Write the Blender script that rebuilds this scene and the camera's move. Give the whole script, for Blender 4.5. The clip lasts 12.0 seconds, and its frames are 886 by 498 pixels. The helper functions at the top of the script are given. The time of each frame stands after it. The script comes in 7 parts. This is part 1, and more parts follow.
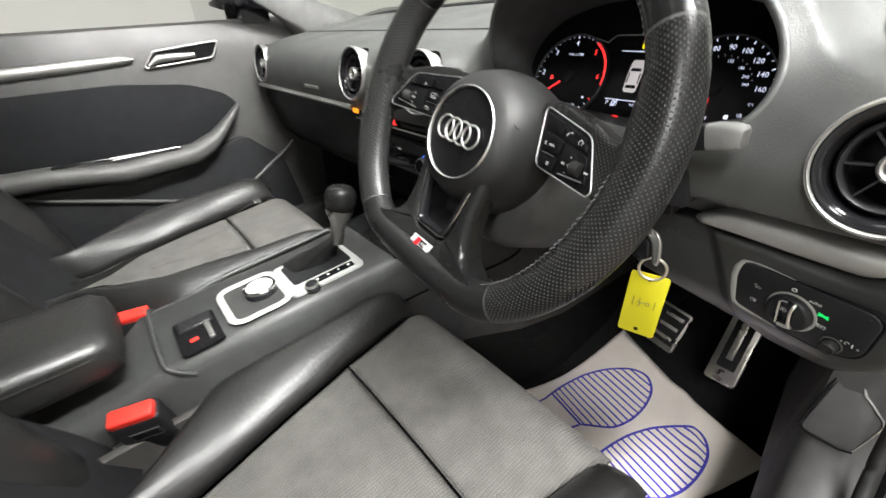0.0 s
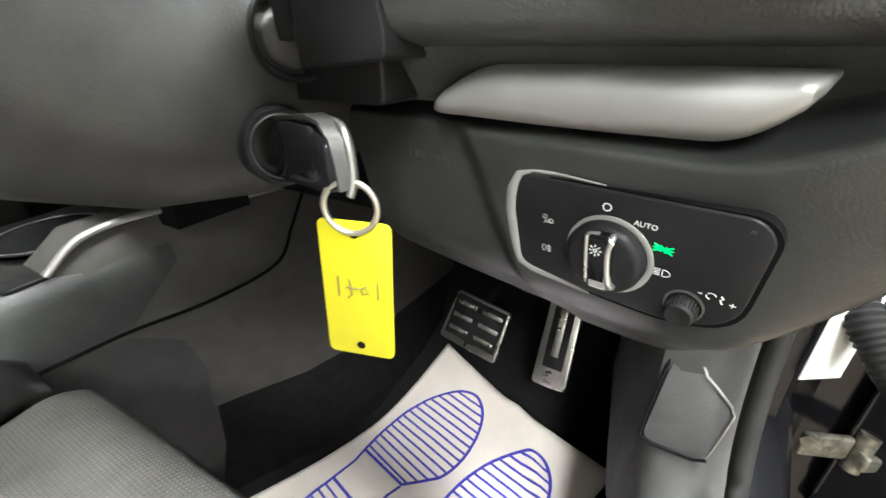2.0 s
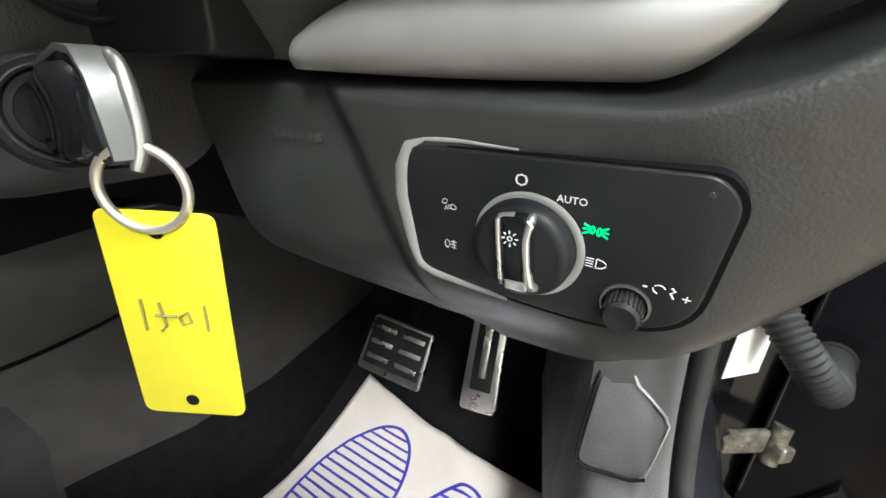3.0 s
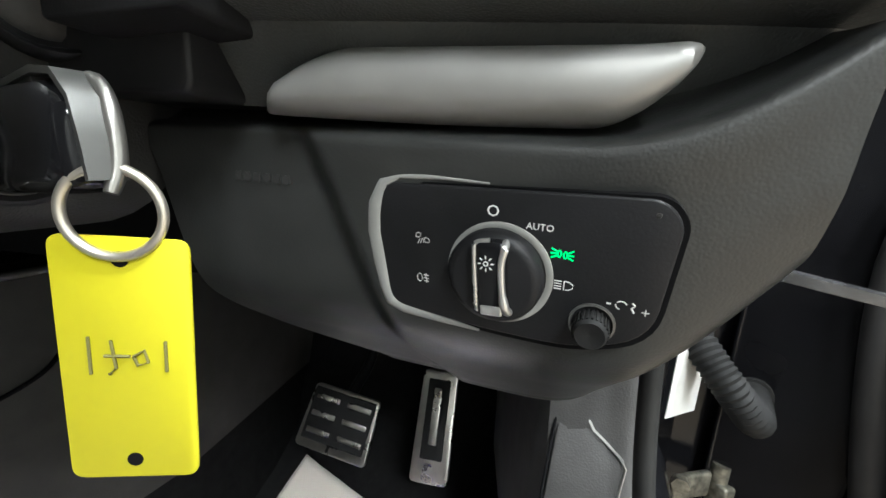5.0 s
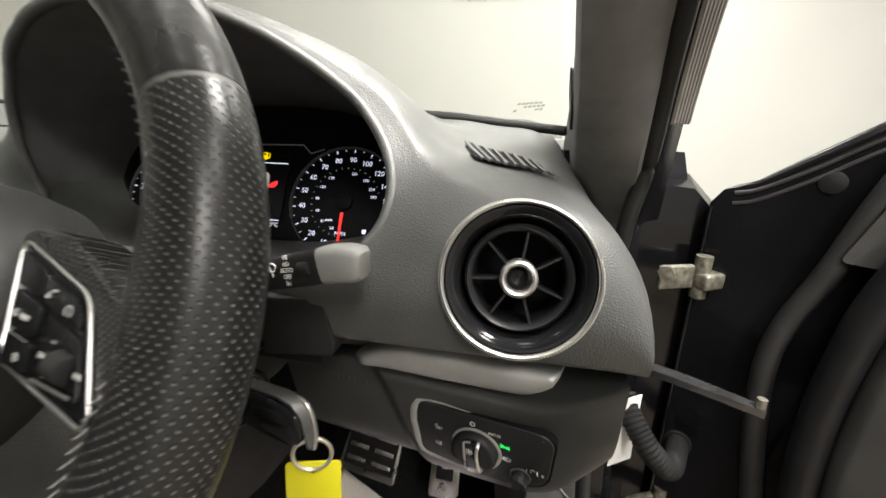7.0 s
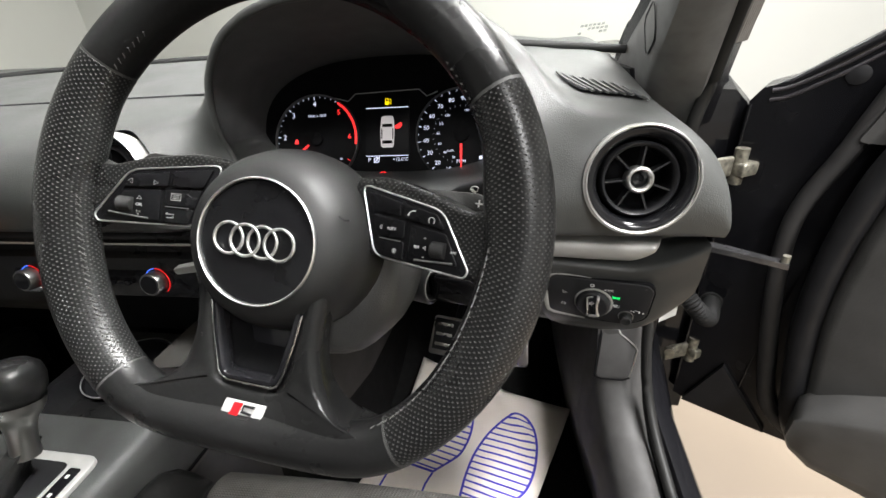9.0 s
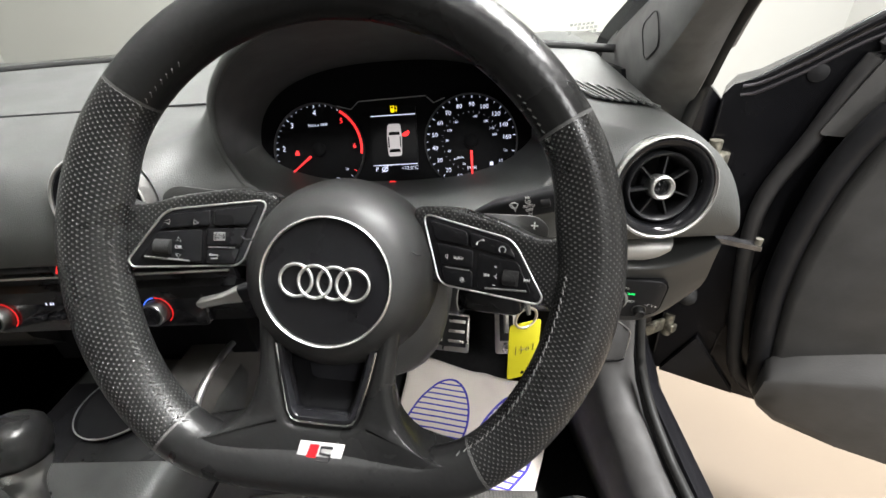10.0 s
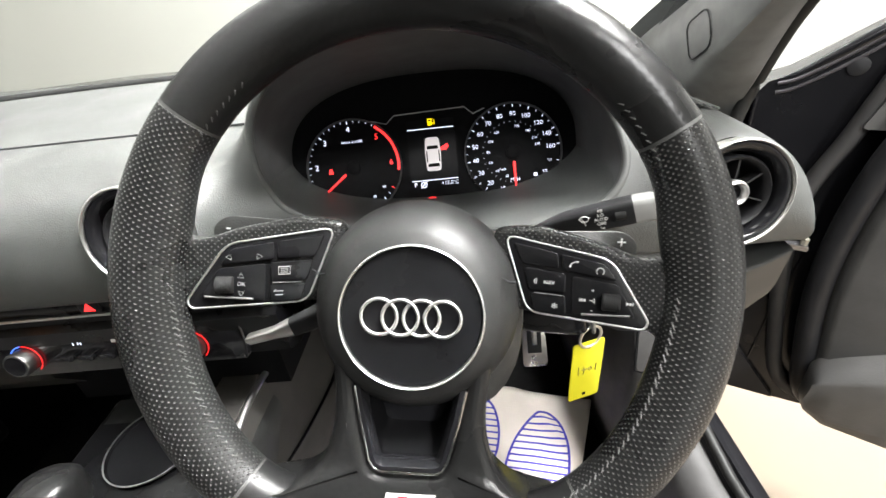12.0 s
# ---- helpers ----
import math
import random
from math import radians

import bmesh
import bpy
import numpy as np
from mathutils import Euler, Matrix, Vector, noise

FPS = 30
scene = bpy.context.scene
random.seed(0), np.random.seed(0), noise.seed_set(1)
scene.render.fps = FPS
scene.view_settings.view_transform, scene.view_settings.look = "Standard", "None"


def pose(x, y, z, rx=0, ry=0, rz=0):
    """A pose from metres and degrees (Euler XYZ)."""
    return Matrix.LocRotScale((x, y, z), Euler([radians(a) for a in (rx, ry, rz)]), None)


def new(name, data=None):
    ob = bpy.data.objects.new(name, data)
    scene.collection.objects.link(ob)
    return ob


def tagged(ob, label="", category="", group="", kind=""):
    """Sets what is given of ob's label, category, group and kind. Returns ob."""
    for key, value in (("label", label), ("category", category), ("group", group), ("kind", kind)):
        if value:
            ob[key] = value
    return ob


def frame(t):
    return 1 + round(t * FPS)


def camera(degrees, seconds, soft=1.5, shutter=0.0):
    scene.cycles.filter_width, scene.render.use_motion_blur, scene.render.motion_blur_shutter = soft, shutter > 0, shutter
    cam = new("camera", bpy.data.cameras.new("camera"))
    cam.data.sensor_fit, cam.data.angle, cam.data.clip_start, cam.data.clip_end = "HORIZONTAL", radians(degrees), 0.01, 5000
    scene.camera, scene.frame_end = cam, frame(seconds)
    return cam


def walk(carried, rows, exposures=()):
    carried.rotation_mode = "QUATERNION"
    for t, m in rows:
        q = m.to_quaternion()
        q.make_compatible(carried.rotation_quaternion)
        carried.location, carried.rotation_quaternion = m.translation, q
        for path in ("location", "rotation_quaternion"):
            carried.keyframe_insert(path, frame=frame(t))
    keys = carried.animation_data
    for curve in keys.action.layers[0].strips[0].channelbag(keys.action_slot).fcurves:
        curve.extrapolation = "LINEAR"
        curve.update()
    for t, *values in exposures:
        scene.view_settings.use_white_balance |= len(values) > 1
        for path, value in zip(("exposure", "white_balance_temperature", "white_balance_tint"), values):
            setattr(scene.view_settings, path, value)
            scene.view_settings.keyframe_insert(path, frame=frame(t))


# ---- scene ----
cam = camera(95.4, 12.0, soft=1.5, shutter=0.35)
walk(cam, [(t, pose(*p)) for t, *p in [
    (0.0, 0.6598, -0.2498, 0.9003, 59.22, 3.43, 50.48),
    (0.5, 0.6363, -0.1750, 0.8323, 60.22, 2.88, 46.79),
    (1.0, 0.6358, -0.1112, 0.7814, 61.30, 1.99, 41.40),
    (1.5, 0.6390, -0.0565, 0.7506, 62.17, 0.92, 35.27),
    (2.0, 0.6454, -0.0111, 0.7287, 63.13, 0.09, 29.33),
    (2.5, 0.6449, 0.0185, 0.7111, 64.42, -0.80, 23.52),
    (3.0, 0.6434, 0.0372, 0.6958, 66.64, -1.65, 18.74),
    (5.0, 0.6325, 0.0242, 0.6837, 76.73, -3.31, 9.82),
    (5.5, 0.6339, 0.0159, 0.7269, 78.27, -3.65, 9.10),
    (6.0, 0.6401, 0.0069, 0.7866, 78.80, -3.06, 9.09),
    (6.5, 0.6464, -0.0245, 0.8341, 77.60, -2.50, 9.56),
    (7.0, 0.6459, -0.0868, 0.8727, 74.19, -1.77, 10.65),
    (7.5, 0.6428, -0.1619, 0.9074, 69.83, -0.57, 13.66),
    (7.7, 0.6378, -0.1930, 0.9122, 68.19, 0.16, 15.28),
    (9.3, 0.5123, -0.2183, 0.9116, 61.37, 4.18, 6.30),
    (9.5, 0.4968, -0.2187, 0.9179, 60.51, 4.08, 4.70),
    (10.0, 0.4600, -0.2119, 0.9468, 59.41, 3.66, 1.01),
    (10.5, 0.4417, -0.1982, 0.9539, 59.78, 3.67, -1.33),
    (11.0, 0.4283, -0.1954, 0.9526, 60.23, 3.95, -2.08),
    (11.5, 0.4171, -0.1928, 0.9492, 60.33, 4.64, -1.69),
    (12.0, 0.4015, -0.1853, 0.9493, 60.40, 5.68, -0.69),
]], exposures=[(0.0, 0.04, 6450, 10), (1.0, 0.40, 6450, 9), (2.0, 0.94, 6320, 6), (2.5, 1.05, 6250, 6), (3.1, 0.93, 6150, 6), (5.0, 0.46, 6050, 5), (5.6, 0.88, 6250, 2), (6.0, 0.64, 6400, 3), (6.5, 0.17, 6850, 5), (7.0, -0.17, 6800, 10), (7.7, -0.40, 6550, 11), (9.5, 0.10, 6450, 11), (10.5, 0.18, 6450, 11), (11.4, 0.65, 6450, 11), (12.0, 0.71, 6450, 10)])

# ---- world and lamps ----
world = bpy.data.worlds.new("world")
scene.world = world
world.use_nodes = True
world.node_tree.nodes["Background"].inputs[0].default_value = (1.0, 0.97, 0.9, 1)
world.node_tree.nodes["Background"].inputs[1].default_value = 0.3


def area_lamp(name, x, y, z, sx, sy, power, colour=(1.0, 0.99, 0.975)):
    data = bpy.data.lights.new(name, "AREA")
    data.shape, data.size, data.size_y, data.energy, data.color = "RECTANGLE", sx, sy, power, colour
    ob = new(name, data)
    ob.matrix_world = pose(x, y, z)
    return ob


# added, unseen lamps under the ceiling; strongest by the door to brighten the footwell
for lx, powers in ((-1.7, (24, 14, 26)), (0.2, (72, 18, 46)), (1.8, (190, 390, 70))):
    for ly, power in zip((-2.4, 0.2, 2.6), powers):
        area_lamp("unseen_lamp", lx, ly, 3.12, 0.5, 1.5, power)

# ---- materials ----


def material(name, colour, rough=0.5, metal=0.0, vary=0.15, scale=40.0, bump=0.0, bump_scale=600.0, cells=False, coat=0.0, emit=None, power=0.0, rough_vary=0.08, spec=0.4):
    m = bpy.data.materials.new(name)
    m.use_nodes = True
    nt = m.node_tree
    b = nt.nodes["Principled BSDF"]
    b.inputs["Roughness"].default_value, b.inputs["Metallic"].default_value = rough, metal
    b.inputs["Coat Weight"].default_value = coat
    b.inputs["Specular IOR Level"].default_value = spec
    tc = nt.nodes.new("ShaderNodeTexCoord")
    if vary > 0:
        n1 = nt.nodes.new("ShaderNodeTexNoise")
        n1.inputs["Scale"].default_value, n1.inputs["Detail"].default_value = scale, 6.0
        nt.links.new(tc.outputs["Object"], n1.inputs["Vector"])
        ramp = nt.nodes.new("ShaderNodeMapRange")
        ramp.inputs["From Min"].default_value, ramp.inputs["From Max"].default_value = 0.3, 0.7
        ramp.inputs["To Min"].default_value, ramp.inputs["To Max"].default_value = 1 - vary, 1 + vary
        nt.links.new(n1.outputs["Fac"], ramp.inputs["Value"])
        mul = nt.nodes.new("ShaderNodeVectorMath")
        mul.operation = "SCALE"
        mul.inputs[0].default_value = colour
        nt.links.new(ramp.outputs["Result"], mul.inputs["Scale"])
        nt.links.new(mul.outputs["Vector"], b.inputs["Base Color"])
        r2 = nt.nodes.new("ShaderNodeMapRange")
        r2.inputs["From Min"].default_value, r2.inputs["From Max"].default_value = 0.3, 0.7
        r2.inputs["To Min"].default_value, r2.inputs["To Max"].default_value = max(0.02, rough - rough_vary), min(1, rough + rough_vary)
        n2 = nt.nodes.new("ShaderNodeTexNoise")
        n2.inputs["Scale"].default_value, n2.inputs["Detail"].default_value = scale * 0.3, 5.0
        nt.links.new(tc.outputs["Object"], n2.inputs["Vector"])
        nt.links.new(n2.outputs["Fac"], r2.inputs["Value"])
        nt.links.new(r2.outputs["Result"], b.inputs["Roughness"])
    else:
        b.inputs["Base Color"].default_value = (*colour, 1)
    if bump > 0:
        if cells:
            t = nt.nodes.new("ShaderNodeTexVoronoi")
            t.feature = "SMOOTH_F1"
            out = t.outputs["Distance"]
        else:
            t = nt.nodes.new("ShaderNodeTexNoise")
            t.inputs["Detail"].default_value = 4.0
            out = t.outputs["Fac"]
        t.inputs["Scale"].default_value = bump_scale
        nt.links.new(tc.outputs["Object"], t.inputs["Vector"])
        bp = nt.nodes.new("ShaderNodeBump")
        bp.inputs["Strength"].default_value, bp.inputs["Distance"].default_value = bump, 0.001
        nt.links.new(out, bp.inputs["Height"])
        nt.links.new(bp.outputs["Normal"], b.inputs["Normal"])
    if emit:
        b.inputs["Emission Color"].default_value, b.inputs["Emission Strength"].default_value = (*emit, 1), power
    return m


PAD = material("grained_soft_plastic", (0.050, 0.052, 0.050), 0.47, bump=0.32, bump_scale=1000, cells=True, scale=25, spec=0.45)
HARD = material("hard_grey_plastic", (0.032, 0.032, 0.031), 0.46, spec=0.3, bump=0.2, bump_scale=900, cells=True)
PILLAR = material("pillar_trim_plastic", (0.112, 0.112, 0.109), 0.6, spec=0.3, bump=0.15, bump_scale=900)
BLACK = material("black_plastic", (0.013, 0.013, 0.014), 0.42, spec=0.2, bump=0.1, bump_scale=900)
AIRBAG = material("airbag_plastic", (0.011, 0.011, 0.0108), 0.5, bump=0.12, bump_scale=1500, cells=True, spec=0.24)
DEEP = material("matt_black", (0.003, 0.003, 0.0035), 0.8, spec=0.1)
PIANO = material("smooth_black_plastic", (0.005, 0.005, 0.0055), 0.28, spec=0.16, rough_vary=0.05)
GLOSS = material("gloss_black", (0.008, 0.008, 0.009), 0.12, rough_vary=0.04, spec=0.22)
LEATHER = material("black_leather", (0.009, 0.009, 0.009), 0.31, spec=0.17, bump=0.16, bump_scale=260, cells=True, scale=30, rough_vary=0.12)
SEATLEATHER = material("seat_leather", (0.012, 0.0118, 0.0115), 0.40, bump=0.3, bump_scale=170, cells=True, scale=14, rough_vary=0.08)
# black plastic in truth; the grey puts veiling haze into the colour
LINING = material("haze_lightened_lining", (0.065, 0.066, 0.067), 0.62, spec=0.3, bump=0.1)
FABRIC = material("seat_fabric", (0.105, 0.101, 0.094), 0.85, bump=0.8, bump_scale=500, cells=True, scale=30, spec=0.25)


def woven(m, period):
    """Adds fine ribs, crossed by finer ones, to a cloth."""
    nt = m.node_tree
    b = nt.nodes["Principled BSDF"]
    tc = nt.nodes.new("ShaderNodeTexCoord")
    waves = []
    for axis, p in (("Y", period), ("X", period * 1.3)):
        w = nt.nodes.new("ShaderNodeTexWave")
        w.bands_direction = axis
        w.inputs["Scale"].default_value, w.inputs["Distortion"].default_value = 0.314 / p, 0.6
        nt.links.new(tc.outputs["Object"], w.inputs["Vector"])
        waves.append(w)
    add = nt.nodes.new("ShaderNodeMath")
    add.operation = "MULTIPLY"
    nt.links.new(waves[0].outputs["Fac"], add.inputs[0])
    nt.links.new(waves[1].outputs["Fac"], add.inputs[1])
    bp = nt.nodes.new("ShaderNodeBump")
    bp.inputs["Strength"].default_value, bp.inputs["Distance"].default_value = 0.8, 0.0012
    nt.links.new(add.outputs["Value"], bp.inputs["Height"])
    nt.links.new(bp.outputs["Normal"], b.inputs["Normal"])
    old = b.inputs["Base Color"].links[0].from_socket
    sc = nt.nodes.new("ShaderNodeVectorMath")
    sc.operation = "SCALE"
    mr = nt.nodes.new("ShaderNodeMapRange")
    mr.inputs["To Min"].default_value, mr.inputs["To Max"].default_value = 0.80, 1.18
    nt.links.new(add.outputs["Value"], mr.inputs["Value"])
    nt.links.new(mr.outputs["Result"], sc.inputs["Scale"])
    nt.links.new(old, sc.inputs[0])
    nt.links.new(sc.outputs["Vector"], b.inputs["Base Color"])


woven(FABRIC, 0.0031)
CARPET = material("black_carpet", (0.013, 0.013, 0.013), 0.95, bump=1.0, bump_scale=700, scale=60, vary=0.2, spec=0.1)
SATIN = material("satin_aluminium", (0.50, 0.495, 0.48), 0.44, 1.0, vary=0.05, scale=60)
BLADE = material("silver_blade_paint", (0.33, 0.325, 0.312), 0.48, 0.6, vary=0.05, scale=60)
SILVER = material("silver_paint", (0.44, 0.44, 0.425), 0.38, 0.12, vary=0.05, scale=60)
BACKCLOTH = material("dark_cloth", (0.009, 0.009, 0.010), 0.9, bump=0.5, bump_scale=600, spec=0.15)
CHROME = material("chrome", (0.75, 0.75, 0.75), 0.12, 1.0, vary=0.03)
SEAL = material("smooth_seal_rubber", (0.012, 0.012, 0.0115), 0.55, spec=0.25, vary=0.2, scale=40)
KNEE = material("knee_panel_plastic", (0.024, 0.025, 0.024), 0.38, spec=0.6, bump=0.1, bump_scale=900, cells=True)
KICK = material("side_trim_plastic", (0.044, 0.043, 0.042), 0.6, spec=0.3, bump=0.18, bump_scale=700, cells=True)
SIDE = material("tunnel_side_trim", (0.055, 0.052, 0.048), 0.6, spec=0.25, bump=0.15, bump_scale=500, scale=30, vary=0.12)
BUTTONMARK = material("dim_button_print", (0.40, 0.40, 0.39), 0.5, vary=0.05)
PAPER = material("white_paper", (0.78, 0.71, 0.645), 0.8, vary=0.05, scale=12, bump=0.25, bump_scale=30)
INK = material("blue_ink", (0.06, 0.05, 0.42), 0.7, vary=0.2, scale=150)
YELLOW = material("yellow_plastic", (0.45, 0.41, 0.012), 0.42, vary=0.04, scale=30)
PENCIL = material("biro_ink", (0.12, 0.11, 0.03), 0.7)
RED = material("red_plastic", (0.62, 0.03, 0.02), 0.35, vary=0.06)
WHITEMARK = material("white_print", (0.7, 0.7, 0.68), 0.5, vary=0.05)
PAINT = material("black_car_paint", (0.006, 0.006, 0.007), 0.18, rough_vary=0.08, scale=8, spec=0.35)
JAMB = material("dull_black_paint", (0.005, 0.005, 0.006), 0.22, spec=0.30, rough_vary=0.12, scale=22, bump=0.25, bump_scale=60)
RUBBER = material("black_rubber", (0.013, 0.013, 0.013), 0.65, spec=0.18, bump=0.1)
DOORTRIM = material("door_trim_plastic", (0.056, 0.055, 0.053), 0.5, bump=0.2, bump_scale=420, cells=True, scale=20)
FLOOR = material("beige_painted_floor", (0.185, 0.148, 0.109), 0.5, vary=0.06, scale=2.5, bump=0.015, bump_scale=60)
WALL = material("white_wall_paint", (0.48, 0.485, 0.462), 0.8, vary=0.02, scale=1.5)
LEDWHITE = material("lit_white", (0.3, 0.3, 0.3), 0.5, vary=0, emit=(0.74, 0.78, 1.0), power=1.15)
LEDRED = material("lit_red", (0.2, 0.01, 0.01), 0.5, vary=0, emit=(1.0, 0.03, 0.03), power=1.6)
LEDDIM = material("dim_white", (0.2, 0.2, 0.2), 0.5, vary=0, emit=(0.74, 0.78, 1.0), power=0.35)
SCREEN = material("dark_display", (0.004, 0.004, 0.005), 0.35, spec=0.1, vary=0.05)
LEDREDDIM = material("dim_red", (0.2, 0.01, 0.01), 0.5, vary=0, emit=(1.0, 0.02, 0.02), power=0.7)
LEDYELLOW = material("lit_yellow", (0.2, 0.2, 0.01), 0.5, vary=0, emit=(1.0, 0.75, 0.0), power=1.2)
LEDGREEN = material("lit_green", (0.0, 0.2, 0.02), 0.5, vary=0, emit=(0.0, 1.0, 0.18), power=1.3)
LEDBLUE = material("lit_blue", (0.0, 0.02, 0.2), 0.5, vary=0, emit=(0.08, 0.2, 1.0), power=1.3)
LEDORANGE = material("lit_orange", (0.2, 0.08, 0.0), 0.5, vary=0, emit=(1.0, 0.3, 0.02), power=1.4)
LEDPINK = material("lit_pale", (0.3, 0.3, 0.3), 0.5, vary=0, emit=(0.9, 0.82, 0.82), power=0.42)

# ---- mesh helpers ----


def V(*a):
    return Vector(a)


def thing(name, at, label, category, group="", kind=""):
    ob = new(name)
    ob.empty_display_size = 0.05
    ob.matrix_world = Matrix.Translation(at)
    return tagged(ob, label, category, group, kind)


def part(name, bm, mat, parent=None, label="", smooth=48):
    bmesh.ops.recalc_face_normals(bm, faces=bm.faces)
    me = bpy.data.meshes.new(name)
    bm.to_mesh(me)
    bm.free()
    me.materials.append(mat)
    if smooth:
        me.shade_smooth()
        me.set_sharp_from_angle(angle=radians(smooth))
    ob = new(name, me)
    if parent is not None:
        ob.parent = parent
        p, inv = parent, Matrix.Identity(4)
        while p is not None:
            inv = inv @ p.matrix_basis.inverted() if p.type == "EMPTY" else inv
            p = p.parent
        ob.matrix_parent_inverse = inv if parent.type == "EMPTY" else Matrix.Identity(4)
    if label:
        ob["label"] = label
    return ob


def loft(rings, closed=True, caps=True, loop=False, bm=None):
    bm = bm or bmesh.new()
    vs = [[bm.verts.new(p) for p in r] for r in rings]
    n = len(vs[0])
    m = len(vs)
    for i in range(m if loop else m - 1):
        a, b = vs[i], vs[(i + 1) % m]
        for j in range(n if closed else n - 1):
            k = (j + 1) % n
            bm.faces.new((a[j], a[k], b[k], b[j]))
    if caps and closed and not loop:
        bm.faces.new(vs[0])
        bm.faces.new(vs[-1])
    return bm


def lathe(profile, M=Matrix.Identity(4), seg=48, caps=False):
    """profile: (radius, height along local z)."""
    rings = [[M @ V(r * math.cos(2 * math.pi * k / seg), r * math.sin(2 * math.pi * k / seg), z) for k in range(seg)] for r, z in profile]
    return loft(rings, True, caps)


def tube(path, r, seg=10, loop=False, flat=1.0, up=None):
    """A round (or flattened) rod along the path; r: a number or one for each point."""
    path = [Vector(p) for p in path]
    n = len(path)
    rings = []
    for i, p in enumerate(path):
        a = path[(i - 1) % n] if loop or i > 0 else p
        b = path[(i + 1) % n] if loop or i < n - 1 else p
        t = (b - a).normalized()
        ref = Vector(up) if up is not None else (V(0, 0, 1) if abs(t.z) < 0.9 else V(1, 0, 0))
        s = t.cross(ref).normalized()
        u = s.cross(t)
        rr = r[i] if isinstance(r, (list, tuple)) else r
        rings.append([p + s * rr * math.cos(2 * math.pi * k / seg) + u * rr * flat * math.sin(2 * math.pi * k / seg) for k in range(seg)])
    return loft(rings, True, True, loop)


def slab(poly, depth, M=Matrix.Identity(4), bevel=0.0, seg=2):
    """A plate of that outline in local xy, its face at local z = 0, depth behind it."""
    bm = bmesh.new()
    top = [bm.verts.new((x, y, 0)) for x, y in poly]
    low = [bm.verts.new((x, y, -depth)) for x, y in poly]
    n = len(poly)
    f = bm.faces.new(top)
    bm.faces.new(list(reversed(low)))
    for i in range(n):
        bm.faces.new((top[i], low[i], low[(i + 1) % n], top[(i + 1) % n]))
    if bevel > 0:
        bm.normal_update()
        bmesh.ops.bevel(bm, geom=list(f.edges), offset=bevel, segments=seg, profile=0.5, affect="EDGES")
    uv = bm.loops.layers.uv.new("UVMap")
    for face in bm.faces:
        for loop in face.loops:
            loop[uv].uv = (loop.vert.co.x, loop.vert.co.y)
    bm.transform(M)
    return bm


def rbox(sx, sy, sz, M=Matrix.Identity(4), bevel=0.003, seg=2):
    bm = bmesh.new()
    bmesh.ops.create_cube(bm, size=1)
    bmesh.ops.scale(bm, vec=(sx, sy, sz), verts=bm.verts)
    if bevel > 0:
        bmesh.ops.bevel(bm, geom=list(bm.edges), offset=bevel, segments=seg, profile=0.5, affect="EDGES")
    bm.transform(M)
    return bm


def rounded(poly, r, n=5):
    """The outline with its corners rounded."""
    out = []
    m = len(poly)
    for i in range(m):
        p, a, b = Vector(poly[i]), Vector(poly[i - 1]), Vector(poly[(i + 1) % m])
        rr = r[i] if isinstance(r, (list, tuple)) else r
        da, db = (a - p), (b - p)
        rr = min(rr, da.length * 0.49, db.length * 0.49)
        s, e = p + da.normalized() * rr, p + db.normalized() * rr
        for k in range(n + 1):
            t = k / n
            q = s * (1 - t) ** 2 + p * 2 * t * (1 - t) + e * t * t
            out.append((q.x, q.y))
    return out


def curve(points, n=8, loop=False):
    """A smooth line (Catmull-Rom) through the points."""
    pts = [Vector(p) for p in points]
    m = len(pts)
    out = []
    for i in range(m if loop else m - 1):
        p0 = pts[(i - 1) % m] if loop or i > 0 else pts[i] * 2 - pts[i + 1]
        p1, p2 = pts[i], pts[(i + 1) % m]
        p3 = pts[(i + 2) % m] if loop or i + 2 < m else p2 * 2 - p1
        for k in range(n):
            t = k / n
            out.append(0.5 * ((2 * p1) + (p2 - p0) * t + (2 * p0 - 5 * p1 + 4 * p2 - p3) * t * t + (3 * p1 - p0 - 3 * p2 + p3) * t ** 3))
    if not loop:
        out.append(pts[-1])
    return out


def lettering(text, size, M, bm=None):
    cu = bpy.data.curves.new("lettering", "FONT")
    cu.body, cu.size, cu.align_x, cu.align_y, cu.extrude = text, size, "CENTER", "CENTER", 0.00015
    cu.resolution_u = 2
    ob = bpy.data.objects.new("lettering", cu)
    me = bpy.data.meshes.new_from_object(ob)
    bm = bm or bmesh.new()
    k = bmesh.new()
    k.from_mesh(me)
    k.transform(M)
    tmp = bpy.data.meshes.new("t")
    k.to_mesh(tmp)
    bm.from_mesh(tmp)
    k.free()
    bpy.data.objects.remove(ob)
    bpy.data.meshes.remove(me)
    bpy.data.meshes.remove(tmp)
    return bm


def frame_of(origin, xdir, zdir):
    """A local frame: x along xdir, z along zdir."""
    z = Vector(zdir).normalized()
    x = (Vector(xdir) - z * Vector(xdir).dot(z)).normalized()
    y = z.cross(x)
    m = Matrix((x, y, z)).transposed().to_4x4()
    m.translation = Vector(origin)
    return m


def wall(name, sx, sy, sz, x, y, z, mat, label, rz=0):
    ob = part(name, rbox(sx, sy, sz, pose(x, y, z, 0, 0, rz), 0.0), mat, smooth=0)
    return tagged(ob, label, "wall", kind="structure")


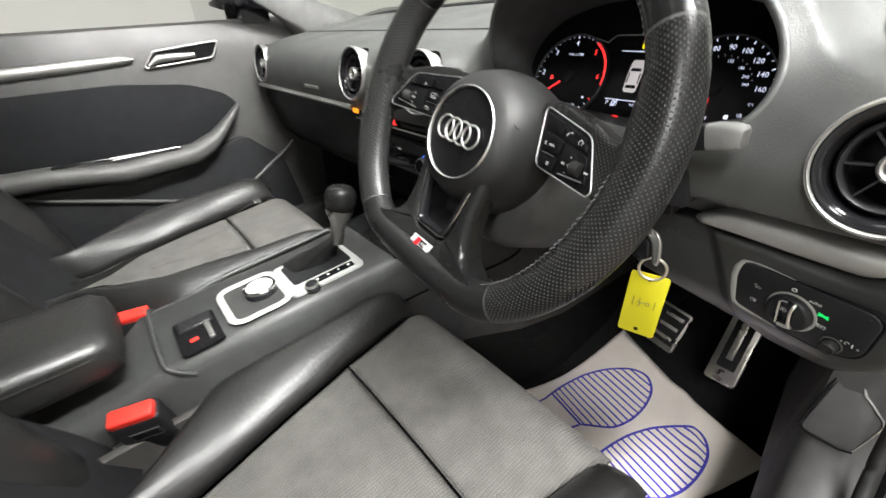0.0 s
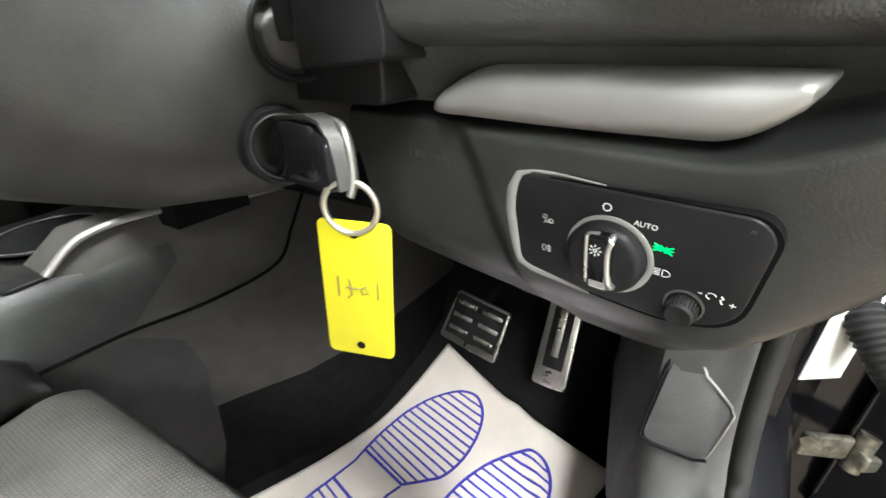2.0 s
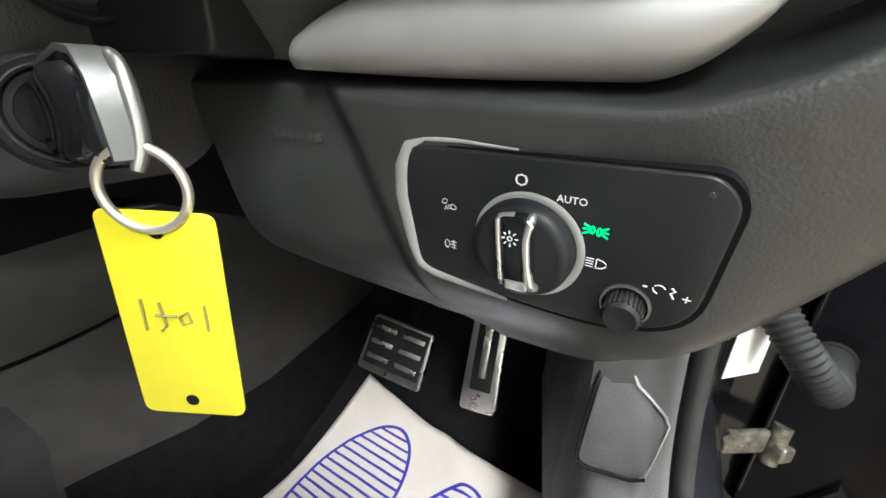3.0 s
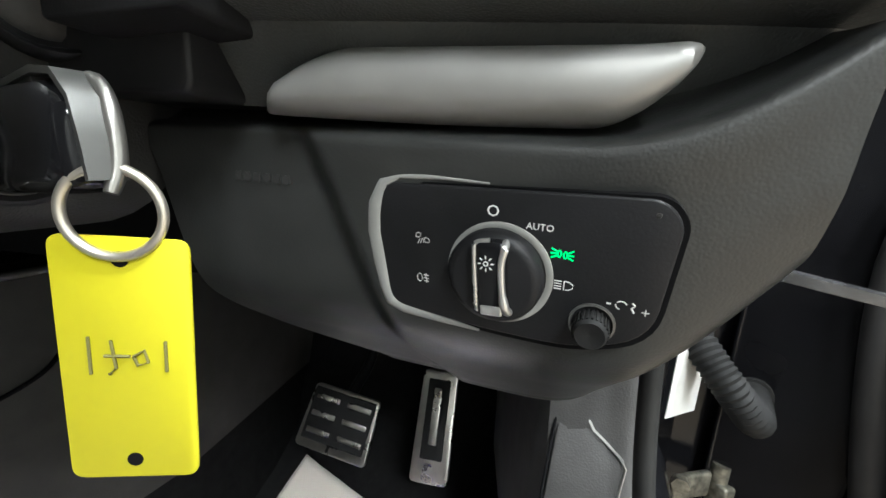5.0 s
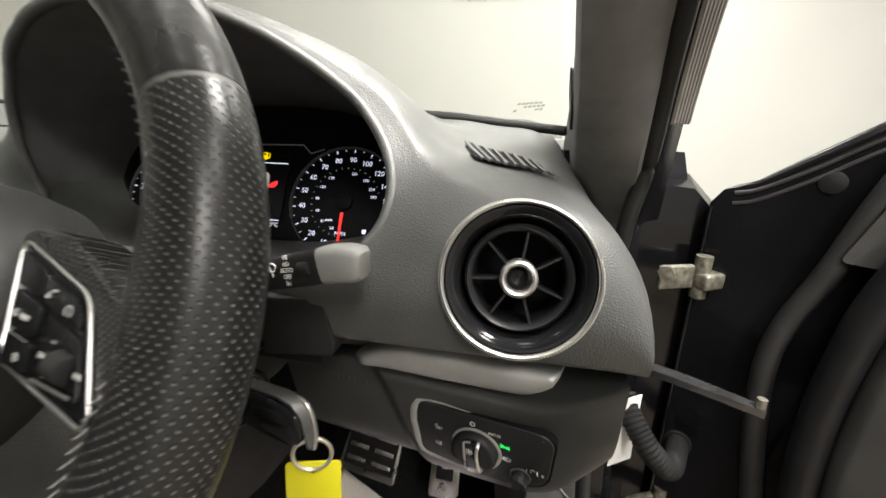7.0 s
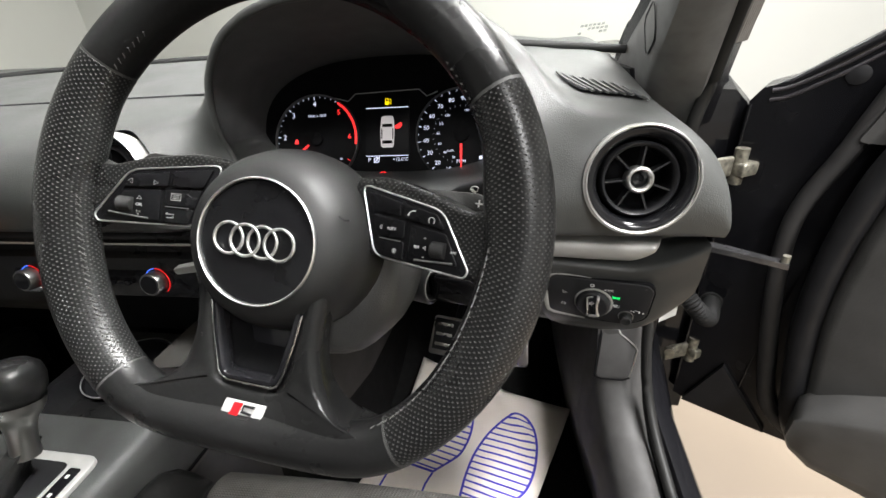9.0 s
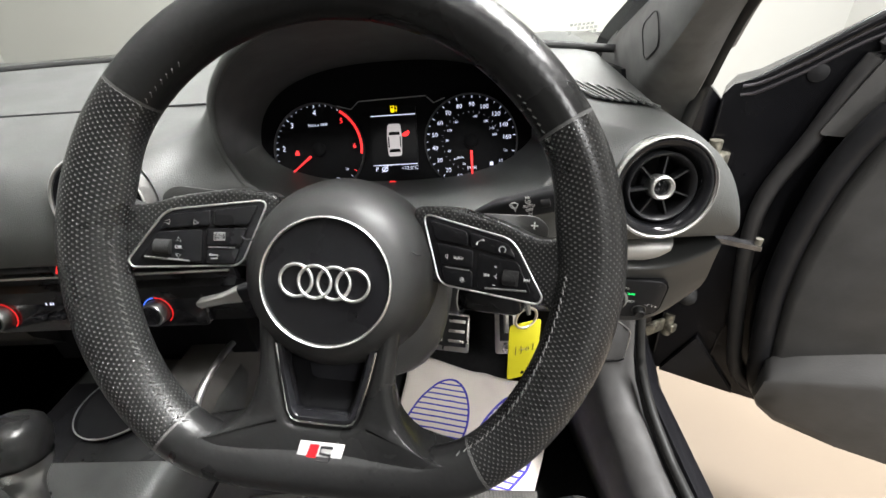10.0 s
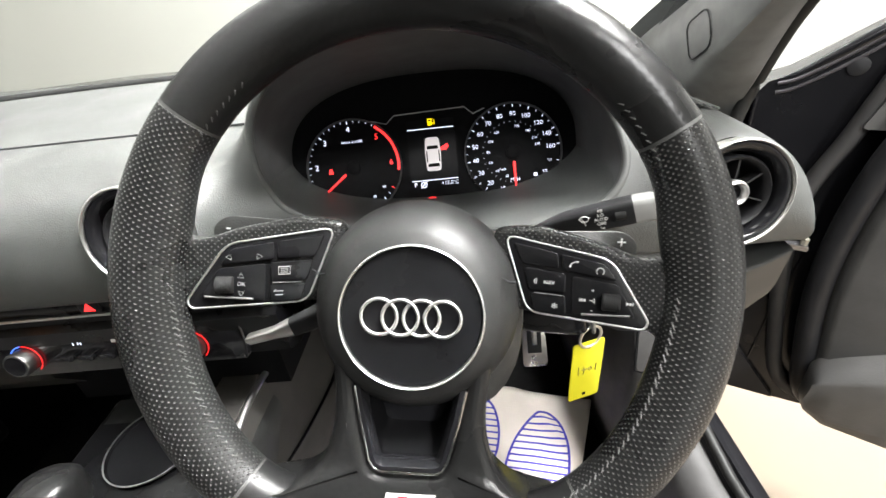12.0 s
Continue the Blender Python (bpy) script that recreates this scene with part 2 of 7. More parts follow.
def carve(ob, *cutters):
    """Cuts closed meshes out of ob."""
    for bm in cutters:
        bmesh.ops.recalc_face_normals(bm, faces=bm.faces)
        me = bpy.data.meshes.new("cutter")
        bm.to_mesh(me)
        bm.free()
        cut = new("cutter", me)
        mod = ob.modifiers.new("cut", "BOOLEAN")
        mod.operation, mod.solver, mod.object = "DIFFERENCE", "EXACT", cut
        bpy.context.view_layer.update()
        done = bpy.data.meshes.new_from_object(ob.evaluated_get(bpy.context.evaluated_depsgraph_get()))
        ob.modifiers.clear()
        ob.data = done
        bpy.data.objects.remove(cut)
    ob.data.shade_smooth()
    ob.data.set_sharp_from_angle(angle=radians(35))
    return ob


# ---- showroom ----
tagged(part("ground", rbox(9, 9, 0.1, pose(0, 0.5, -0.22), 0), FLOOR, smooth=0), "beige painted showroom floor, lightly scuffed", "floor", kind="structure")
tagged(part("ceiling", rbox(9, 9, 0.1, pose(0, 0.5, 3.25), 0), WALL, smooth=0), "white showroom ceiling", "ceiling", kind="structure")
wall("wall_north", 9, 0.1, 3.37, 0, 4.0, 1.515, WALL, "plain white showroom wall ahead of the car")
wall("wall_south", 9, 0.1, 3.37, 0, -4.0, 1.515, WALL, "plain white showroom wall behind the car")
wall("wall_east", 0.1, 7.9, 3.37, 4.0, 0, 1.515, WALL, "plain white showroom wall")
wall("wall_west", 0.1, 7.9, 3.37, -4.0, 0, 1.515, WALL, "plain white showroom wall")

# ---- car: dashboard ----
CX = 0.381          # middle of the instruments
ARCH_Z = 0.83


def arch_point(a, grow=0.0):
    """A point (x, z) of the instrument hood's opening, fuller on its left shoulder; a: angle from the right, upwards."""
    c, s = math.cos(a), math.sin(a)
    h = 0.1232 if s > 0 else 0.066
    w = 0.165 if c > 0 else 0.190
    n = 2.3 if s < 0 else 1.72 if c > 0 else 2.28
    return CX + 0.015 + (w + grow) * math.copysign(abs(c) ** (2 / n), c), ARCH_Z + (h + grow) * math.copysign(abs(s) ** (2 / n), s)


CREST = [(0.0, 0.9575), (0.035, 0.9565), (0.07, 0.9515), (0.12, 0.933), (0.155, 0.906), (0.18, 0.880), (0.205, 0.865), (0.25, 0.853), (0.30, 0.846), (2.0, 0.846)]


def smooth01(t):
    t = max(0.0, min(1.0, t))
    return t * t * (3 - 2 * t)


dashboard = thing("dashboard", (0, 0.3, 0.6), "dark grey grained soft-touch car dashboard with silver trim", "dashboard")


def crest(x):
    """Height of the pad's upper edge: the hood's arch over the instruments, level elsewhere."""
    q = abs(x - CX) if x < CX else (x - CX) * 0.955
    for (q0, z0), (q1, z1) in zip(CREST, CREST[1:]):
        if q <= q1:
            t = (q - q0) / (q1 - q0)
            return z0 + (z1 - z0) * t
    return 0.846


def pad_profile(x):
    """(y, z) of the pad from its lower front edge up over the top to the windscreen."""
    T = (crest(x - 0.012) + crest(x) * 2 + crest(x + 0.012)) / 4
    h = smooth01((T - 0.846) / 0.05)
    back = 0.048 * smooth01((x - 0.13) / 0.08) * smooth01((0.52 - x) / 0.14)
    yl = min(0.214, 0.166 + 1.9 * (x - 0.37) ** 2)

    def mix(p, q):
        return p[0] + (q[0] - p[0]) * h, p[1] + (q[1] - p[1]) * h

    low = 0.010 * smooth01((x - 0.52) / 0.10)
    pts = [(0.175, 0.728), (0.152 + back * 0.3, 0.733), (0.146 + back * 0.6, 0.745), (0.143 + back, 0.77), (0.146 + back + 0.006 * h, 0.795), (0.153 + back + 0.012 * h, 0.817)]
    pts += [mix((0.166 + back, 0.834), (yl - 0.012, T - 0.020)), mix((0.19 + back * 0.5, 0.846 - low * 0.5), (yl - 0.002, T - 0.004)), mix((0.235, 0.857 - low), (yl + 0.022, T)), mix((0.30, 0.866 - low), (yl + 0.10, T - 0.004)), mix((0.42, 0.886 - low), (0.44, max(0.886, T - 0.030))), (0.56, 0.905 - low), (0.66, 0.900 - low)]
    return [(p.y, p.z) for p in curve([V(0, y, z) for y, z in pts], 4)]


def pad_y(x, z):
    line = pad_profile(x)[4:]
    for (y0, z0), (y1, z1) in zip(line, line[1:]):
        if z0 <= z <= z1:
            return y0 + (y1 - y0) * (z - z0) / max(1e-6, z1 - z0)
    return line[0][0]


def pad_ring(x):
    e = (abs(x) - 0.645) / 0.0905
    drop = 1 - math.sqrt(max(0.0, 1 - e * e)) if e > 0 else 0.0
    return [(y + 0.006 * drop * (y < 0.3), 0.728 + (z - 0.728) * (1 - 0.72 * drop) - 0.02 * drop * max(0, min(1, (y - 0.2) / 0.1))) for y, z in pad_profile(x)]


def pad_top(x, y):
    """A point on the pad's upper side."""
    line = pad_ring(x)[24:]
    for (y0, z0), (y1, z1) in zip(line, line[1:]):
        if y0 <= y <= y1:
            return V(x, y, z0 + (z1 - z0) * (y - y0) / max(1e-6, y1 - y0))
    return V(x, y, line[0][1])


# soft pad over the whole width with the hood over the instruments, rounded ends, cut open for the instruments and vents
rings = []
for i in range(181):
    x = -0.74 + 1.477 * i / 180
    if i > 160:
        x0 = -0.74 + 1.477 * 160 / 180
        x = 0.735 - (0.735 - x0) * (1 - math.sin(math.pi / 2 * (i - 160) / 20))
    e = (abs(x) - 0.645) / 0.0905
    drop = 1 - math.sqrt(max(0.0, 1 - e * e)) if e > 0 else 0.0
    ring = []
    for y, z in pad_profile(x):
        ring.append(V(x, y + 0.006 * drop * (y < 0.3), 0.728 + (z - 0.728) * (1 - 0.72 * drop) - 0.02 * drop * max(0, min(1, (y - 0.2) / 0.1))))
    ring.append(V(x, 0.66, 0.70))
    ring.append(V(x, 0.20, 0.70))
    rings.append(ring)
pad = part("soft_pad", loft(rings), PAD, dashboard)
cutters = [loft([[V(arch_point(2 * math.pi * k / 96)[0], y, arch_point(2 * math.pi * k / 96)[1]) for k in range(96)] for y in (0.0, 0.345)])]
VENTS = [(0.651, 0.1465, 0.790), (0.107, 0.1465, 0.803), (-0.107, 0.1465, 0.803), (-0.651, 0.1485, 0.798)]
for at in VENTS:
    cutters.append(lathe([(0.0484, -0.045), (0.0484, 0.05)], Matrix.Translation(at) @ pose(0, 0, 0, 79, 0, 0), 56, True))
carve(pad, *cutters)
part("dash_badge", rbox(0.075, 0.003, 0.007, pose(-0.31, 0.1425, 0.764), 0.001), SATIN, dashboard, "small silver badge")
part("pad_seam", tube([V(x, 0.302, 0.8668) for x in (-0.64, -0.3, 0.0, 0.17)], 0.0016, 6), BLACK, dashboard)
part("scuttle_edge", tube(curve([V(x, 0.575 - 0.12 * (x / 0.72) ** 2, 0.907 - 0.028 * (x / 0.72) ** 4) for x in (-0.70, -0.5, -0.25, 0, 0.25, 0.5, 0.70)], 6), 0.006, 8), RUBBER, dashboard, "black rubber edge under the windscreen")

# rolled edge of the opening
path = [V(x, pad_y(x, z) + 0.0035, z) for x, z in [arch_point(radians(-80 + 325 * k / 100), 0.0005) for k in range(101)]]
part("hood_edge", tube(path, [0.0042 * min(1.0, 0.15 + k / 12, 0.15 + (100 - k) / 12) for k in range(101)], 12, up=(0, 1, 0)), PAD, dashboard, "rounded edge of the instrument hood")

# dark tunnel between the hood's lip and the instruments
GM = frame_of((CX, 0.290, 0.805), (1, 0, 0), (0, -0.9, 0.43))   # instrument face: local x right, y up
rings = []
for f in (0.0, 0.25, 0.6, 1.0):
    ring = []
    for k in range(64):
        a = 2 * math.pi * k / 64
        x, z = arch_point(a, -0.0008)
        p = V(x, pad_y(x, z) + 0.003, z)
        c, s = math.cos(a), math.sin(a)
        q = GM @ V(0.172 * math.copysign(abs(c) ** 0.8, c), 0.012 + (0.092 if s > 0 else 0.085) * math.copysign(abs(s) ** 0.8, s), -0.004)
        ring.append(p.lerp(q, f))
    rings.append(ring)
part("hood_lining", loft(rings, caps=False), LINING, dashboard, "matt hood lining, its black lightened for haze")
# black panel under the opening, beside the column
UPRIGHT = Matrix(((1, 0, 0, 0), (0, 0, -1, 0), (0, 1, 0, 0), (0, 0, 0, 1)))
poly = rounded([(0.25, 0.70), (0.512, 0.70), (0.512, 0.7585), (0.25, 0.7585)], 0.006)
part("column_panel", slab(poly, 0.05, Matrix.Translation((0, 0.165, 0)) @ UPRIGHT, 0.002), BLACK, dashboard)
poly = rounded([(0.478, 0.718), (0.5295, 0.723), (0.5305, 0.731), (0.5245, 0.7655), (0.478, 0.7625)], 0.003)
part("side_panel", slab(poly, 0.05, Matrix.Translation((0, 0.1432, 0)) @ UPRIGHT, 0.0012), BLACK, dashboard, "black panel beside the column")

# ---- knee panel with the switches ----
KP = [(0.26, 0.714), (0.215, 0.712), (0.203, 0.706), (0.198, 0.699), (0.186, 0.694), (0.1735, 0.6915), (0.1675, 0.688), (0.1675, 0.681), (0.1705, 0.668), (0.1735, 0.645), (0.178, 0.618), (0.184, 0.603), (0.195, 0.590), (0.212, 0.5765), (0.236, 0.5575), (0.254, 0.5435), (0.268, 0.5375), (0.34, 0.540)]
KNEE_END = [(0.54, 0.560), (0.548, 0.540), (0.555, 0.518), (0.565, 0.492), (0.58, 0.474), (0.60, 0.463), (0.63, 0.457), (0.66, 0.452), (0.70, 0.443), (0.72, 0.443)]


def knee_end(z):
    """Where the knee panel ends beside the column, at that height."""
    for (z0, a), (z1, b) in zip(KNEE_END, KNEE_END[1:]):
        if z <= z1:
            return a + (b - a) * (z - z0) / (z1 - z0)
    return KNEE_END[-1][1]


rings = []
for i in range(121):
    s = i / 120
    ring = []
    for p in curve([V(0, y, z) for y, z in KP], 4):
        y, z = p.y, p.z
        x0 = knee_end(z)
        x = x0 + (0.7255 - x0) * s
        q = 0.010 * math.log(1 + math.exp((x - 0.694) / 0.010))
        zb = 0.598 + 1.67 * q
        zz = 0.70 + (z - 0.70) * max(0.15, (0.70 - zb) / 0.102) if z < 0.70 else z
        zz += 0.036 * max(0.0, (x - 0.655) / 0.08) ** 1.8 * smooth01((z - 0.655) / 0.035)
        y += 0.009 * (1 - smooth01((x - 0.5400 - 0.41 * (0.683 - z)) / 0.016)) * smooth01((0.70 - z) / 0.015)
        ring.append(V(x, y - 0.17 * (x - 0.6345), zz))
    rings.append(ring)
knee = part("knee_panel", loft(rings), KNEE, dashboard, "smooth dark grey knee panel")
for k in range(6):
    x = 0.503 + 0.0055 * k
    part("embossed_mark", rbox(0.0036, 0.0016, 0.0042, pose(x, 0.1797 - 0.17 * (x - 0.6345), 0.668, 0, 0, -9), 0), HARD, dashboard, smooth=0)
# silver blade
rings = []
for i in range(41):
    s = i / 40
    x = 0.527 + 0.161 * s
    zt = 0.7215 - 0.0225 * (1 - min(1.0, s / 0.28)) ** 1.9
    zb = 0.6962 - 0.0015 * math.sin(math.pi * min(1, s)) + 0.0225 * max(0.0, (s - 0.80) / 0.20) ** 2.2
    yc = 0.178 - 0.105 * (x - 0.53)
    hh, zc = max(0.0004, (zt - zb) / 2), (zt + zb) / 2
    rings.append([V(x, yc + 0.016 + 0.020 * math.copysign(abs(math.cos(q)) ** 0.8, math.cos(q)) * (0.6 if math.cos(q) > 0 else 1.0) * min(1, hh / 0.006), zc + hh * math.copysign(abs(math.sin(q)) ** 0.75, math.sin(q))) for q in [2 * math.pi * k / 24 for k in range(24)]])
part("silver_blade", loft(rings), BLADE, dashboard, "brushed silver blade")
# near-black block and sheet painting the shade between pad and knee panel, and inside the dash
part("inner_shade", rbox(1.44, 0.36, 0.13, pose(0, 0.45, 0.655), 0), DEEP, dashboard, smooth=0)
part("gap_shade", slab(rounded([(0.50, 0.70), (0.738, 0.70), (0.738, 0.735), (0.50, 0.735)], 0.004), 0.02, Matrix(((1, 0, 0, 0), (0, 0, -1, 0.205), (0, 1, 0, 0), (0, 0, 0, 1)))), DEEP, dashboard)

# ---- lower dash on the passenger's side and the middle stack ----
rings = []
GP = [(0.30, 0.73), (0.175, 0.728), (0.168, 0.70), (0.175, 0.66), (0.19, 0.60), (0.23, 0.55), (0.34, 0.53)]
for x in (-0.735, -0.7, -0.4, -0.13):
    rings.append([V(x, y, z) for y, z in GP])
part("glovebox", loft(rings), BLACK, dashboard)
rings = []
for i in range(31):
    s = i / 30
    x = -0.70 + 0.575 * s
    h = 0.0065
    y0 = 0.150
    rings.append([V(x, y0 + 0.012 * math.cos(a), 0.738 + h * math.sin(a)) for a in [2 * math.pi * k / 12 for k in range(12)]])
part("silver_strip", loft(rings), SATIN, dashboard, "long satin silver trim strip")
SP = [(0.30, 0.735), (0.160, 0.7345), (0.157, 0.728), (0.161, 0.716), (0.166, 0.712), (0.166, 0.700), (0.158, 0.694), (0.163, 0.64), (0.185, 0.628), (0.34, 0.62)]
part("stack_fascia", loft([[V(x, y, z) for y, z in SP] for x in (-0.14, -0.137, 0.17, 0.20)]), PIANO, dashboard, "gloss black middle stack")
part("stack_line", tube([V(-0.14, 0.1575, 0.7145), V(0.2, 0.1575, 0.7145)], 0.0016, 6), SATIN, dashboard, "thin silver line")
# solid near-black box in place of the shade in the open cubby
part("cubby_shade", rbox(0.30, 0.10, 0.10, pose(0.0, 0.27, 0.58), 0.0), DEEP, dashboard, smooth=0)

# ---- air vents ----


bm = loft([[V(r, w, z) for r, w in ((0.0468, -0.0006), (0.0504, -0.0006), (0.0504, 0.0006), (0.0468, 0.0006))] for z in (-0.004, 0.0060)])
bmesh.ops.recalc_face_normals(bm, faces=bm.faces)
RIDGE = bpy.data.meshes.new("ridge")
bm.to_mesh(RIDGE)
bm.free()
RIDGE.materials.append(SATIN)


def air_vent(at, tilt=11, yaw=0):
    M = Matrix.Translation(Vector(at) + V(0, 0.002, 0)) @ pose(0, 0, 0, 90 - tilt, 0, yaw) @ Matrix.Scale(0.97, 4)
    v = thing("air_vent", at, "round air vent with silver knurled ring and black blades", "air vent", "dashboard air vents")
    part("outer_ring", lathe([(0.0485, -0.012), (0.0500, -0.004), (0.0500, 0.0045), (0.0493, 0.0068), (0.0484, 0.0074), (0.0475, 0.0068), (0.0469, 0.0035), (0.0466, -0.02)], M, 72), SATIN, v, "satin silver ring with knurled edge")
    for k in range(150):
        a = 2 * math.pi * k / 150
        if radians(20) < a < radians(105):
            continue
        ob = new("ridge", RIDGE)
        ob.parent = v
        ob.matrix_parent_inverse = v.matrix_basis.inverted()
        ob.matrix_basis = M @ Matrix.Rotation(a, 4, "Z")
    part("inner_ring", lathe([(0.0468, 0.0030), (0.0458, 0.0052), (0.0430, 0.0050), (0.0395, 0.002), (0.037, -0.006), (0.037, -0.03)], M, 64), GLOSS, v, "gloss black ring")
    part("bezel", lathe([(0.0345, -0.02), (0.0345, -0.002), (0.0325, 0.0005), (0.0305, -0.001), (0.0295, -0.008), (0.029, -0.035)], M, 56), BLACK, v)
    part("backing", lathe([(0.044, -0.02), (0.036, -0.034), (0.02, -0.036), (0.0001, -0.036)], M, 40), DEEP, v)
    part("hub", lathe([(0.0122, -0.012), (0.0122, 0.0005), (0.0115, 0.0025), (0.0100, 0.0032), (0.0088, 0.0025), (0.0080, 0.0), (0.0075, -0.004)], M, 40), SATIN, v, "chrome hub ring")
    part("hub_cap", lathe([(0.0078, -0.003), (0.005, -0.0055), (0.0025, -0.0045), (0.0001, -0.003)], M, 30), GLOSS, v)
    for k in range(7):
        a = radians(185 + 51.43 * k)
        R = M @ Matrix.Rotation(a, 4, "Z")
        part("blade", loft([[R @ V(r, w * 0.0008, z) for w, z in ((-1, -0.004), (1, -0.004), (1, -0.018), (-1, -0.018))] for r in (0.011, 0.030)]), BLACK, v)
    return v


for at in VENTS:
    air_vent(at)

# ---- instruments ----
cluster = thing("instrument_cluster", (CX, 0.29, 0.805), "black instrument cluster with two lit dials and a display", "instrument cluster")
part("face", slab(rounded([(-0.18, -0.085), (0.18, -0.085), (0.18, 0.105), (-0.18, 0.105)], 0.05), 0.01, GM @ pose(0, 0, -0.003)), DEEP, cluster)


BROWGREY = material("pale_grey_line", (0.32, 0.32, 0.31), 0.5)
DIALRING = material("dark_dial_ring", (0.09, 0.09, 0.09), 0.35, 0.6)


def polar(cx, cy, r, deg):
    return cx + r * math.cos(radians(deg)), cy + r * math.sin(radians(deg))


def dial(name, cx, numbers, ticks, label):
    d = part(name, lathe([(0.0580, -0.002), (0.0580, 0.0030), (0.0573, 0.0036), (0.0567, 0.0030), (0.0564, 0.0)], GM @ pose(cx, 0, 0), 72), DIALRING, cluster, label)
    part("dial_plate", lathe([(0.0564, 0.0), (0.03, -0.0004), (0.0001, -0.0004)], GM @ pose(cx, 0, 0), 64), DEEP, d)
    bm = bmesh.new()
    for deg, big in ticks:
        M = GM @ pose(cx, 0, 0.0006) @ Matrix.Rotation(radians(deg), 4, "Z")
        loft([[M @ V(r, w, 0) for r, w in ((0.0555, -0.00035 * big), (0.0555, 0.00035 * big), (0.0555 - 0.0025 * big, 0.00035 * big), (0.0555 - 0.0025 * big, -0.00035 * big))], [M @ V(r, w, 0.0002) for r, w in ((0.0555, -0.00035 * big), (0.0555, 0.00035 * big), (0.0555 - 0.0025 * big, 0.00035 * big), (0.0555 - 0.0025 * big, -0.00035 * big))]], bm=bm)
    part("tick_marks", bm, LEDWHITE, d, smooth=0)
    for text, deg, r, size in numbers:
        x, y = polar(cx, 0, r, deg)
        part("numeral", lettering(text, size, GM @ pose(x, y, 0.0006)), LEDWHITE, d, smooth=0)
    return d


tach_ticks = [(217 - 8.2 * k, 0.8 if k % 5 else 1.5) for k in range(0, 20)]
rev = dial("rev_counter", -0.096, [("1", 217, 0.0455, 0.0095), ("2", 176, 0.0455, 0.0095), ("3", 136, 0.0455, 0.0095), ("4", 94, 0.0455, 0.0095), ("1/min x 1000", 90, 0.0305, 0.0048), ("READY", 255, 0.044, 0.0042), ("OFF", 282, 0.046, 0.0042), ("90", 322, 0.043, 0.0042), ("50", 300, 0.043, 0.0042)], tach_ticks, "rev counter with red zone")
for text, deg in (("5", 48), ("6", 3)):
    part("red_numeral", lettering(text, 0.0095, GM @ pose(*polar(-0.096, 0, 0.0455, deg), 0.0006)), LEDRED, rev, smooth=0)
part("warning_icon", slab(rounded([(-0.003, -0.0015), (0.003, -0.0015), (0.0015, 0.0045), (-0.0015, 0.0045)], 0.001), 0.0004, GM @ pose(*polar(-0.096, 0, 0.029, 188), 0.0008)), LEDRED, rev, smooth=0)
for k in range(7):
    ang = 328 - 9 * k
    part("gauge_tick", rbox(0.0028 if k % 3 else 0.0045, 0.0008, 0.0003, GM @ pose(*polar(-0.096, 0, 0.0525, ang), 0.0006, 0, 0, ang), 0), LEDWHITE if k else LEDRED, rev, smooth=0)
bm = bmesh.new()
loft([[GM @ V(*polar(-0.096, 0, r, 58 - 66 * k / 24), z) for r, z in ((0.0556, 0.0007), (0.0528, 0.0007), (0.0528, 0.0003), (0.0556, 0.0003))] for k in range(25)], bm=bm)
part("red_zone", bm, LEDRED, rev, smooth=0)
speed_num = [(str(10 * k), 270 - 20.4 * k, 0.0455 - 0.0012 * (k > 5), 0.0075) for k in range(0, 11)]
speed_num += [(s, a, 0.0445, 0.0075) for s, a in (("120", 44), ("140", 23), ("160", 3))]
speed_num += [(str(20 * k), 270 - 12.7 * (k * 2) * 0.98 + 6, 0.0295, 0.0042) for k in range(1, 6)] + [(s, a, 0.030, 0.0042) for s, a in (("120", 127), ("150", 78), ("180", 50), ("210", 28), ("240", 12))]
speed_num += [("MPH", 270, 0.033, 0.0058), ("km/h", 235, 0.024, 0.004), ("1/1", -18, 0.0445, 0.0045), ("1/2", -36, 0.0445, 0.0045)]
spd = dial("speedometer", 0.096, speed_num, [(270 - 10.2 * k, 0.8 if k % 2 else 1.35) for k in range(0, 27)] + [(-16, 1.2), (-34, 1.2), (-52, 1.2)], "speedometer marked in miles an hour")


for k in range(24):
    ang = 262 - 10.6 * k
    part("inner_tick", rbox(0.0016, 0.0005, 0.0002, GM @ pose(*polar(0.096, 0, 0.0355, ang), 0.0006, 0, 0, ang), 0), LEDDIM, spd, smooth=0)


def needle(cx, deg, r0, r1, parent):
    M = GM @ pose(cx, 0, 0.003) @ Matrix.Rotation(radians(deg), 4, "Z")
    bm = loft([[M @ V(r, w, z) for w, z in ((-h, 0), (h, 0), (h * 0.6, 0.0012), (-h * 0.6, 0.0012))] for r, h in ((r0, 0.0016), (r1, 0.0007))])
    part("needle", bm, LEDRED, parent, "red lit needle", smooth=0)
    part("needle_hub", lathe([(0.0085, 0.0), (0.0085, 0.003), (0.0070, 0.004), (0.0001, 0.0042)], GM @ pose(cx, 0, 0), 32), DEEP, parent)


part("fuel_mark", slab(rounded([(-0.002, -0.0022), (0.002, -0.0022), (0.002, 0.0022), (-0.002, 0.0022)], 0.0006), 0.0004, GM @ pose(*polar(0.096, 0, 0.038, -50), 0.0008)), LEDWHITE, spd, smooth=0)
for ang, rr in ((-62, 0.0525), (-68, 0.0525), (-66, 0.044)):
    part("reserve_mark", rbox(0.0045, 0.0014, 0.0003, GM @ pose(*polar(0.096, 0, rr, ang), 0.0006, 0, 0, ang), 0), LEDRED, spd, smooth=0)
needle(-0.096, 218, 0.013, 0.051, rev)
needle(0.096, 270, 0.012, 0.054, spd)

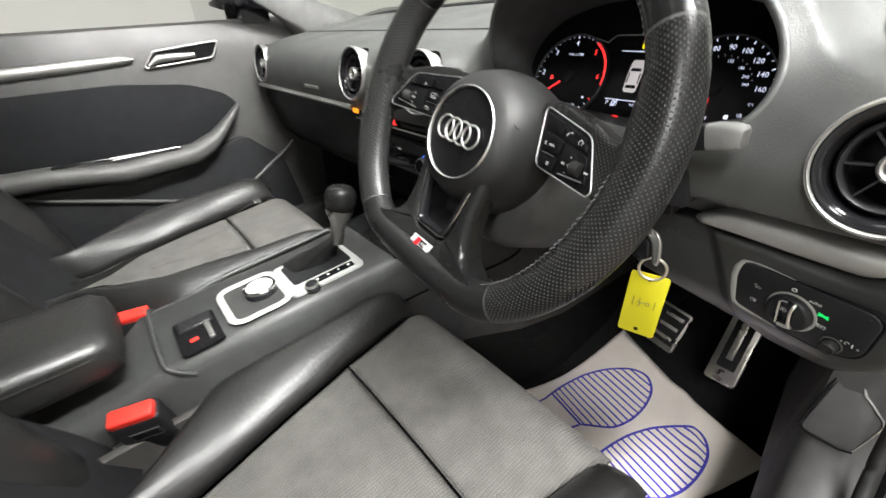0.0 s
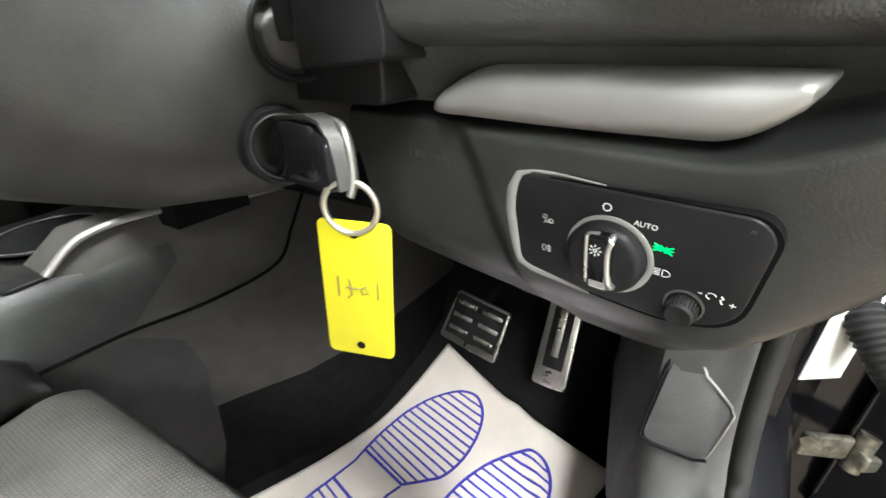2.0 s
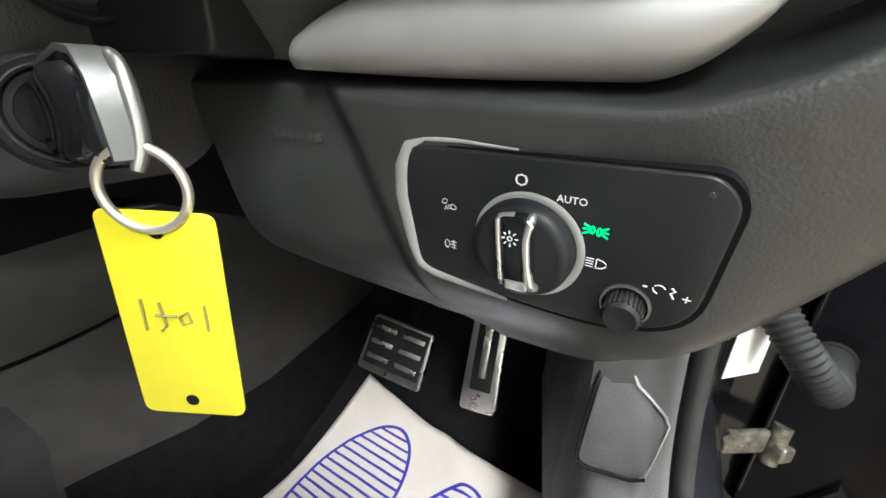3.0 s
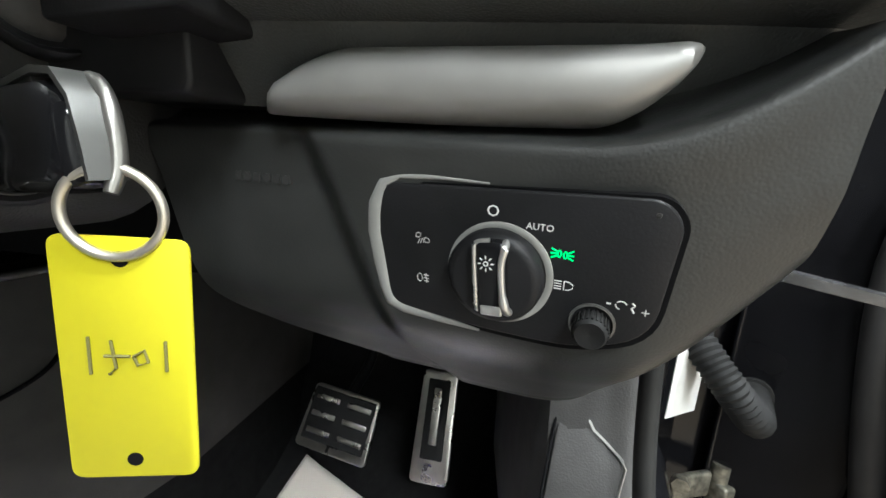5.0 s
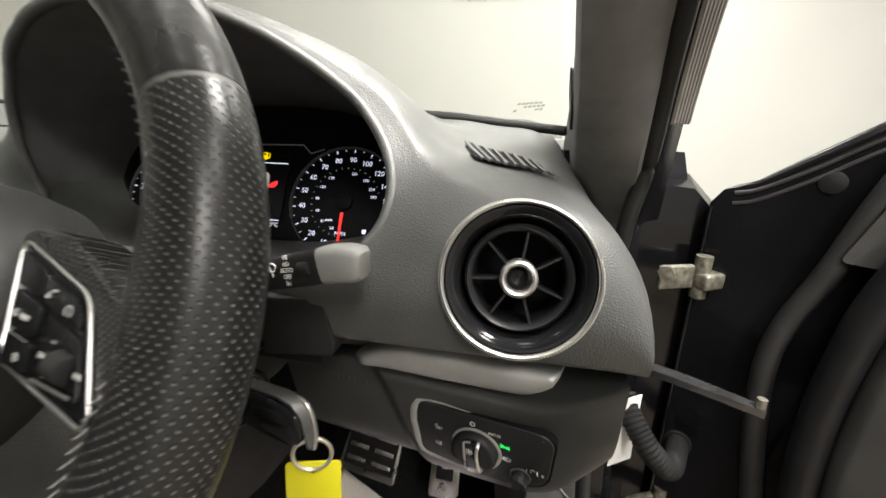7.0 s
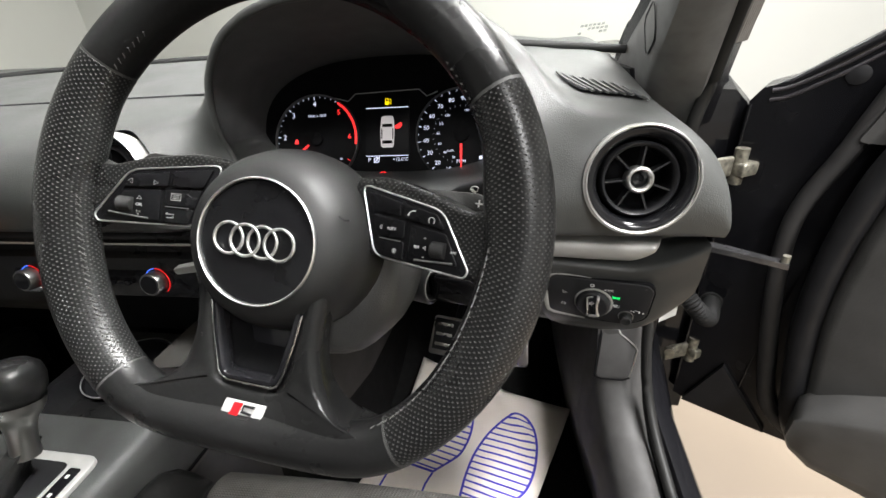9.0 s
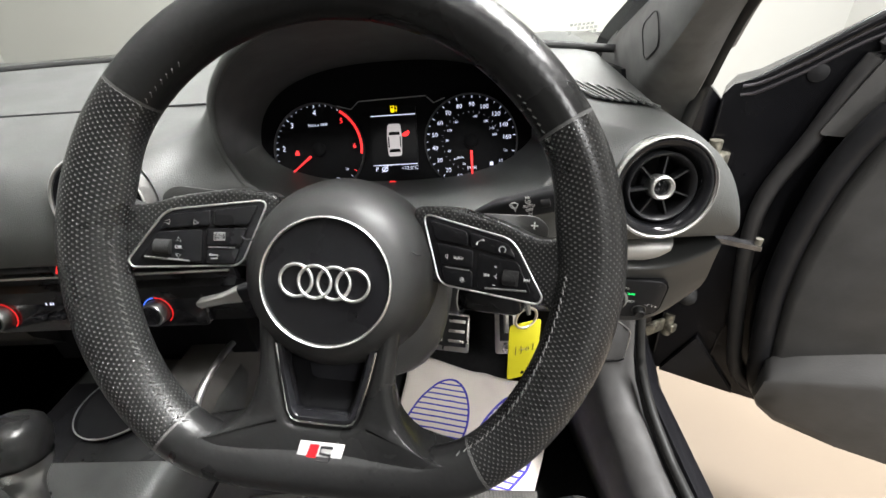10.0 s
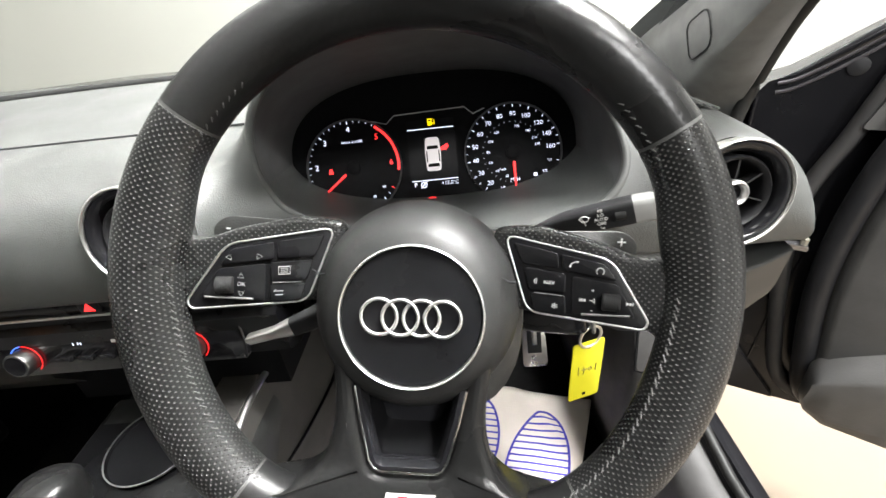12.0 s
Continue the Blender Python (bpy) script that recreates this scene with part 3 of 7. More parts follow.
disp = part("display", slab(rounded([(-0.029, -0.036), (0.029, -0.036), (0.029, 0.036), (-0.029, 0.036)], 0.003), 0.002, GM @ pose(0, 0.012, 0.0)), SCREEN, cluster, "dark colour display")
for yy in (0.037, -0.024):
    part("display_line", loft([[GM @ V(x, yy + w, z) for w, z in ((-0.0005, 0.0008), (0.0005, 0.0008), (0.0005, 0.0004), (-0.0005, 0.0004))] for x in (-0.028, 0.028)]), LEDWHITE, disp, smooth=0)
part("gear_readout", lettering("P", 0.0075, GM @ pose(-0.0235, -0.029, 0.0008)), LEDWHITE, disp, smooth=0)
part("temperature_readout", lettering("+12.0°C", 0.0062, GM @ pose(0.018, -0.029, 0.0008)), LEDWHITE, disp, smooth=0)
part("stop_start_icon", tube([GM @ V(-0.0135 + 0.0035 * math.cos(a), -0.029 + 0.003 * math.sin(a), 0.0008) for a in [k * math.pi / 8 for k in range(16)]], 0.0006, 6, True), LEDWHITE, disp)
part("car_icon", slab(rounded([(-0.0085, -0.019), (0.0085, -0.019), (0.0095, 0.005), (0.008, 0.021), (-0.008, 0.021), (-0.0095, 0.005)], 0.004), 0.0004, GM @ pose(0.0005, 0.0055, 0.0008)), LEDPINK, disp, "pale car seen from above", smooth=0)
bm = slab(rounded([(-0.0065, -0.010), (0.0065, -0.010), (0.007, -0.014), (-0.007, -0.014)], 0.001), 0.0002, GM @ pose(0.0005, 0.0055, 0.0011))
part("rear_screen", bm, DEEP, disp, smooth=0)
part("front_screen", slab(rounded([(-0.007, 0.007), (0.007, 0.007), (0.0065, 0.011), (-0.0065, 0.011)], 0.001), 0.0002, GM @ pose(0.0005, 0.0055, 0.0011)), DEEP, disp, smooth=0)
part("open_door_icon", slab([(0.0095, 0.008), (0.018, 0.0125), (0.0195, 0.009), (0.016, 0.005), (0.0105, 0.005)], 0.0004, GM @ pose(0.0005, 0.0055, 0.0008)), LEDRED, disp, smooth=0)
part("brake_hold_icon", lettering("A", 0.0046, GM @ pose(-0.0135, -0.029, 0.0008)), LEDWHITE, disp, smooth=0)
part("icon_slash", tube([GM @ V(-0.0175, -0.033, 0.0010), GM @ V(-0.0095, -0.025, 0.0010)], 0.0006, 6), LEDWHITE, disp, smooth=0)
for sx in (-1, 1):
    part("side_window", slab(rounded([(sx * 0.0073 - 0.0007, -0.008), (sx * 0.0073 + 0.0007, -0.008), (sx * 0.0073 + 0.0007, 0.005), (sx * 0.0073 - 0.0007, 0.005)], 0.0003), 0.0002, GM @ pose(0.0005, 0.0055, 0.0011)), DEEP, disp, smooth=0)
part("fuel_hose", tube([GM @ V(x, 0.0445 + y, 0.0008) for x, y in ((0.0024, -0.001), (0.0040, -0.001), (0.0040, -0.003), (0.0052, -0.003), (0.0052, 0.002), (0.0040, 0.0035))], 0.0004, 5), LEDYELLOW, disp, smooth=0)
part("fuel_window", rbox(0.0030, 0.0022, 0.0003, GM @ pose(-0.0003, 0.0463, 0.0010), 0), SCREEN, disp, smooth=0)
part("fuel_icon", slab(rounded([(-0.0026, -0.004), (0.0024, -0.004), (0.0024, 0.004), (-0.0026, 0.004)], 0.0008), 0.0004, GM @ pose(0.0, 0.0445, 0.0008)), LEDYELLOW, disp, smooth=0)
part("brake_icon", tube([GM @ V(-0.005 + x, -0.0475 + y, 0.0008) for x, y in rounded([(-0.0030, -0.0028), (0.0030, -0.0028), (0.0030, 0.0028), (-0.0030, 0.0028)], 0.0012, 3)], 0.0006, 6, True), LEDRED, cluster, smooth=0)
for sx in (-1, 1):
    part("brake_arc", tube([GM @ V(-0.005 + sx * (0.0030 + 0.0016 * math.cos(q)), -0.0475 + 0.0030 * math.sin(q), 0.0008) for q in [radians(-60 + 20 * k) for k in range(7)]], 0.0005, 6), LEDRED, cluster, smooth=0)
part("brake_mark", rbox(0.0010, 0.0030, 0.0003, GM @ pose(-0.005, -0.0475, 0.0008), 0), LEDRED, cluster, smooth=0)
part("display_brow", tube([GM @ V(x, y, 0.0015) for x, y in ((-0.07, 0.052), (-0.052, 0.047), (-0.042, 0.056), (0.042, 0.058), (0.052, 0.049), (0.066, 0.054))], 0.0007, 6), BROWGREY, cluster)

# ---- steering wheel ----
RAKE, ROLL = radians(21), radians(-7.7)
wn = V(-0.005, -math.cos(radians(25)), math.sin(radians(25))).normalized()
WM = frame_of((0.370, 0.0, 0.800), (1, 0, 0), wn) @ Matrix.Rotation(ROLL, 4, "Z")   # local x right, y up, z to the driver
wheel = thing("steering_wheel", (0.37, 0, 0.8), "flat-bottomed black leather steering wheel with perforated grips, turned slightly", "steering wheel")


def rim_line(n=120):
    pts = []
    rc, flat = 0.1725, -0.1360
    for k in range(n):
        a = 2 * math.pi * k / n + math.pi / 2
        x, y = 0.0035 + rc * math.cos(a), 0.0151 + rc * math.sin(a)
        y = flat + 0.008 * math.log(1 + math.exp(min(60, (y - flat) / 0.008)))
        pts.append(V(x, y, -0.0124))
    return pts


RIM = rim_line()


def rim_piece(name, a0, a1, mat, label, grow=0.0):
    """A stretch of the rim between two fractions of the way round (from the top, over the left)."""
    n = len(RIM)
    bm = bmesh.new()
    uv = bm.loops.layers.uv.new("UVMap")
    steps = max(8, int((a1 - a0) * 150))
    seg = 24
    grid = []
    dist = 0.0
    last = None
    for i in range(steps + 1):
        f = (a0 + (a1 - a0) * i / steps) * n
        k = int(math.floor(f))
        t = f - k
        p = RIM[k % n].lerp(RIM[(k + 1) % n], t)
        q = RIM[(k + 2) % n].lerp(RIM[(k + 3) % n], t) - RIM[(k - 2) % n].lerp(RIM[(k - 1) % n], t)
        tan = q.normalized()
        out = V(tan.y, -tan.x, 0)
        ang = math.atan2(p.y, abs(p.x))
        thumb = math.exp(-((ang - 0.33) / 0.16) ** 2)
        hw = 0.0180 + grow
        swell = 0.0075 * math.exp(-((ang + 0.12) / 0.5) ** 2)
        hd = 0.0185 + grow
        if last is not None:
            dist += (p - last).length
        last = p
        ring = []
        for j in range(seg):
            b = 2 * math.pi * j / seg
            c, s = math.cos(b), math.sin(b)
            rin = hw + (0.0045 * thumb + swell) * max(0.0, -c)
            ring.append((bm.verts.new(WM @ (p + out * rin * c + V(0, 0, hd * s))), b * 0.0165))
        grid.append((ring, dist))
    for (ra, da), (rb, db) in zip(grid, grid[1:]):
        for j in range(seg):
            k = (j + 1) % seg
            f = bm.faces.new((ra[j][0], ra[k][0], rb[k][0], rb[j][0]))
            wrap = 2 * math.pi * 0.0165 if k == 0 else 0
            for loop, (u, w) in zip(f.loops, ((da, ra[j][1]), (da, ra[k][1] + wrap), (db, rb[k][1] + wrap), (db, rb[j][1]))):
                loop[uv].uv = (u, w)
    bm.faces.new([v for v, _ in grid[0][0]])
    bm.faces.new([v for v, _ in grid[-1][0]])
    return part(name, bm, mat, wheel, label, smooth=50)


def perforated_leather():
    """Black leather with rows of small punched holes, their glints painted as paler dots, laid out along the grip."""
    m = material("perforated_leather", (0.008, 0.008, 0.008), 0.32, bump=0.0, scale=30, rough_vary=0.1, spec=0.27)
    nt = m.node_tree
    b = nt.nodes["Principled BSDF"]
    old = b.inputs["Base Color"].links[0].from_socket
    uv = nt.nodes.new("ShaderNodeUVMap")
    mp = nt.nodes.new("ShaderNodeMapping")
    mp.inputs["Rotation"].default_value = (0, 0, radians(45))
    mp.inputs["Scale"].default_value = (1 / 0.0028, 1 / 0.0028, 1)
    fr = nt.nodes.new("ShaderNodeVectorMath")
    fr.operation = "FRACTION"
    sub = nt.nodes.new("ShaderNodeVectorMath")
    sub.operation = "SUBTRACT"
    sub.inputs[1].default_value = (0.5, 0.5, 0)
    ln = nt.nodes.new("ShaderNodeVectorMath")
    ln.operation = "LENGTH"
    mr = nt.nodes.new("ShaderNodeMapRange")
    mr.inputs["From Min"].default_value, mr.inputs["From Max"].default_value = 0.12, 0.26
    nt.links.new(uv.outputs["UV"], mp.inputs["Vector"])
    nt.links.new(mp.outputs["Vector"], fr.inputs[0])
    nt.links.new(fr.outputs["Vector"], sub.inputs[0])
    nt.links.new(sub.outputs["Vector"], ln.inputs[0])
    nt.links.new(ln.outputs["Value"], mr.inputs["Value"])
    mix = nt.nodes.new("ShaderNodeMix")
    mix.data_type = "RGBA"
    # paler dot colour stands in for the glints at the holes
    mix.inputs["A"].default_value = (0.066, 0.066, 0.064, 1)
    nt.links.new(mr.outputs["Result"], mix.inputs["Factor"])
    nt.links.new(old, mix.inputs["B"])
    nt.links.new(mix.outputs["Result"], b.inputs["Base Color"])
    bp = nt.nodes.new("ShaderNodeBump")
    bp.inputs["Strength"].default_value, bp.inputs["Distance"].default_value = 1.0, 0.0009
    nt.links.new(mr.outputs["Result"], bp.inputs["Height"])
    nt.links.new(bp.outputs["Normal"], b.inputs["Normal"])
    return m


PERF = perforated_leather()
SEAMGREY = material("worn_seam_leather", (0.05, 0.05, 0.048), 0.5)
THREAD = material("grey_thread", (0.07, 0.07, 0.068), 0.8)
SEAM = 54.9 / 360
LOWSEAM = 141.3 / 360
rim_piece("top_rim", -SEAM, SEAM, LEATHER, "smooth leather top of the rim")
rim_piece("left_grip", SEAM + 0.002, LOWSEAM - 0.002, PERF, "perforated leather grip")
rim_piece("right_grip", 1 - LOWSEAM + 0.002, 1 - SEAM - 0.002, PERF, "perforated leather grip")
rim_piece("bottom_rim", LOWSEAM, 1 - LOWSEAM, LEATHER, "smooth flat bottom of the rim")
for k, f in enumerate((SEAM, LOWSEAM, 1 - LOWSEAM, 1 - SEAM)):
    rim_piece("seam", f - 0.0018, f + 0.0018, SEAMGREY, "", -0.0002)

RINGBRIGHT = material("brushed_chrome", (0.80, 0.80, 0.79), 0.34, 1.0, vary=0.03)
# airbag cover with badge
part("airbag_cover", lathe([(0.068, -0.085), (0.0712, -0.066), (0.0712, -0.052), (0.0685, -0.036), (0.0630, -0.020), (0.0560, -0.0085), (0.0495, -0.0035), (0.0437, -0.0012)], WM, 72), AIRBAG, wheel, "grained airbag cover")
part("badge_disc", lathe([(0.0425, -0.004), (0.0415, -0.002), (0.02, -0.0012), (0.0001, -0.001)], WM, 64), PIANO, wheel)
part("badge_ring", lathe([(0.0438, -0.004), (0.0437, -0.0004), (0.0434, 0.0003), (0.0429, 0.0006), (0.0424, 0.0003), (0.0421, -0.0004), (0.0420, -0.003)], WM, 80), RINGBRIGHT, wheel, "thin chrome ring")
for k in range(4):
    cxk = (k - 1.5) * 0.0125
    part("ring_emblem", tube([WM @ V(cxk + 0.0106 * math.cos(a), 0.0005 + 0.0106 * math.sin(a), 0.0006 + 0.0004 * (k % 2)) for a in [2 * math.pi * j / 48 for j in range(48)]], 0.0011, 12, True, up=(WM.to_3x3() @ V(0, 0, 1))), RINGBRIGHT, wheel, "chrome ring")

for sx in (-1, 1):
    part("cover_mark", tube([WM @ V(sx * 0.0575 + dx, 0.024 + dy, -0.0088) for dx, dy in ((-0.004, 0.001), (0.0, -0.0015), (0.004, -0.001))], 0.0006, 6), BLACK, wheel)
# spokes with button panels
STEELSOFT = material("soft_grey_metal", (0.22, 0.22, 0.215), 0.45, 0.8, vary=0.05)
SPOKE_TILT = radians(15)
SPM = {k: WM @ Matrix.Translation((k * 0.143, 0, -0.0130)) @ Matrix.Rotation(-k * SPOKE_TILT, 4, "Y") @ Matrix.Translation((-k * 0.143, 0, 0)) for k in (-1, 1)}   # the spokes dish towards the hub
for side in (-1, 1):
    S = SPM[side]
    up = S.to_3x3() @ V(0, 0, 1)
    poly = [(side * x, y) for x, y in [(0.045, 0.055), (0.075, 0.057), (0.112, 0.0485), (0.138, 0.0385), (0.162, 0.046), (0.162, -0.020), (0.150, -0.010), (0.142, -0.004), (0.10, -0.0005), (0.045, 0.0)]]
    if side > 0:
        poly.reverse()
    sp = part("spoke", slab(rounded(poly, 0.008), 0.024, S @ pose(0, 0, -0.001), 0.005, 3), PERF, wheel, "perforated leather spoke")
    outline = [(0.0535, 0.0500), (0.120, 0.0375), (0.1430, 0.001), (0.1405, -0.004), (0.0705, 0.0005)]
    poly = [(side * x, y) for x, y in outline]
    if side > 0:
        poly.reverse()
    rp = rounded(poly, 0.008, 7)
    part("button_panel", slab(rp, 0.006, S, 0.001), PIANO, wheel, "black button panel")
    part("panel_trim", tube([S @ V(x, y, 0) for x, y in rp], 0.0007, 8, True, up=up), RINGBRIGHT, wheel, "thin chrome trim")

    def button(name, pts, icon=None, mat=PIANO, lift=0.0):
        q = [(side * x, y) for x, y in pts]
        if side > 0:
            q.reverse()
        return part(name, slab(rounded(q, 0.0025), 0.003, S @ pose(0, 0, 0.002 + lift), 0.0006), mat, wheel)

    if side < 0:
        button("button", [(0.060, 0.0455), (0.089, 0.0400), (0.0895, 0.0285), (0.066, 0.0305)])
        button("button", [(0.091, 0.0396), (0.1165, 0.0348), (0.1235, 0.0240), (0.0915, 0.0283)])
        button("button", [(0.067, 0.0285), (0.0935, 0.0262), (0.0935, 0.0140), (0.071, 0.0145)])
        button("button", [(0.0715, 0.0128), (0.0935, 0.0122), (0.0935, 0.0008), (0.075, 0.0012)])
        button("button", [(0.0965, 0.0255), (0.1245, 0.0220), (0.1355, 0.003), (0.0965, 0.0008)], lift=-0.0008)
    else:
        button("button", [(0.060, 0.0455), (0.088, 0.0400), (0.0895, 0.0300), (0.066, 0.0320)])
        button("button", [(0.090, 0.0396), (0.1165, 0.0348), (0.1235, 0.0250), (0.0912, 0.0293)])
        button("button", [(0.067, 0.0300), (0.0935, 0.0275), (0.0940, 0.0150), (0.071, 0.0152)])
        button("button", [(0.0715, 0.0135), (0.0942, 0.0132), (0.0950, 0.0008), (0.075, 0.0012)])
        button("button", [(0.0972, 0.0262), (0.1245, 0.0228), (0.1355, 0.003), (0.0980, 0.0008)], lift=-0.0008)
    x0 = side * 0.1208
    part("roller", lathe([(0.0048, -0.0052), (0.0056, -0.0046)] + [(0.0056 - 0.0004 * (k % 2), -0.0046 + 0.0092 * k / 20) for k in range(21)] + [(0.0056, 0.0046), (0.0048, 0.0052)], frame_of(S @ V(x0, 0.0115, 0.001), S.to_3x3() @ V(0, 1, 0), S.to_3x3() @ V(1, 0, 0)), 24, True), RUBBER, wheel, "ribbed thumb roller")
    part("roller_trim", tube([S @ V(side * 0.104, 0.0025, 0.0022), S @ V(side * 0.132, 0.0042, 0.0022)], 0.0007, 8), STEELSOFT, wheel)


def on_spoke(x, y, z):
    """A place on a spoke's button panel."""
    return SPM[1 if x > 0 else -1] @ V(x, y, z + 0.0205)


def mark(text, x, y, size=0.0055, parent=None):
    part("button_marking", lettering(text, size, SPM[1 if x > 0 else -1] @ pose(x, y, 0.0023)), BUTTONMARK, parent or wheel, smooth=0)


mark("OK", -0.111, 0.012, 0.0034)
mark("NAV", 0.0835, 0.0208, 0.0034)
mark("*", 0.0875, 0.0045, 0.0085)
for pts in ([(-0.1200, 0.0292), (-0.1168, 0.0310), (-0.1168, 0.0276)], [(-0.1015, 0.0318), (-0.1015, 0.0284), (-0.0983, 0.0302)], [(-0.1126, 0.0162), (-0.1110, 0.0192), (-0.1094, 0.0162)], [(-0.1126, 0.0072), (-0.1094, 0.0072), (-0.1110, 0.0042)]):
    part("arrow_marking", tube([on_spoke(x, y, -0.0181) for x, y in pts], 0.0002, 5, True), BUTTONMARK, wheel, smooth=0)
part("menu_marking", tube([on_spoke(x, y, -0.0181) for x, y in ((-0.0885, 0.0235), (-0.0815, 0.0240), (-0.0815, 0.0190), (-0.0885, 0.0185))], 0.0003, 5, True), BUTTONMARK, wheel, smooth=0)
for dy in (0.0225, 0.0212, 0.0199):
    part("menu_line", tube([on_spoke(-0.0873, dy, -0.0181), on_spoke(-0.0827, dy + 0.0003, -0.0181)], 0.0002, 5), BUTTONMARK, wheel, smooth=0)
part("return_marking", tube([on_spoke(x, y, -0.0181) for x, y in ((-0.0905, 0.0050), (-0.0860, 0.0053), (-0.0856, 0.0078), (-0.0915, 0.0075), (-0.0900, 0.0088))], 0.0003, 5), BUTTONMARK, wheel, smooth=0)
part("phone_marking", tube([on_spoke(x, y, -0.0181) for x, y in ((0.0955, 0.0318), (0.0962, 0.0338), (0.0985, 0.0352), (0.1005, 0.0352))], [0.0007, 0.0003, 0.0003, 0.0007], 6), BUTTONMARK, wheel, smooth=0)
part("headset_marking", tube([on_spoke(0.1135 + 0.0022 * math.cos(a), 0.0302 + 0.0022 * math.sin(a), -0.0181) for a in [math.radians(-50 + 280 * k / 14) for k in range(15)]], 0.0003, 5), BUTTONMARK, wheel, smooth=0)
for xx, way in ((0.1045, -1), (0.1315, 1)):
    for off in (-0.0011, 0.0007):
        part("skip_marking", slab([(xx + off - way * 0.0008, 0.0126), (xx + off - way * 0.0008, 0.0104), (xx + off + way * 0.0008, 0.0115)], 0.0003, SPM[1] @ pose(0, 0, 0.0018)), BUTTONMARK, wheel, smooth=0)
    part("skip_bar", rbox(0.0004, 0.0022, 0.0003, SPM[1] @ pose(xx + way * 0.0019, 0.0115, 0.0016), 0), BUTTONMARK, wheel, smooth=0)
for pts in ([(0.1092, 0.0180), (0.1108, 0.0180)], [(0.1100, 0.0188), (0.1100, 0.0172)], [(0.1092, 0.0052), (0.1108, 0.0052)], [(0.1088, 0.0115), (0.1100, 0.0115), (0.1112, 0.0131), (0.1112, 0.0099), (0.1100, 0.0115)]):
    part("volume_marking", tube([on_spoke(x, y, -0.0187) for x, y in pts], 0.0002, 5), BUTTONMARK, wheel, smooth=0)
part("speaker_marking", tube([on_spoke(x, y, -0.0181) for x, y in ((0.0742, 0.0205), (0.0742, 0.0221), (0.0754, 0.0230), (0.0754, 0.0196), (0.0742, 0.0205))], 0.0002, 5), BUTTONMARK, wheel, smooth=0)
for sx in (-1, 1):
    part("button_line", tube([on_spoke(sx * x, y, -0.0180) for x, y in ((0.0745, 0.0138), (0.0920, 0.0132))], 0.0003, 5), STEELSOFT, wheel, smooth=0)

# lower spoke with its opening
pairs = [(-0.0345, -0.036, -0.0500, -0.030), (-0.0315, -0.060, -0.0480, -0.060), (-0.0280, -0.080, -0.0500, -0.080), (-0.0250, -0.0925, -0.0575, -0.100), (-0.0232, -0.0975, -0.075, -0.1140), (-0.0218, -0.1005, -0.098, -0.1190), (-0.0198, -0.1028, -0.098, -0.1240), (-0.0168, -0.1040, -0.075, -0.1310), (-0.010, -0.1045, -0.036, -0.1350)]
pairs = pairs + [(0.0, -0.1045, 0.0, -0.1360)] + [(-p, q, -r, s) for p, q, r, s in reversed(pairs)]
inn = curve([V(p, q, 0) for p, q, r, s in pairs], 4)
out = curve([V(r, s, 0) for p, q, r, s in pairs], 4)
rings = []
for p, q in zip(inn, out):
    L = (q - p).length
    e = (q - p) / L
    rr = 0.0095
    ring = []
    up = 0.0120 * smooth01((-q.y - 0.098) / 0.030)
    rq = 0.0095 - 0.0070 * smooth01((-q.y - 0.105) / 0.020)
    for k in range(7):
        g = math.pi / 2 * k / 6
        ring.append(p + e * (rr - rr * math.cos(g)) + V(0, 0, -0.0080 - rr + rr * math.sin(g)))
    for k in range(7):
        g = math.pi / 2 * (1 - k / 6)
        ring.append(q - e * (rq - rq * math.cos(g)) + V(0, 0, -0.0080 + up - rq + rq * math.sin(g)))
    ring.append(q - e * 0.003 + V(0, 0, -0.036))
    ring.append(p + e * 0.003 + V(0, 0, -0.036))
    rings.append([WM @ v for v in ring])
part("lower_spoke", loft(rings), LEATHER, wheel, "leather-covered lower spoke", smooth=60)
u = [(-0.0325, -0.045), (-0.0290, -0.065), (-0.0228, -0.0915), (-0.0205, -0.0965), (-0.0160, -0.0985), (0.0160, -0.0985), (0.0205, -0.0965), (0.0228, -0.0915), (0.0290, -0.065), (0.0325, -0.045)]
part("spoke_insert", tube([WM @ V(x, y, -0.016) for x, y in u], 0.004, 10, flat=2.0, up=(WM.to_3x3() @ V(0, 0, 1))), GLOSS, wheel, "gloss black insert")
part("insert_trim", tube([WM @ V(x * 1.07, y * 1.03, -0.0098) for x, y in u], 0.0011, 8), CHROME, wheel, "thin chrome trim")
uu_ = [(x * 0.97, y) for x, y in u]
back = [(x * 0.80, y + 0.016 * smooth01((-y - 0.06) / 0.04)) for x, y in u]
bm = loft([[WM @ V(x, y, -0.017) for x, y in uu_], [WM @ V(x * 0.92, y + 0.004 * smooth01((-y - 0.06) / 0.04), -0.026) for x, y in uu_], [WM @ V(x, y, -0.046) for x, y in back]], closed=False, caps=False)
part("insert_wall", bm, DEEP, wheel, "gloss black inner wall of the spoke opening")
part("insert_back", slab([(x * 1.12, y) for x, y in back] + [(0.034, -0.03), (-0.034, -0.03)], 0.002, WM @ pose(0, 0, -0.0400)), GLOSS, wheel, "gloss black back of the spoke opening")
BADGE = material("badge_silver", (0.42, 0.42, 0.41), 0.4, 0.2, vary=0.03)
BM_ = WM @ pose(0.002, -0.1190, -0.0026, -20)
BADGERED = material("badge_red", (0.42, 0.008, 0.012), 0.35, vary=0.05)
part("sport_badge", slab([(-0.0165, -0.007), (0.0145, -0.007), (0.0165, 0.007), (-0.0145, 0.007)], 0.0015, BM_, 0.0003), BADGE, wheel, "small silver badge with red block")
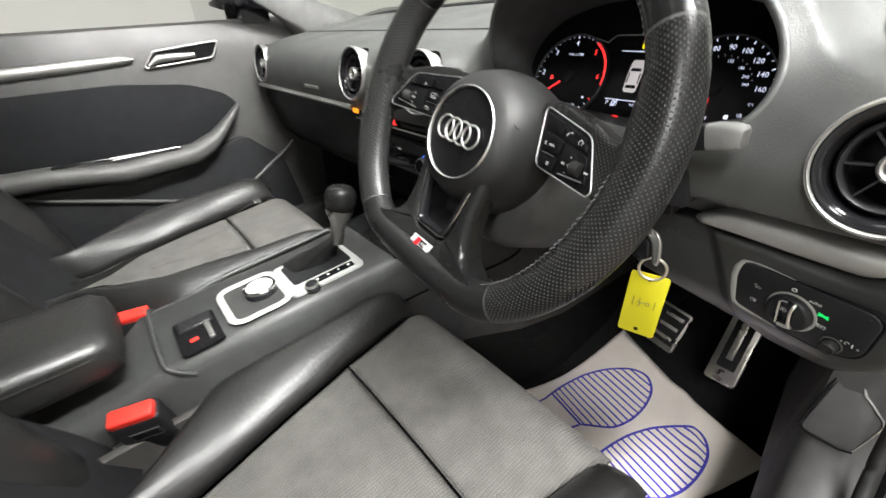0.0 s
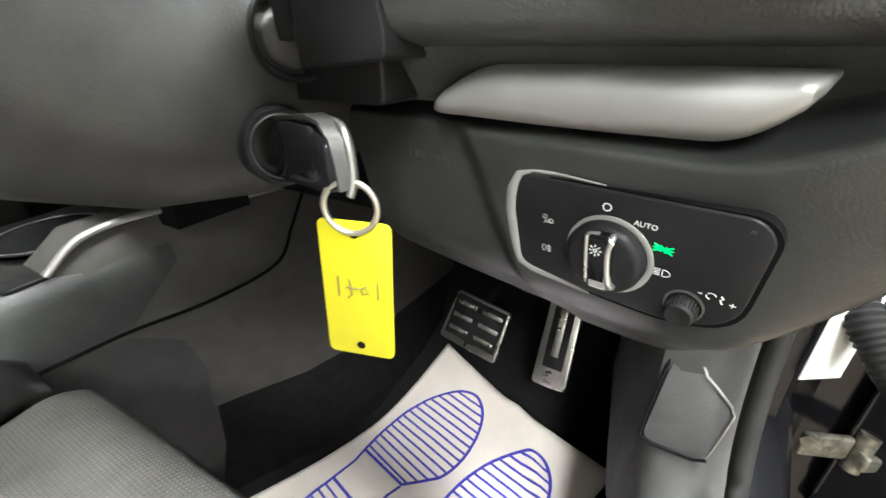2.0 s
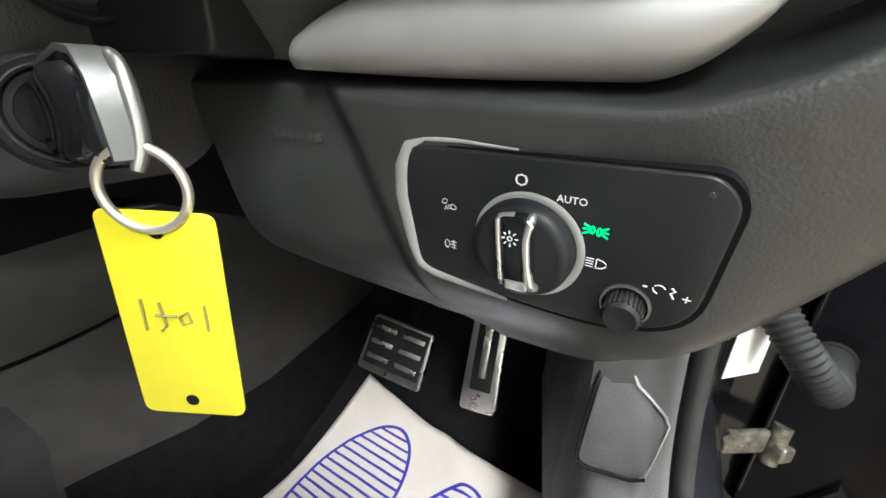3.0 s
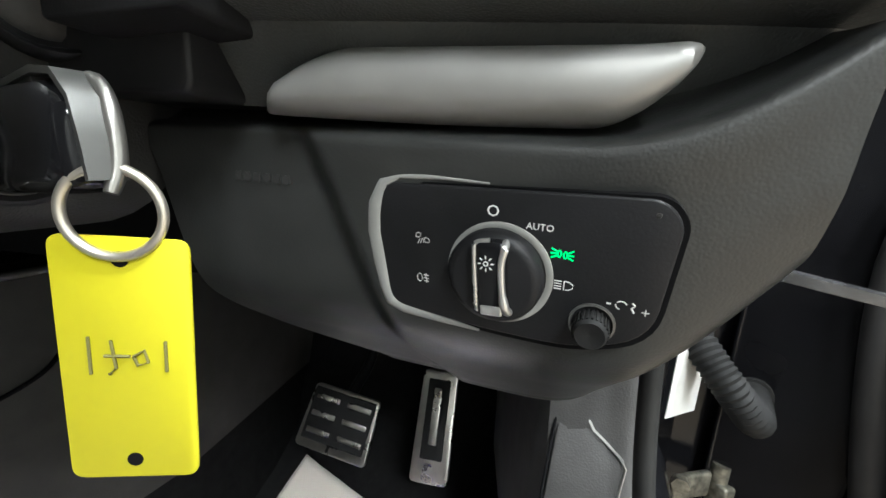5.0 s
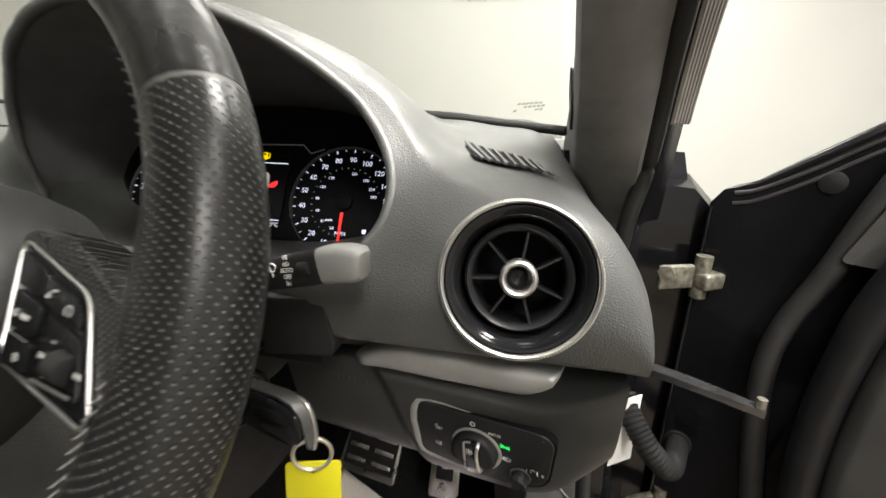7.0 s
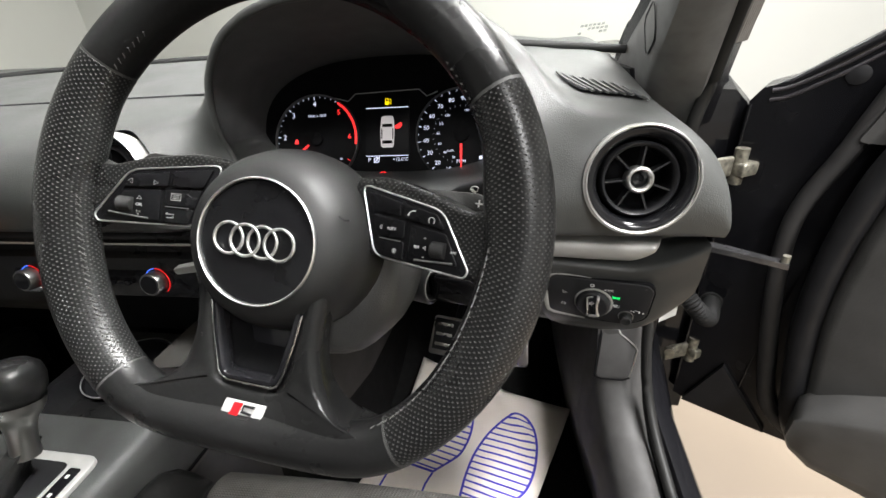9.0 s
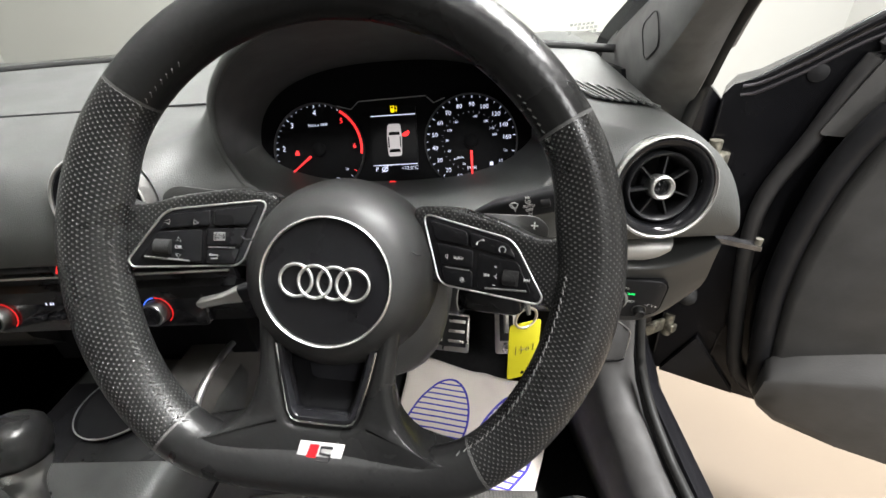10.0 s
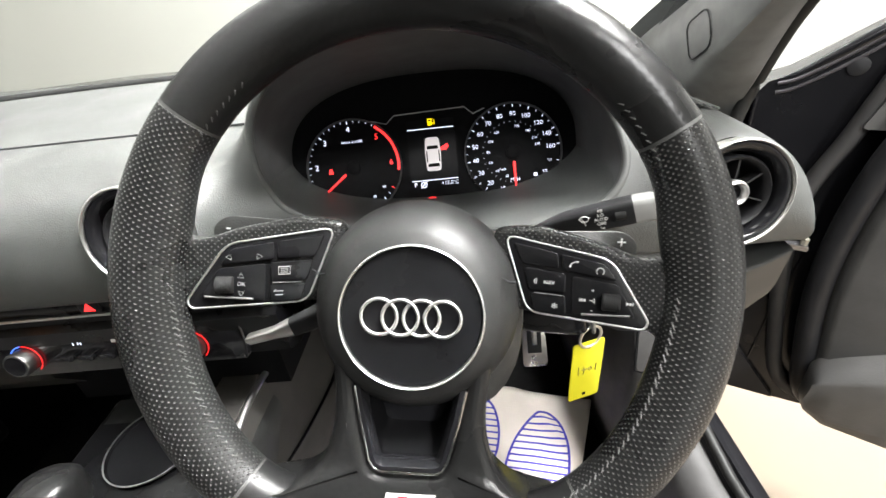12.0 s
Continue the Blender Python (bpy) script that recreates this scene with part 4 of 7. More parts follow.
part("badge_block", slab([(-0.0095, -0.0058), (-0.0030, -0.0058), (-0.0005, 0.0058), (-0.0070, 0.0058)], 0.0004, BM_ @ pose(0, 0, 0.0006)), BADGERED, wheel, smooth=0)
part("badge_mark", tube([BM_ @ V(x, y, 0.0010) for x, y in ((0.009, 0.0045), (0.001, 0.0045), (0.0005, 0.0005), (0.0075, -0.0003), (0.007, -0.0045), (-0.0015, -0.0045))], 0.0010, 6), BLACK, wheel)
# stitching on the inner side of the rim
for f0, f1 in ((0.118, 0.40), (0.60, 0.882)):
    cnt = 52
    for i in range(cnt):
        f = (f0 + (f1 - f0) * i / cnt) * len(RIM)
        k = int(f)
        p = RIM[k % len(RIM)].lerp(RIM[(k + 1) % len(RIM)], f - k)
        tan = (RIM[(k + 2) % len(RIM)] - RIM[(k - 2) % len(RIM)]).normalized()
        out = V(tan.y, -tan.x, 0)
        ang = math.atan2(p.y, abs(p.x))
        c = p - out * (0.0159 + 0.0075 * math.exp(-((ang + 0.12) / 0.5) ** 2) * 0.95) + V(0, 0, 0.0085)
        if 0.1 < ang < 0.6:
            continue
        part("stitch", tube([WM @ (c - tan * 0.0017 + V(0, 0, 0.0022)), WM @ (c + tan * 0.0017 - V(0, 0, 0.0020))], 0.00045, 5), THREAD, wheel, smooth=0)

# shift paddles
for side in (-1, 1):
    poly = [(side * x, y) for x, y in [(0.07, 0.030), (0.095, 0.053), (0.142, 0.055), (0.153, 0.046), (0.148, 0.030), (0.12, 0.018)]]
    if side > 0:
        poly.reverse()
    pd = part("shift_paddle", slab(rounded(poly, 0.008), 0.004, WM @ pose(0, 0, -0.055), 0.001), HARD, wheel, "dark grey shift paddle")
    part("paddle_marking", lettering("+" if side > 0 else "-", 0.012, WM @ pose(side * 0.140, 0.0465, -0.0545)), WHITEMARK, pd, smooth=0)

# ---- steering column, stalks, key ----
column = thing("steering_column", (0.37, 0.12, 0.72), "grey plastic steering column shroud", "steering column")
rings = []
for w, hx, top, low in ((-0.056, 0.060, 0.040, -0.080), (-0.064, 0.074, 0.046, -0.100), (-0.085, 0.079, 0.046, -0.110), (-0.14, 0.081, 0.040, -0.112), (-0.20, 0.081, 0.030, -0.100), (-0.26, 0.081, 0.02, -0.08)):
    ring = []
    for k in range(32):
        a = 2 * math.pi * k / 32
        c, s = math.cos(a), math.sin(a)
        ring.append(frame_of((0.370, 0, 0.80), (1, 0, 0), (0, -math.cos(RAKE), math.sin(RAKE))) @ V(hx * math.copysign(abs(c) ** 0.7, c), (top if s > 0 else -low) * math.copysign(abs(s) ** 0.7, s), w))
    rings.append(ring)
part("shroud", loft(rings), HARD, column)
ik = V(0.4535, 0.144, 0.678)
KM = frame_of(ik, (0, 0, 1), (0.92, -0.38, 0.06))
lock = part("ignition_lock", lathe([(0.022, -0.02), (0.022, 0.004), (0.020, 0.006), (0.0165, 0.005), (0.0155, 0.002), (0.013, 0.002), (0.0125, -0.004), (0.0001, -0.004)], KM, 40), BLACK, column, "black ignition lock with rings")
part("lock_ring", lathe([(0.0165, 0.0045), (0.0175, 0.0062), (0.0185, 0.0045)], KM, 40), SATIN, lock)
part("stalk_socket", lathe([(0.0235, -0.01), (0.0235, 0.005), (0.022, 0.0065), (0.0205, 0.0055), (0.019, -0.001), (0.0001, -0.003)], frame_of((0.4565, 0.1615, 0.7335), (0, 0, 1), (0.90, -0.43, 0.05)), 36), BLACK, column)
part("socket_boot", lathe([(0.0175, -0.002), (0.0155, 0.001), (0.010, 0.0025), (0.0001, 0.003)], frame_of((0.4565, 0.1615, 0.7335), (0, 0, 1), (0.90, -0.43, 0.05)), 30), KICK, column, "smooth grey boot round the stalk")


def stalk(label, path, widths, tip):
    st = thing("column_stalk", path[0], label, "stalk")
    rings = []
    for i, (p, (hw, hh)) in enumerate(zip(path, widths)):
        p = Vector(p)
        a, b = Vector(path[max(0, i - 1)]), Vector(path[min(len(path) - 1, i + 1)])
        t = (b - a).normalized()
        s = t.cross(V(0, 0, 1)).normalized()
        uu = s.cross(t)
        rings.append([p + s * hw * math.copysign(abs(math.cos(q)) ** 0.42, math.cos(q)) + uu * hh * math.copysign(abs(math.sin(q)) ** 0.42, math.sin(q)) for q in [2 * math.pi * k / 20 for k in range(20)]])
    part("lever", loft(rings[:-3]), BLACK, st)
    part("end_cap", loft(rings[-4:]), tip, st)
    return st


TIPGREY = material("pale_grey_plastic", (0.16, 0.16, 0.155), 0.40)
wiper = stalk("black wiper stalk with grey end and switch markings", [(0.456, 0.158, 0.733), (0.466, 0.149, 0.751), (0.479, 0.139, 0.774), (0.496, 0.131, 0.784), (0.528, 0.120, 0.795), (0.546, 0.1135, 0.8015), (0.558, 0.1105, 0.8040), (0.566, 0.1085, 0.8045), (0.569, 0.108, 0.8045)], [(0.0042, 0.0042), (0.0060, 0.0058), (0.0080, 0.0082), (0.0090, 0.0098), (0.0098, 0.0104), (0.0099, 0.0104), (0.0097, 0.0102), (0.0088, 0.0092), (0.0065, 0.0070)], TIPGREY)
stalk("black indicator stalk with pale end", [(0.31, 0.11, 0.745), (0.285, 0.10, 0.738), (0.265, 0.095, 0.732), (0.25, 0.09, 0.730), (0.235, 0.087, 0.728), (0.214, 0.083, 0.726), (0.211, 0.083, 0.726)], [(0.010, 0.008), (0.009, 0.009), (0.007, 0.009), (0.0055, 0.008), (0.0050, 0.0045), (0.0045, 0.004), (0.003, 0.002)], SATIN)
TM = frame_of((0.5190, 0.1122, 0.7945), (1, -0.34, 0.26), (-0.33, -0.93, 0.10))
bm = bmesh.new()
for i, s in enumerate(("HI", "LO", "AUTO", "OFF", "1x")):
    lettering(s, 0.0039, TM @ pose(0.001, 0.0078 - 0.0037 * i, 0), bm)
part("stalk_text", bm, WHITEMARK, wiper, smooth=0)
for pts in ([(-0.0160, 0.0035), (-0.0135, 0.0052), (-0.0105, 0.0052), (-0.0080, 0.0035), (-0.0100, 0.0005), (-0.0140, 0.0005), (-0.0160, 0.0035)], [(-0.0140, 0.0035), (-0.0115, -0.0015), (-0.0118, -0.0030)]):
    part("wiper_icon", tube([TM @ V(x, y, 0) for x, y in pts], 0.0004, 5), WHITEMARK, wiper, smooth=0)
part("stalk_switch", tube([TM @ V(0.012, 0.001, -0.001), TM @ V(0.020, 0.001, -0.001)], 0.004, 12), RUBBER, wiper)

KEYSTEEL = material("dull_key_steel", (0.32, 0.31, 0.29), 0.32, 0.9)
RINGSTEEL = material("worn_steel_ring", (0.62, 0.58, 0.50), 0.35, 0.9)
FROSTED = material("frosted_steel", (0.13, 0.13, 0.125), 0.48, 0.8)
key = thing("car_key", (0.49, 0.125, 0.69), "black folding car key in the ignition with steel ring", "key")
rings = []
kd = V(0.930, -0.345, 0.13).normalized()
ks = kd.cross(V(0, 0, 1)).normalized()
ku = ks.cross(kd)
for dist, hw, hh, dz in ((0.0, 0.006, 0.012, 0.0), (0.006, 0.0085, 0.0155, 0.0), (0.03, 0.0090, 0.0165, 0.0), (0.056, 0.0085, 0.0155, -0.002), (0.066, 0.007, 0.012, -0.004), (0.069, 0.004, 0.008, -0.004)):
    p = V(0.456, 0.143, 0.6765) + kd * dist + V(0, 0, dz)
    rings.append([p + ks * hw * math.copysign(abs(math.cos(q)) ** 0.5, math.cos(q)) + ku * hh * math.copysign(abs(math.sin(q)) ** 0.5, math.sin(q)) for q in [2 * math.pi * k / 24 for k in range(24)]])
part("key_body", loft(rings), GLOSS, key)
kb = V(0.456, 0.143, 0.6765)
part("key_blade_cover", loft([[kb + kd * dist + ku * 0.0168 + ks * sx * 0.0045 + ku * uz for sx, uz in ((-1, -0.002), (1, -0.002), (1, 0.0006), (-1, 0.0006))] for dist in (0.004, 0.018)]), CHROME, key, "bright metal blade end")
part("key_label", loft([[kb + kd * dist + ku * 0.0163 + ks * sx * 0.0035 + ku * uz for sx, uz in ((-1, -0.002), (1, -0.002), (1, 0.0006), (-1, 0.0006))] for dist in (0.022, 0.046)]), HARD, key, "grey ribbed strip")
part("key_frame", loft([[p + ks * sx * 0.0048 + nn * tt for sx, tt in ((-1, -0.001), (1, -0.001), (1, 0.0010), (-1, 0.0010))] for p, nn in ((kb + kd * 0.012 + ku * 0.0172, ku), (kb + kd * 0.050 + ku * 0.0172, ku), (kb + kd * 0.063 + ku * 0.0145, (ku + kd * 0.5).normalized()), (kb + kd * 0.0705 + ku * 0.007, (kd + ku * 0.4).normalized()), (kb + kd * 0.0725 - ku * 0.004, kd), (kb + kd * 0.0735 - ku * 0.0145, kd))]), FROSTED, key, "frosted steel frame of the key head")
part("key_clip", tube(curve([kb + kd * 0.052 + ku * 0.0155 - ks * 0.004, kb + kd * 0.066 + ku * 0.013 - ks * 0.004, kb + kd * 0.0715 + ku * 0.004 - ks * 0.004, kb + kd * 0.073 - ku * 0.010 - ks * 0.003, kb + kd * 0.073 - ku * 0.018], 4), [0.0012, 0.0014, 0.0016, 0.0018, 0.0020, 0.0021, 0.0022, 0.0023, 0.0024, 0.0024, 0.0024, 0.0024, 0.0024, 0.0023, 0.0022, 0.0021, 0.0018], 14, up=ks), KEYSTEEL, key, "chrome key end")
rc = V(0.5240, 0.1185, 0.6625)
rx, rz = V(0.93, 0.36, 0).normalized(), V(0.0, 0.0, 1)
part("key_ring", tube([rc + rx * 0.0127 * math.cos(a) + rz * 0.0127 * math.sin(a) for a in [2 * math.pi * k / 40 for k in range(40)]], 0.0015, 10, True, up=rx.cross(rz)), RINGSTEEL, key, "steel split ring")
TG = frame_of((0.523, 0.118, 0.616), (0.95, 0.27, -0.03), (0.30, -0.955, 0.02))
tag = thing("key_tag", (0.523, 0.118, 0.616), "yellow plastic key tag with handwritten ink, hanging from the key ring", "key tag")
outline = rounded([(-0.0185, -0.0395), (0.0185, -0.0395), (0.0185, 0.0395), (-0.0185, 0.0395)], 0.004)
bm = bmesh.new()
hole = [[(0.003 * 0.8 * math.cos(a), yy + 0.003 * 0.8 * math.sin(a)) for a in [2 * math.pi * k / 12 for k in range(12)]] for yy in (0.033, -0.033)]
bm = slab(outline, 0.0012, TG, 0.0002)
part("tag_plate", bm, YELLOW, tag)
for h in hole:
    part("tag_hole", slab(h, 0.0014, TG @ pose(0, 0, 0.0002)), DEEP, tag, smooth=0)
bm = bmesh.new()
for pts in ([(-0.010, 0.009), (-0.010, -0.003)], [(0.011, 0.008), (0.011, -0.002)], [(-0.004, 0.008), (-0.003, -0.001), (-0.005, -0.003)], [(-0.006, 0.003), (0.001, 0.003)], [(0.002, 0.003), (0.005, 0.005), (0.006, 0.001), (0.003, 0.000), (0.002, 0.003)]):
    tb = tube([TG @ V(x, y, 0.0005) for x, y in pts], 0.0005, 5)
    me = bpy.data.meshes.new("t")
    tb.to_mesh(me)
    bm.from_mesh(me)
    tb.free()
part("tag_writing", bm, PENCIL, tag, smooth=0)

# ---- light switch panel ----
STEELDULL = material("dull_metal", (0.16, 0.16, 0.155), 0.4, 0.8)
SM = frame_of((0.6358, 0.1722, 0.6462), (1, -0.2305, 0.0), (-0.2305, -1.0, -0.155))
MATTGREY = material("matt_silver_plastic", (0.30, 0.30, 0.285), 0.5, 0.3)
lights = thing("light_switch", (0.6345, 0.18, 0.645), "black headlamp switch panel with rotary knob and lit green symbol", "light switch")
out = rounded([(-0.0525, 0.0262), (-0.0575, 0.008), (-0.0525, -0.0265), (-0.012, -0.0305), (0.026, -0.0300), (0.0495, -0.0205), (0.0525, 0.0215), (0.046, 0.0285)], [0.006, 0.02, 0.008, 0.02, 0.02, 0.012, 0.012, 0.008])
part("panel_gap", slab([(x * 1.035, y * 1.05) for x, y in out], 0.012, SM @ pose(0.0, -0.0006, 0.0010)), DEEP, lights)
part("panel", slab(out, 0.012, SM @ pose(0, 0, 0.0024), 0.0008), BLACK, lights)
part("panel_trim", tube([SM @ V(x, y, 0.0012) for x, y in [(-0.010, 0.0288), (-0.030, 0.0294), (-0.046, 0.0290), (-0.0535, 0.0262), (-0.0575, 0.017), (-0.0588, 0.005), (-0.057, -0.008), (-0.055, -0.019), (-0.0525, -0.0265), (-0.046, -0.029), (-0.030, -0.0305), (-0.012, -0.0320)]], [0.0004, 0.0007, 0.0012, 0.0024, 0.0036, 0.0040, 0.0040, 0.0036, 0.0032, 0.0026, 0.0018, 0.0006], 10, flat=0.5, up=(SM.to_3x3() @ V(0, 0, 1))), MATTGREY, lights, "matt silver edge trim")
FROSTEDGRIP = material("bright_satin_chrome", (0.72, 0.72, 0.70), 0.3, 0.9)
kn = part("knob", lathe([(0.0180, 0.0), (0.0180, 0.005), (0.0165, 0.0075), (0.014, 0.008), (0.0001, 0.0085)], SM @ pose(-0.0055, -0.0045, 0.002), 44), BLACK, lights)
part("knob_ring", lathe([(0.0202, 0.0), (0.0202, 0.0012), (0.0192, 0.0016), (0.0176, 0.001)], SM @ pose(-0.0048, -0.0045, 0.002), 44), MATTGREY, lights, "silver ring")
GP_ = SM @ pose(-0.0050, -0.0030, 0.0135, 0, 0, 4)
part("knob_grip", slab(rounded([(-0.0056, -0.0145), (0.0056, -0.0145), (0.0056, 0.0145), (-0.0056, 0.0145)], 0.003), 0.010, GP_, 0.002), GLOSS, kn)
part("grip_trim", tube(curve([GP_ @ V(x, y, z) for x, y, z in ((0.0056, -0.0138, -0.0045), (0.0054, -0.0110, -0.0005), (0.0044, -0.0050, 0.0), (0.0042, 0.0060, 0.0), (0.0054, 0.0115, -0.0002), (0.0052, 0.0138, -0.004))], 4), [0.0012] + [0.0017] * 7 + [0.0013] * 8 + [0.0015] * 4 + [0.001], 10), FROSTEDGRIP, kn, "chrome edge")
part("grip_trim", tube(curve([GP_ @ V(x, y, z) for x, y, z in ((-0.0056, -0.0135, -0.004), (-0.0056, -0.0100, -0.0004), (-0.0056, 0.0100, -0.0004), (-0.0048, 0.0136, -0.0012), (0.0, 0.0146, -0.0016))], 4), 0.0009, 8), FROSTEDGRIP, kn, "chrome edge")
part("grip_foot", rbox(0.0085, 0.0045, 0.003, GP_ @ pose(0, -0.0118, -0.0012), 0.001), FROSTEDGRIP, kn, "chrome foot of the grip")
bm = bmesh.new()
for k in range(8):
    a = math.pi * k / 4
    tb = tube([GP_ @ V(-0.0012 + r * math.cos(a), 0.0065 + r * math.sin(a), 0.0003) for r in (0.0018, 0.0029)], 0.00025, 5)
    me = bpy.data.meshes.new("t")
    tb.to_mesh(me)
    bm.from_mesh(me)
    tb.free()
lettering("o", 0.0042, GP_ @ pose(-0.0012, 0.0068, 0.0003), bm)
part("lamp_symbol", bm, WHITEMARK, kn, smooth=0)
part("off_mark", lettering("O", 0.0060, SM @ pose(-0.0080, 0.0192, 0.0024)), WHITEMARK, lights, smooth=0)
part("auto_mark", lettering("AUTO", 0.0035, SM @ pose(0.0090, 0.0152, 0.0024)), WHITEMARK, lights, smooth=0)


def strokes(name, lines, x, y, mat, w=0.00026):
    """A symbol of thin strokes on the switch panel."""
    bm = bmesh.new()
    for pts in lines:
        tb = tube([SM @ V(x + px, y + py, 0.0023) for px, py in pts], w, 5)
        me = bpy.data.meshes.new("t")
        tb.to_mesh(me)
        bm.from_mesh(me)
        tb.free()
    part(name, bm, mat, lights, smooth=0)


def oval(cx, cy, rx, ry, turn=0.0):
    c, s = math.cos(turn), math.sin(turn)
    return [(cx + rx * math.cos(q) * c - ry * math.sin(q) * s, cy + rx * math.cos(q) * s + ry * math.sin(q) * c) for q in [2 * math.pi * k / 12 for k in range(13)]]


strokes("fog_lamp_symbol", [oval(-0.0020, 0.0012, 0.0012, 0.0009, 0.6), oval(0.0016, -0.0006, 0.0013, 0.0010, -0.3)] + [[(-0.0012 + 0.0011 * k, -0.0002 + 0.0003 * k), (-0.0022 + 0.0011 * k, -0.0024 + 0.0003 * k)] for k in range(3)], -0.0362, 0.0050, BUTTONMARK)
strokes("rear_fog_symbol", [oval(-0.0014, 0.0, 0.0011, 0.0018)] + [[(0.0003, dy), (0.0027, dy)] for dy in (-0.0013, 0.0, 0.0013)] + [[(0.0016, 0.0021), (0.0013, 0.0007), (0.0018, -0.0007), (0.0015, -0.0021)]], -0.0365, -0.0122, BUTTONMARK)
strokes("sidelight_symbol", [[(-0.0036, 0.0017), (-0.0016, 0.0008)], [(-0.0038, 0.0), (-0.0016, 0.0)], [(-0.0036, -0.0017), (-0.0016, -0.0008)], oval(-0.0008, 0.0, 0.0006, 0.0012), [(0.0040, 0.0015), (0.0022, 0.0005)], [(0.0042, -0.0003), (0.0022, -0.0003)], [(0.0040, -0.0020), (0.0022, -0.0011)], oval(0.0013, -0.0003, 0.0006, 0.0012)], 0.0172, 0.0066, LEDGREEN, 0.00036)
strokes("headlamp_symbol", [[(-0.0034, dy), (-0.0008, dy)] for dy in (-0.0015, -0.0005, 0.0005, 0.0015)] + [[(0.0001, 0.0017), (0.0001, -0.0017), (0.0018, -0.0015), (0.0031, -0.0006), (0.0031, 0.0006), (0.0018, 0.0015), (0.0001, 0.0017)]], 0.0190, -0.0052, WHITEMARK)
part("dimmer", lathe([(0.0058, -0.004), (0.0058, 0.0075), (0.0050, 0.0088), (0.0042, 0.0085), (0.0001, 0.0080)], SM @ pose(0.0300, -0.0185, 0.002), 28), RUBBER, lights, "black ribbed dimmer wheel")
part("dimmer_ring", lathe([(0.0080, 0.0), (0.0080, 0.0012), (0.0072, 0.0014), (0.0068, 0.0)], SM @ pose(0.0300, -0.0180, 0.002), 28), STEELDULL, lights)
bm = bmesh.new()
for k in range(24):
    R = SM @ pose(0.0300, -0.0185, 0.002) @ Matrix.Rotation(2 * math.pi * k / 24, 4, "Z")
    loft([[R @ V(r, w, z) for r, w in ((0.0052, -0.0004), (0.0063, -0.0003), (0.0063, 0.0003), (0.0052, 0.0004))] for z in (-0.002, 0.0070)], bm=bm)
part("dimmer_ribs", bm, RUBBER, lights)
part("dimmer_mark", lettering("-", 0.006, SM @ pose(0.0345, -0.0085, 0.0024)), WHITEMARK, lights, smooth=0)
part("dimmer_mark", lettering("+", 0.005, SM @ pose(0.0462, -0.0105, 0.0024)), WHITEMARK, lights, smooth=0)
part("dimmer_symbol", tube([SM @ V(0.0385 + 0.0018 * math.cos(q), -0.0090 + 0.0016 * math.sin(q), 0.0023) for q in [math.radians(20 + 40 * k) for k in range(7)]], 0.0003, 5), WHITEMARK, lights, smooth=0)
part("dimmer_symbol", tube([SM @ V(x, y, 0.0023) for x, y in ((0.0418, -0.0075), (0.0428, -0.0085), (0.0418, -0.0095), (0.0428, -0.0112))], 0.0004, 5), WHITEMARK, lights, smooth=0)
part("screw_dot", lathe([(0.0011, 0.0), (0.0008, 0.0006), (0.0001, 0.0007)], SM @ pose(0.0445, 0.0235, 0.002), 12), HARD, lights)

# ---- speaker grille on the dash top ----
grille = thing("demister_grille", (0.63, 0.27, 0.868), "black slatted demister grille in the dash top", "air vent")
FL, NL, GE = V(0.592, 0.332, 0), V(0.607, 0.262, 0), V(0.677, 0.231, 0)


def grille_point(s, f, lift):
    """s: along the grille; f: from its far to its near edge."""
    bow = math.sin(math.pi * s)
    far = FL.lerp(GE, s) + V(0.008, 0.008, 0) * bow
    near = NL.lerp(GE, s) + V(-0.002, -0.006, 0) * bow
    p = far.lerp(near, f)
    return pad_top(p.x, p.y) + V(0, 0, lift)


rings = [[grille_point(0.005 + 0.985 * i / 40, f / 12, 0.0034) for f in range(13)] for i in range(41)]
part("recess", loft(rings, closed=False), DEEP, grille)
for k in range(9):
    s0 = 0.05 + 0.102 * k
    pts = [grille_point(max(0.0, min(0.975, s0 - 0.09 + 0.18 * f)), f, 0.0040) for f in (0.0, 0.2, 0.4, 0.6, 0.8, 1.0)]
    part("slat", loft([[p + V(dx, dx * 0.6, dz) for dx, dz in ((-0.0014, -0.0012), (0.0014, -0.0012), (0.0013, 0.0006), (-0.0013, 0.0006))] for p in pts]), PAD, grille)

# ---- climate controls ----
STEELY = material("dull_silver", (0.30, 0.30, 0.29), 0.35, 1.0, vary=0.05)
climate = thing("climate_control", (0, 0.155, 0.66), "gloss black climate panel with two red and blue ringed knobs", "climate control")
CM = frame_of((0.0, 0.158, 0.662), (1, 0, 0), (0, -0.98, 0.18))
part("panel", slab(rounded([(-0.125, -0.022), (0.155, -0.022), (0.155, 0.03), (-0.125, 0.03)], 0.006), 0.01, CM @ pose(0, 0, 0.001), 0.001), GLOSS, climate)
for x in (-0.097, 0.097):
    part("knob", lathe([(0.0145, 0.0), (0.0145, 0.012), (0.0135, 0.014), (0.011, 0.0145), (0.0001, 0.0147)], CM @ pose(x, 0, 0.001), 40), STEELY, climate, "satin silver knob")
    part("knob_face", lathe([(0.0118, 0.0148), (0.0001, 0.0150)], CM @ pose(x, 0, 0.001), 32), GLOSS, climate)
    for nm, a0, a1, mt in (("blue_ring", 95, 200, LEDBLUE), ("red_ring", -50, 90, LEDREDDIM)):
        part(nm, tube([CM @ V(x + 0.0172 * math.cos(math.radians(a)), 0.0172 * math.sin(math.radians(a)), 0.0022) for a in [a0 + (a1 - a0) * k / 14 for k in range(15)]], 0.0007, 6), mt, climate)
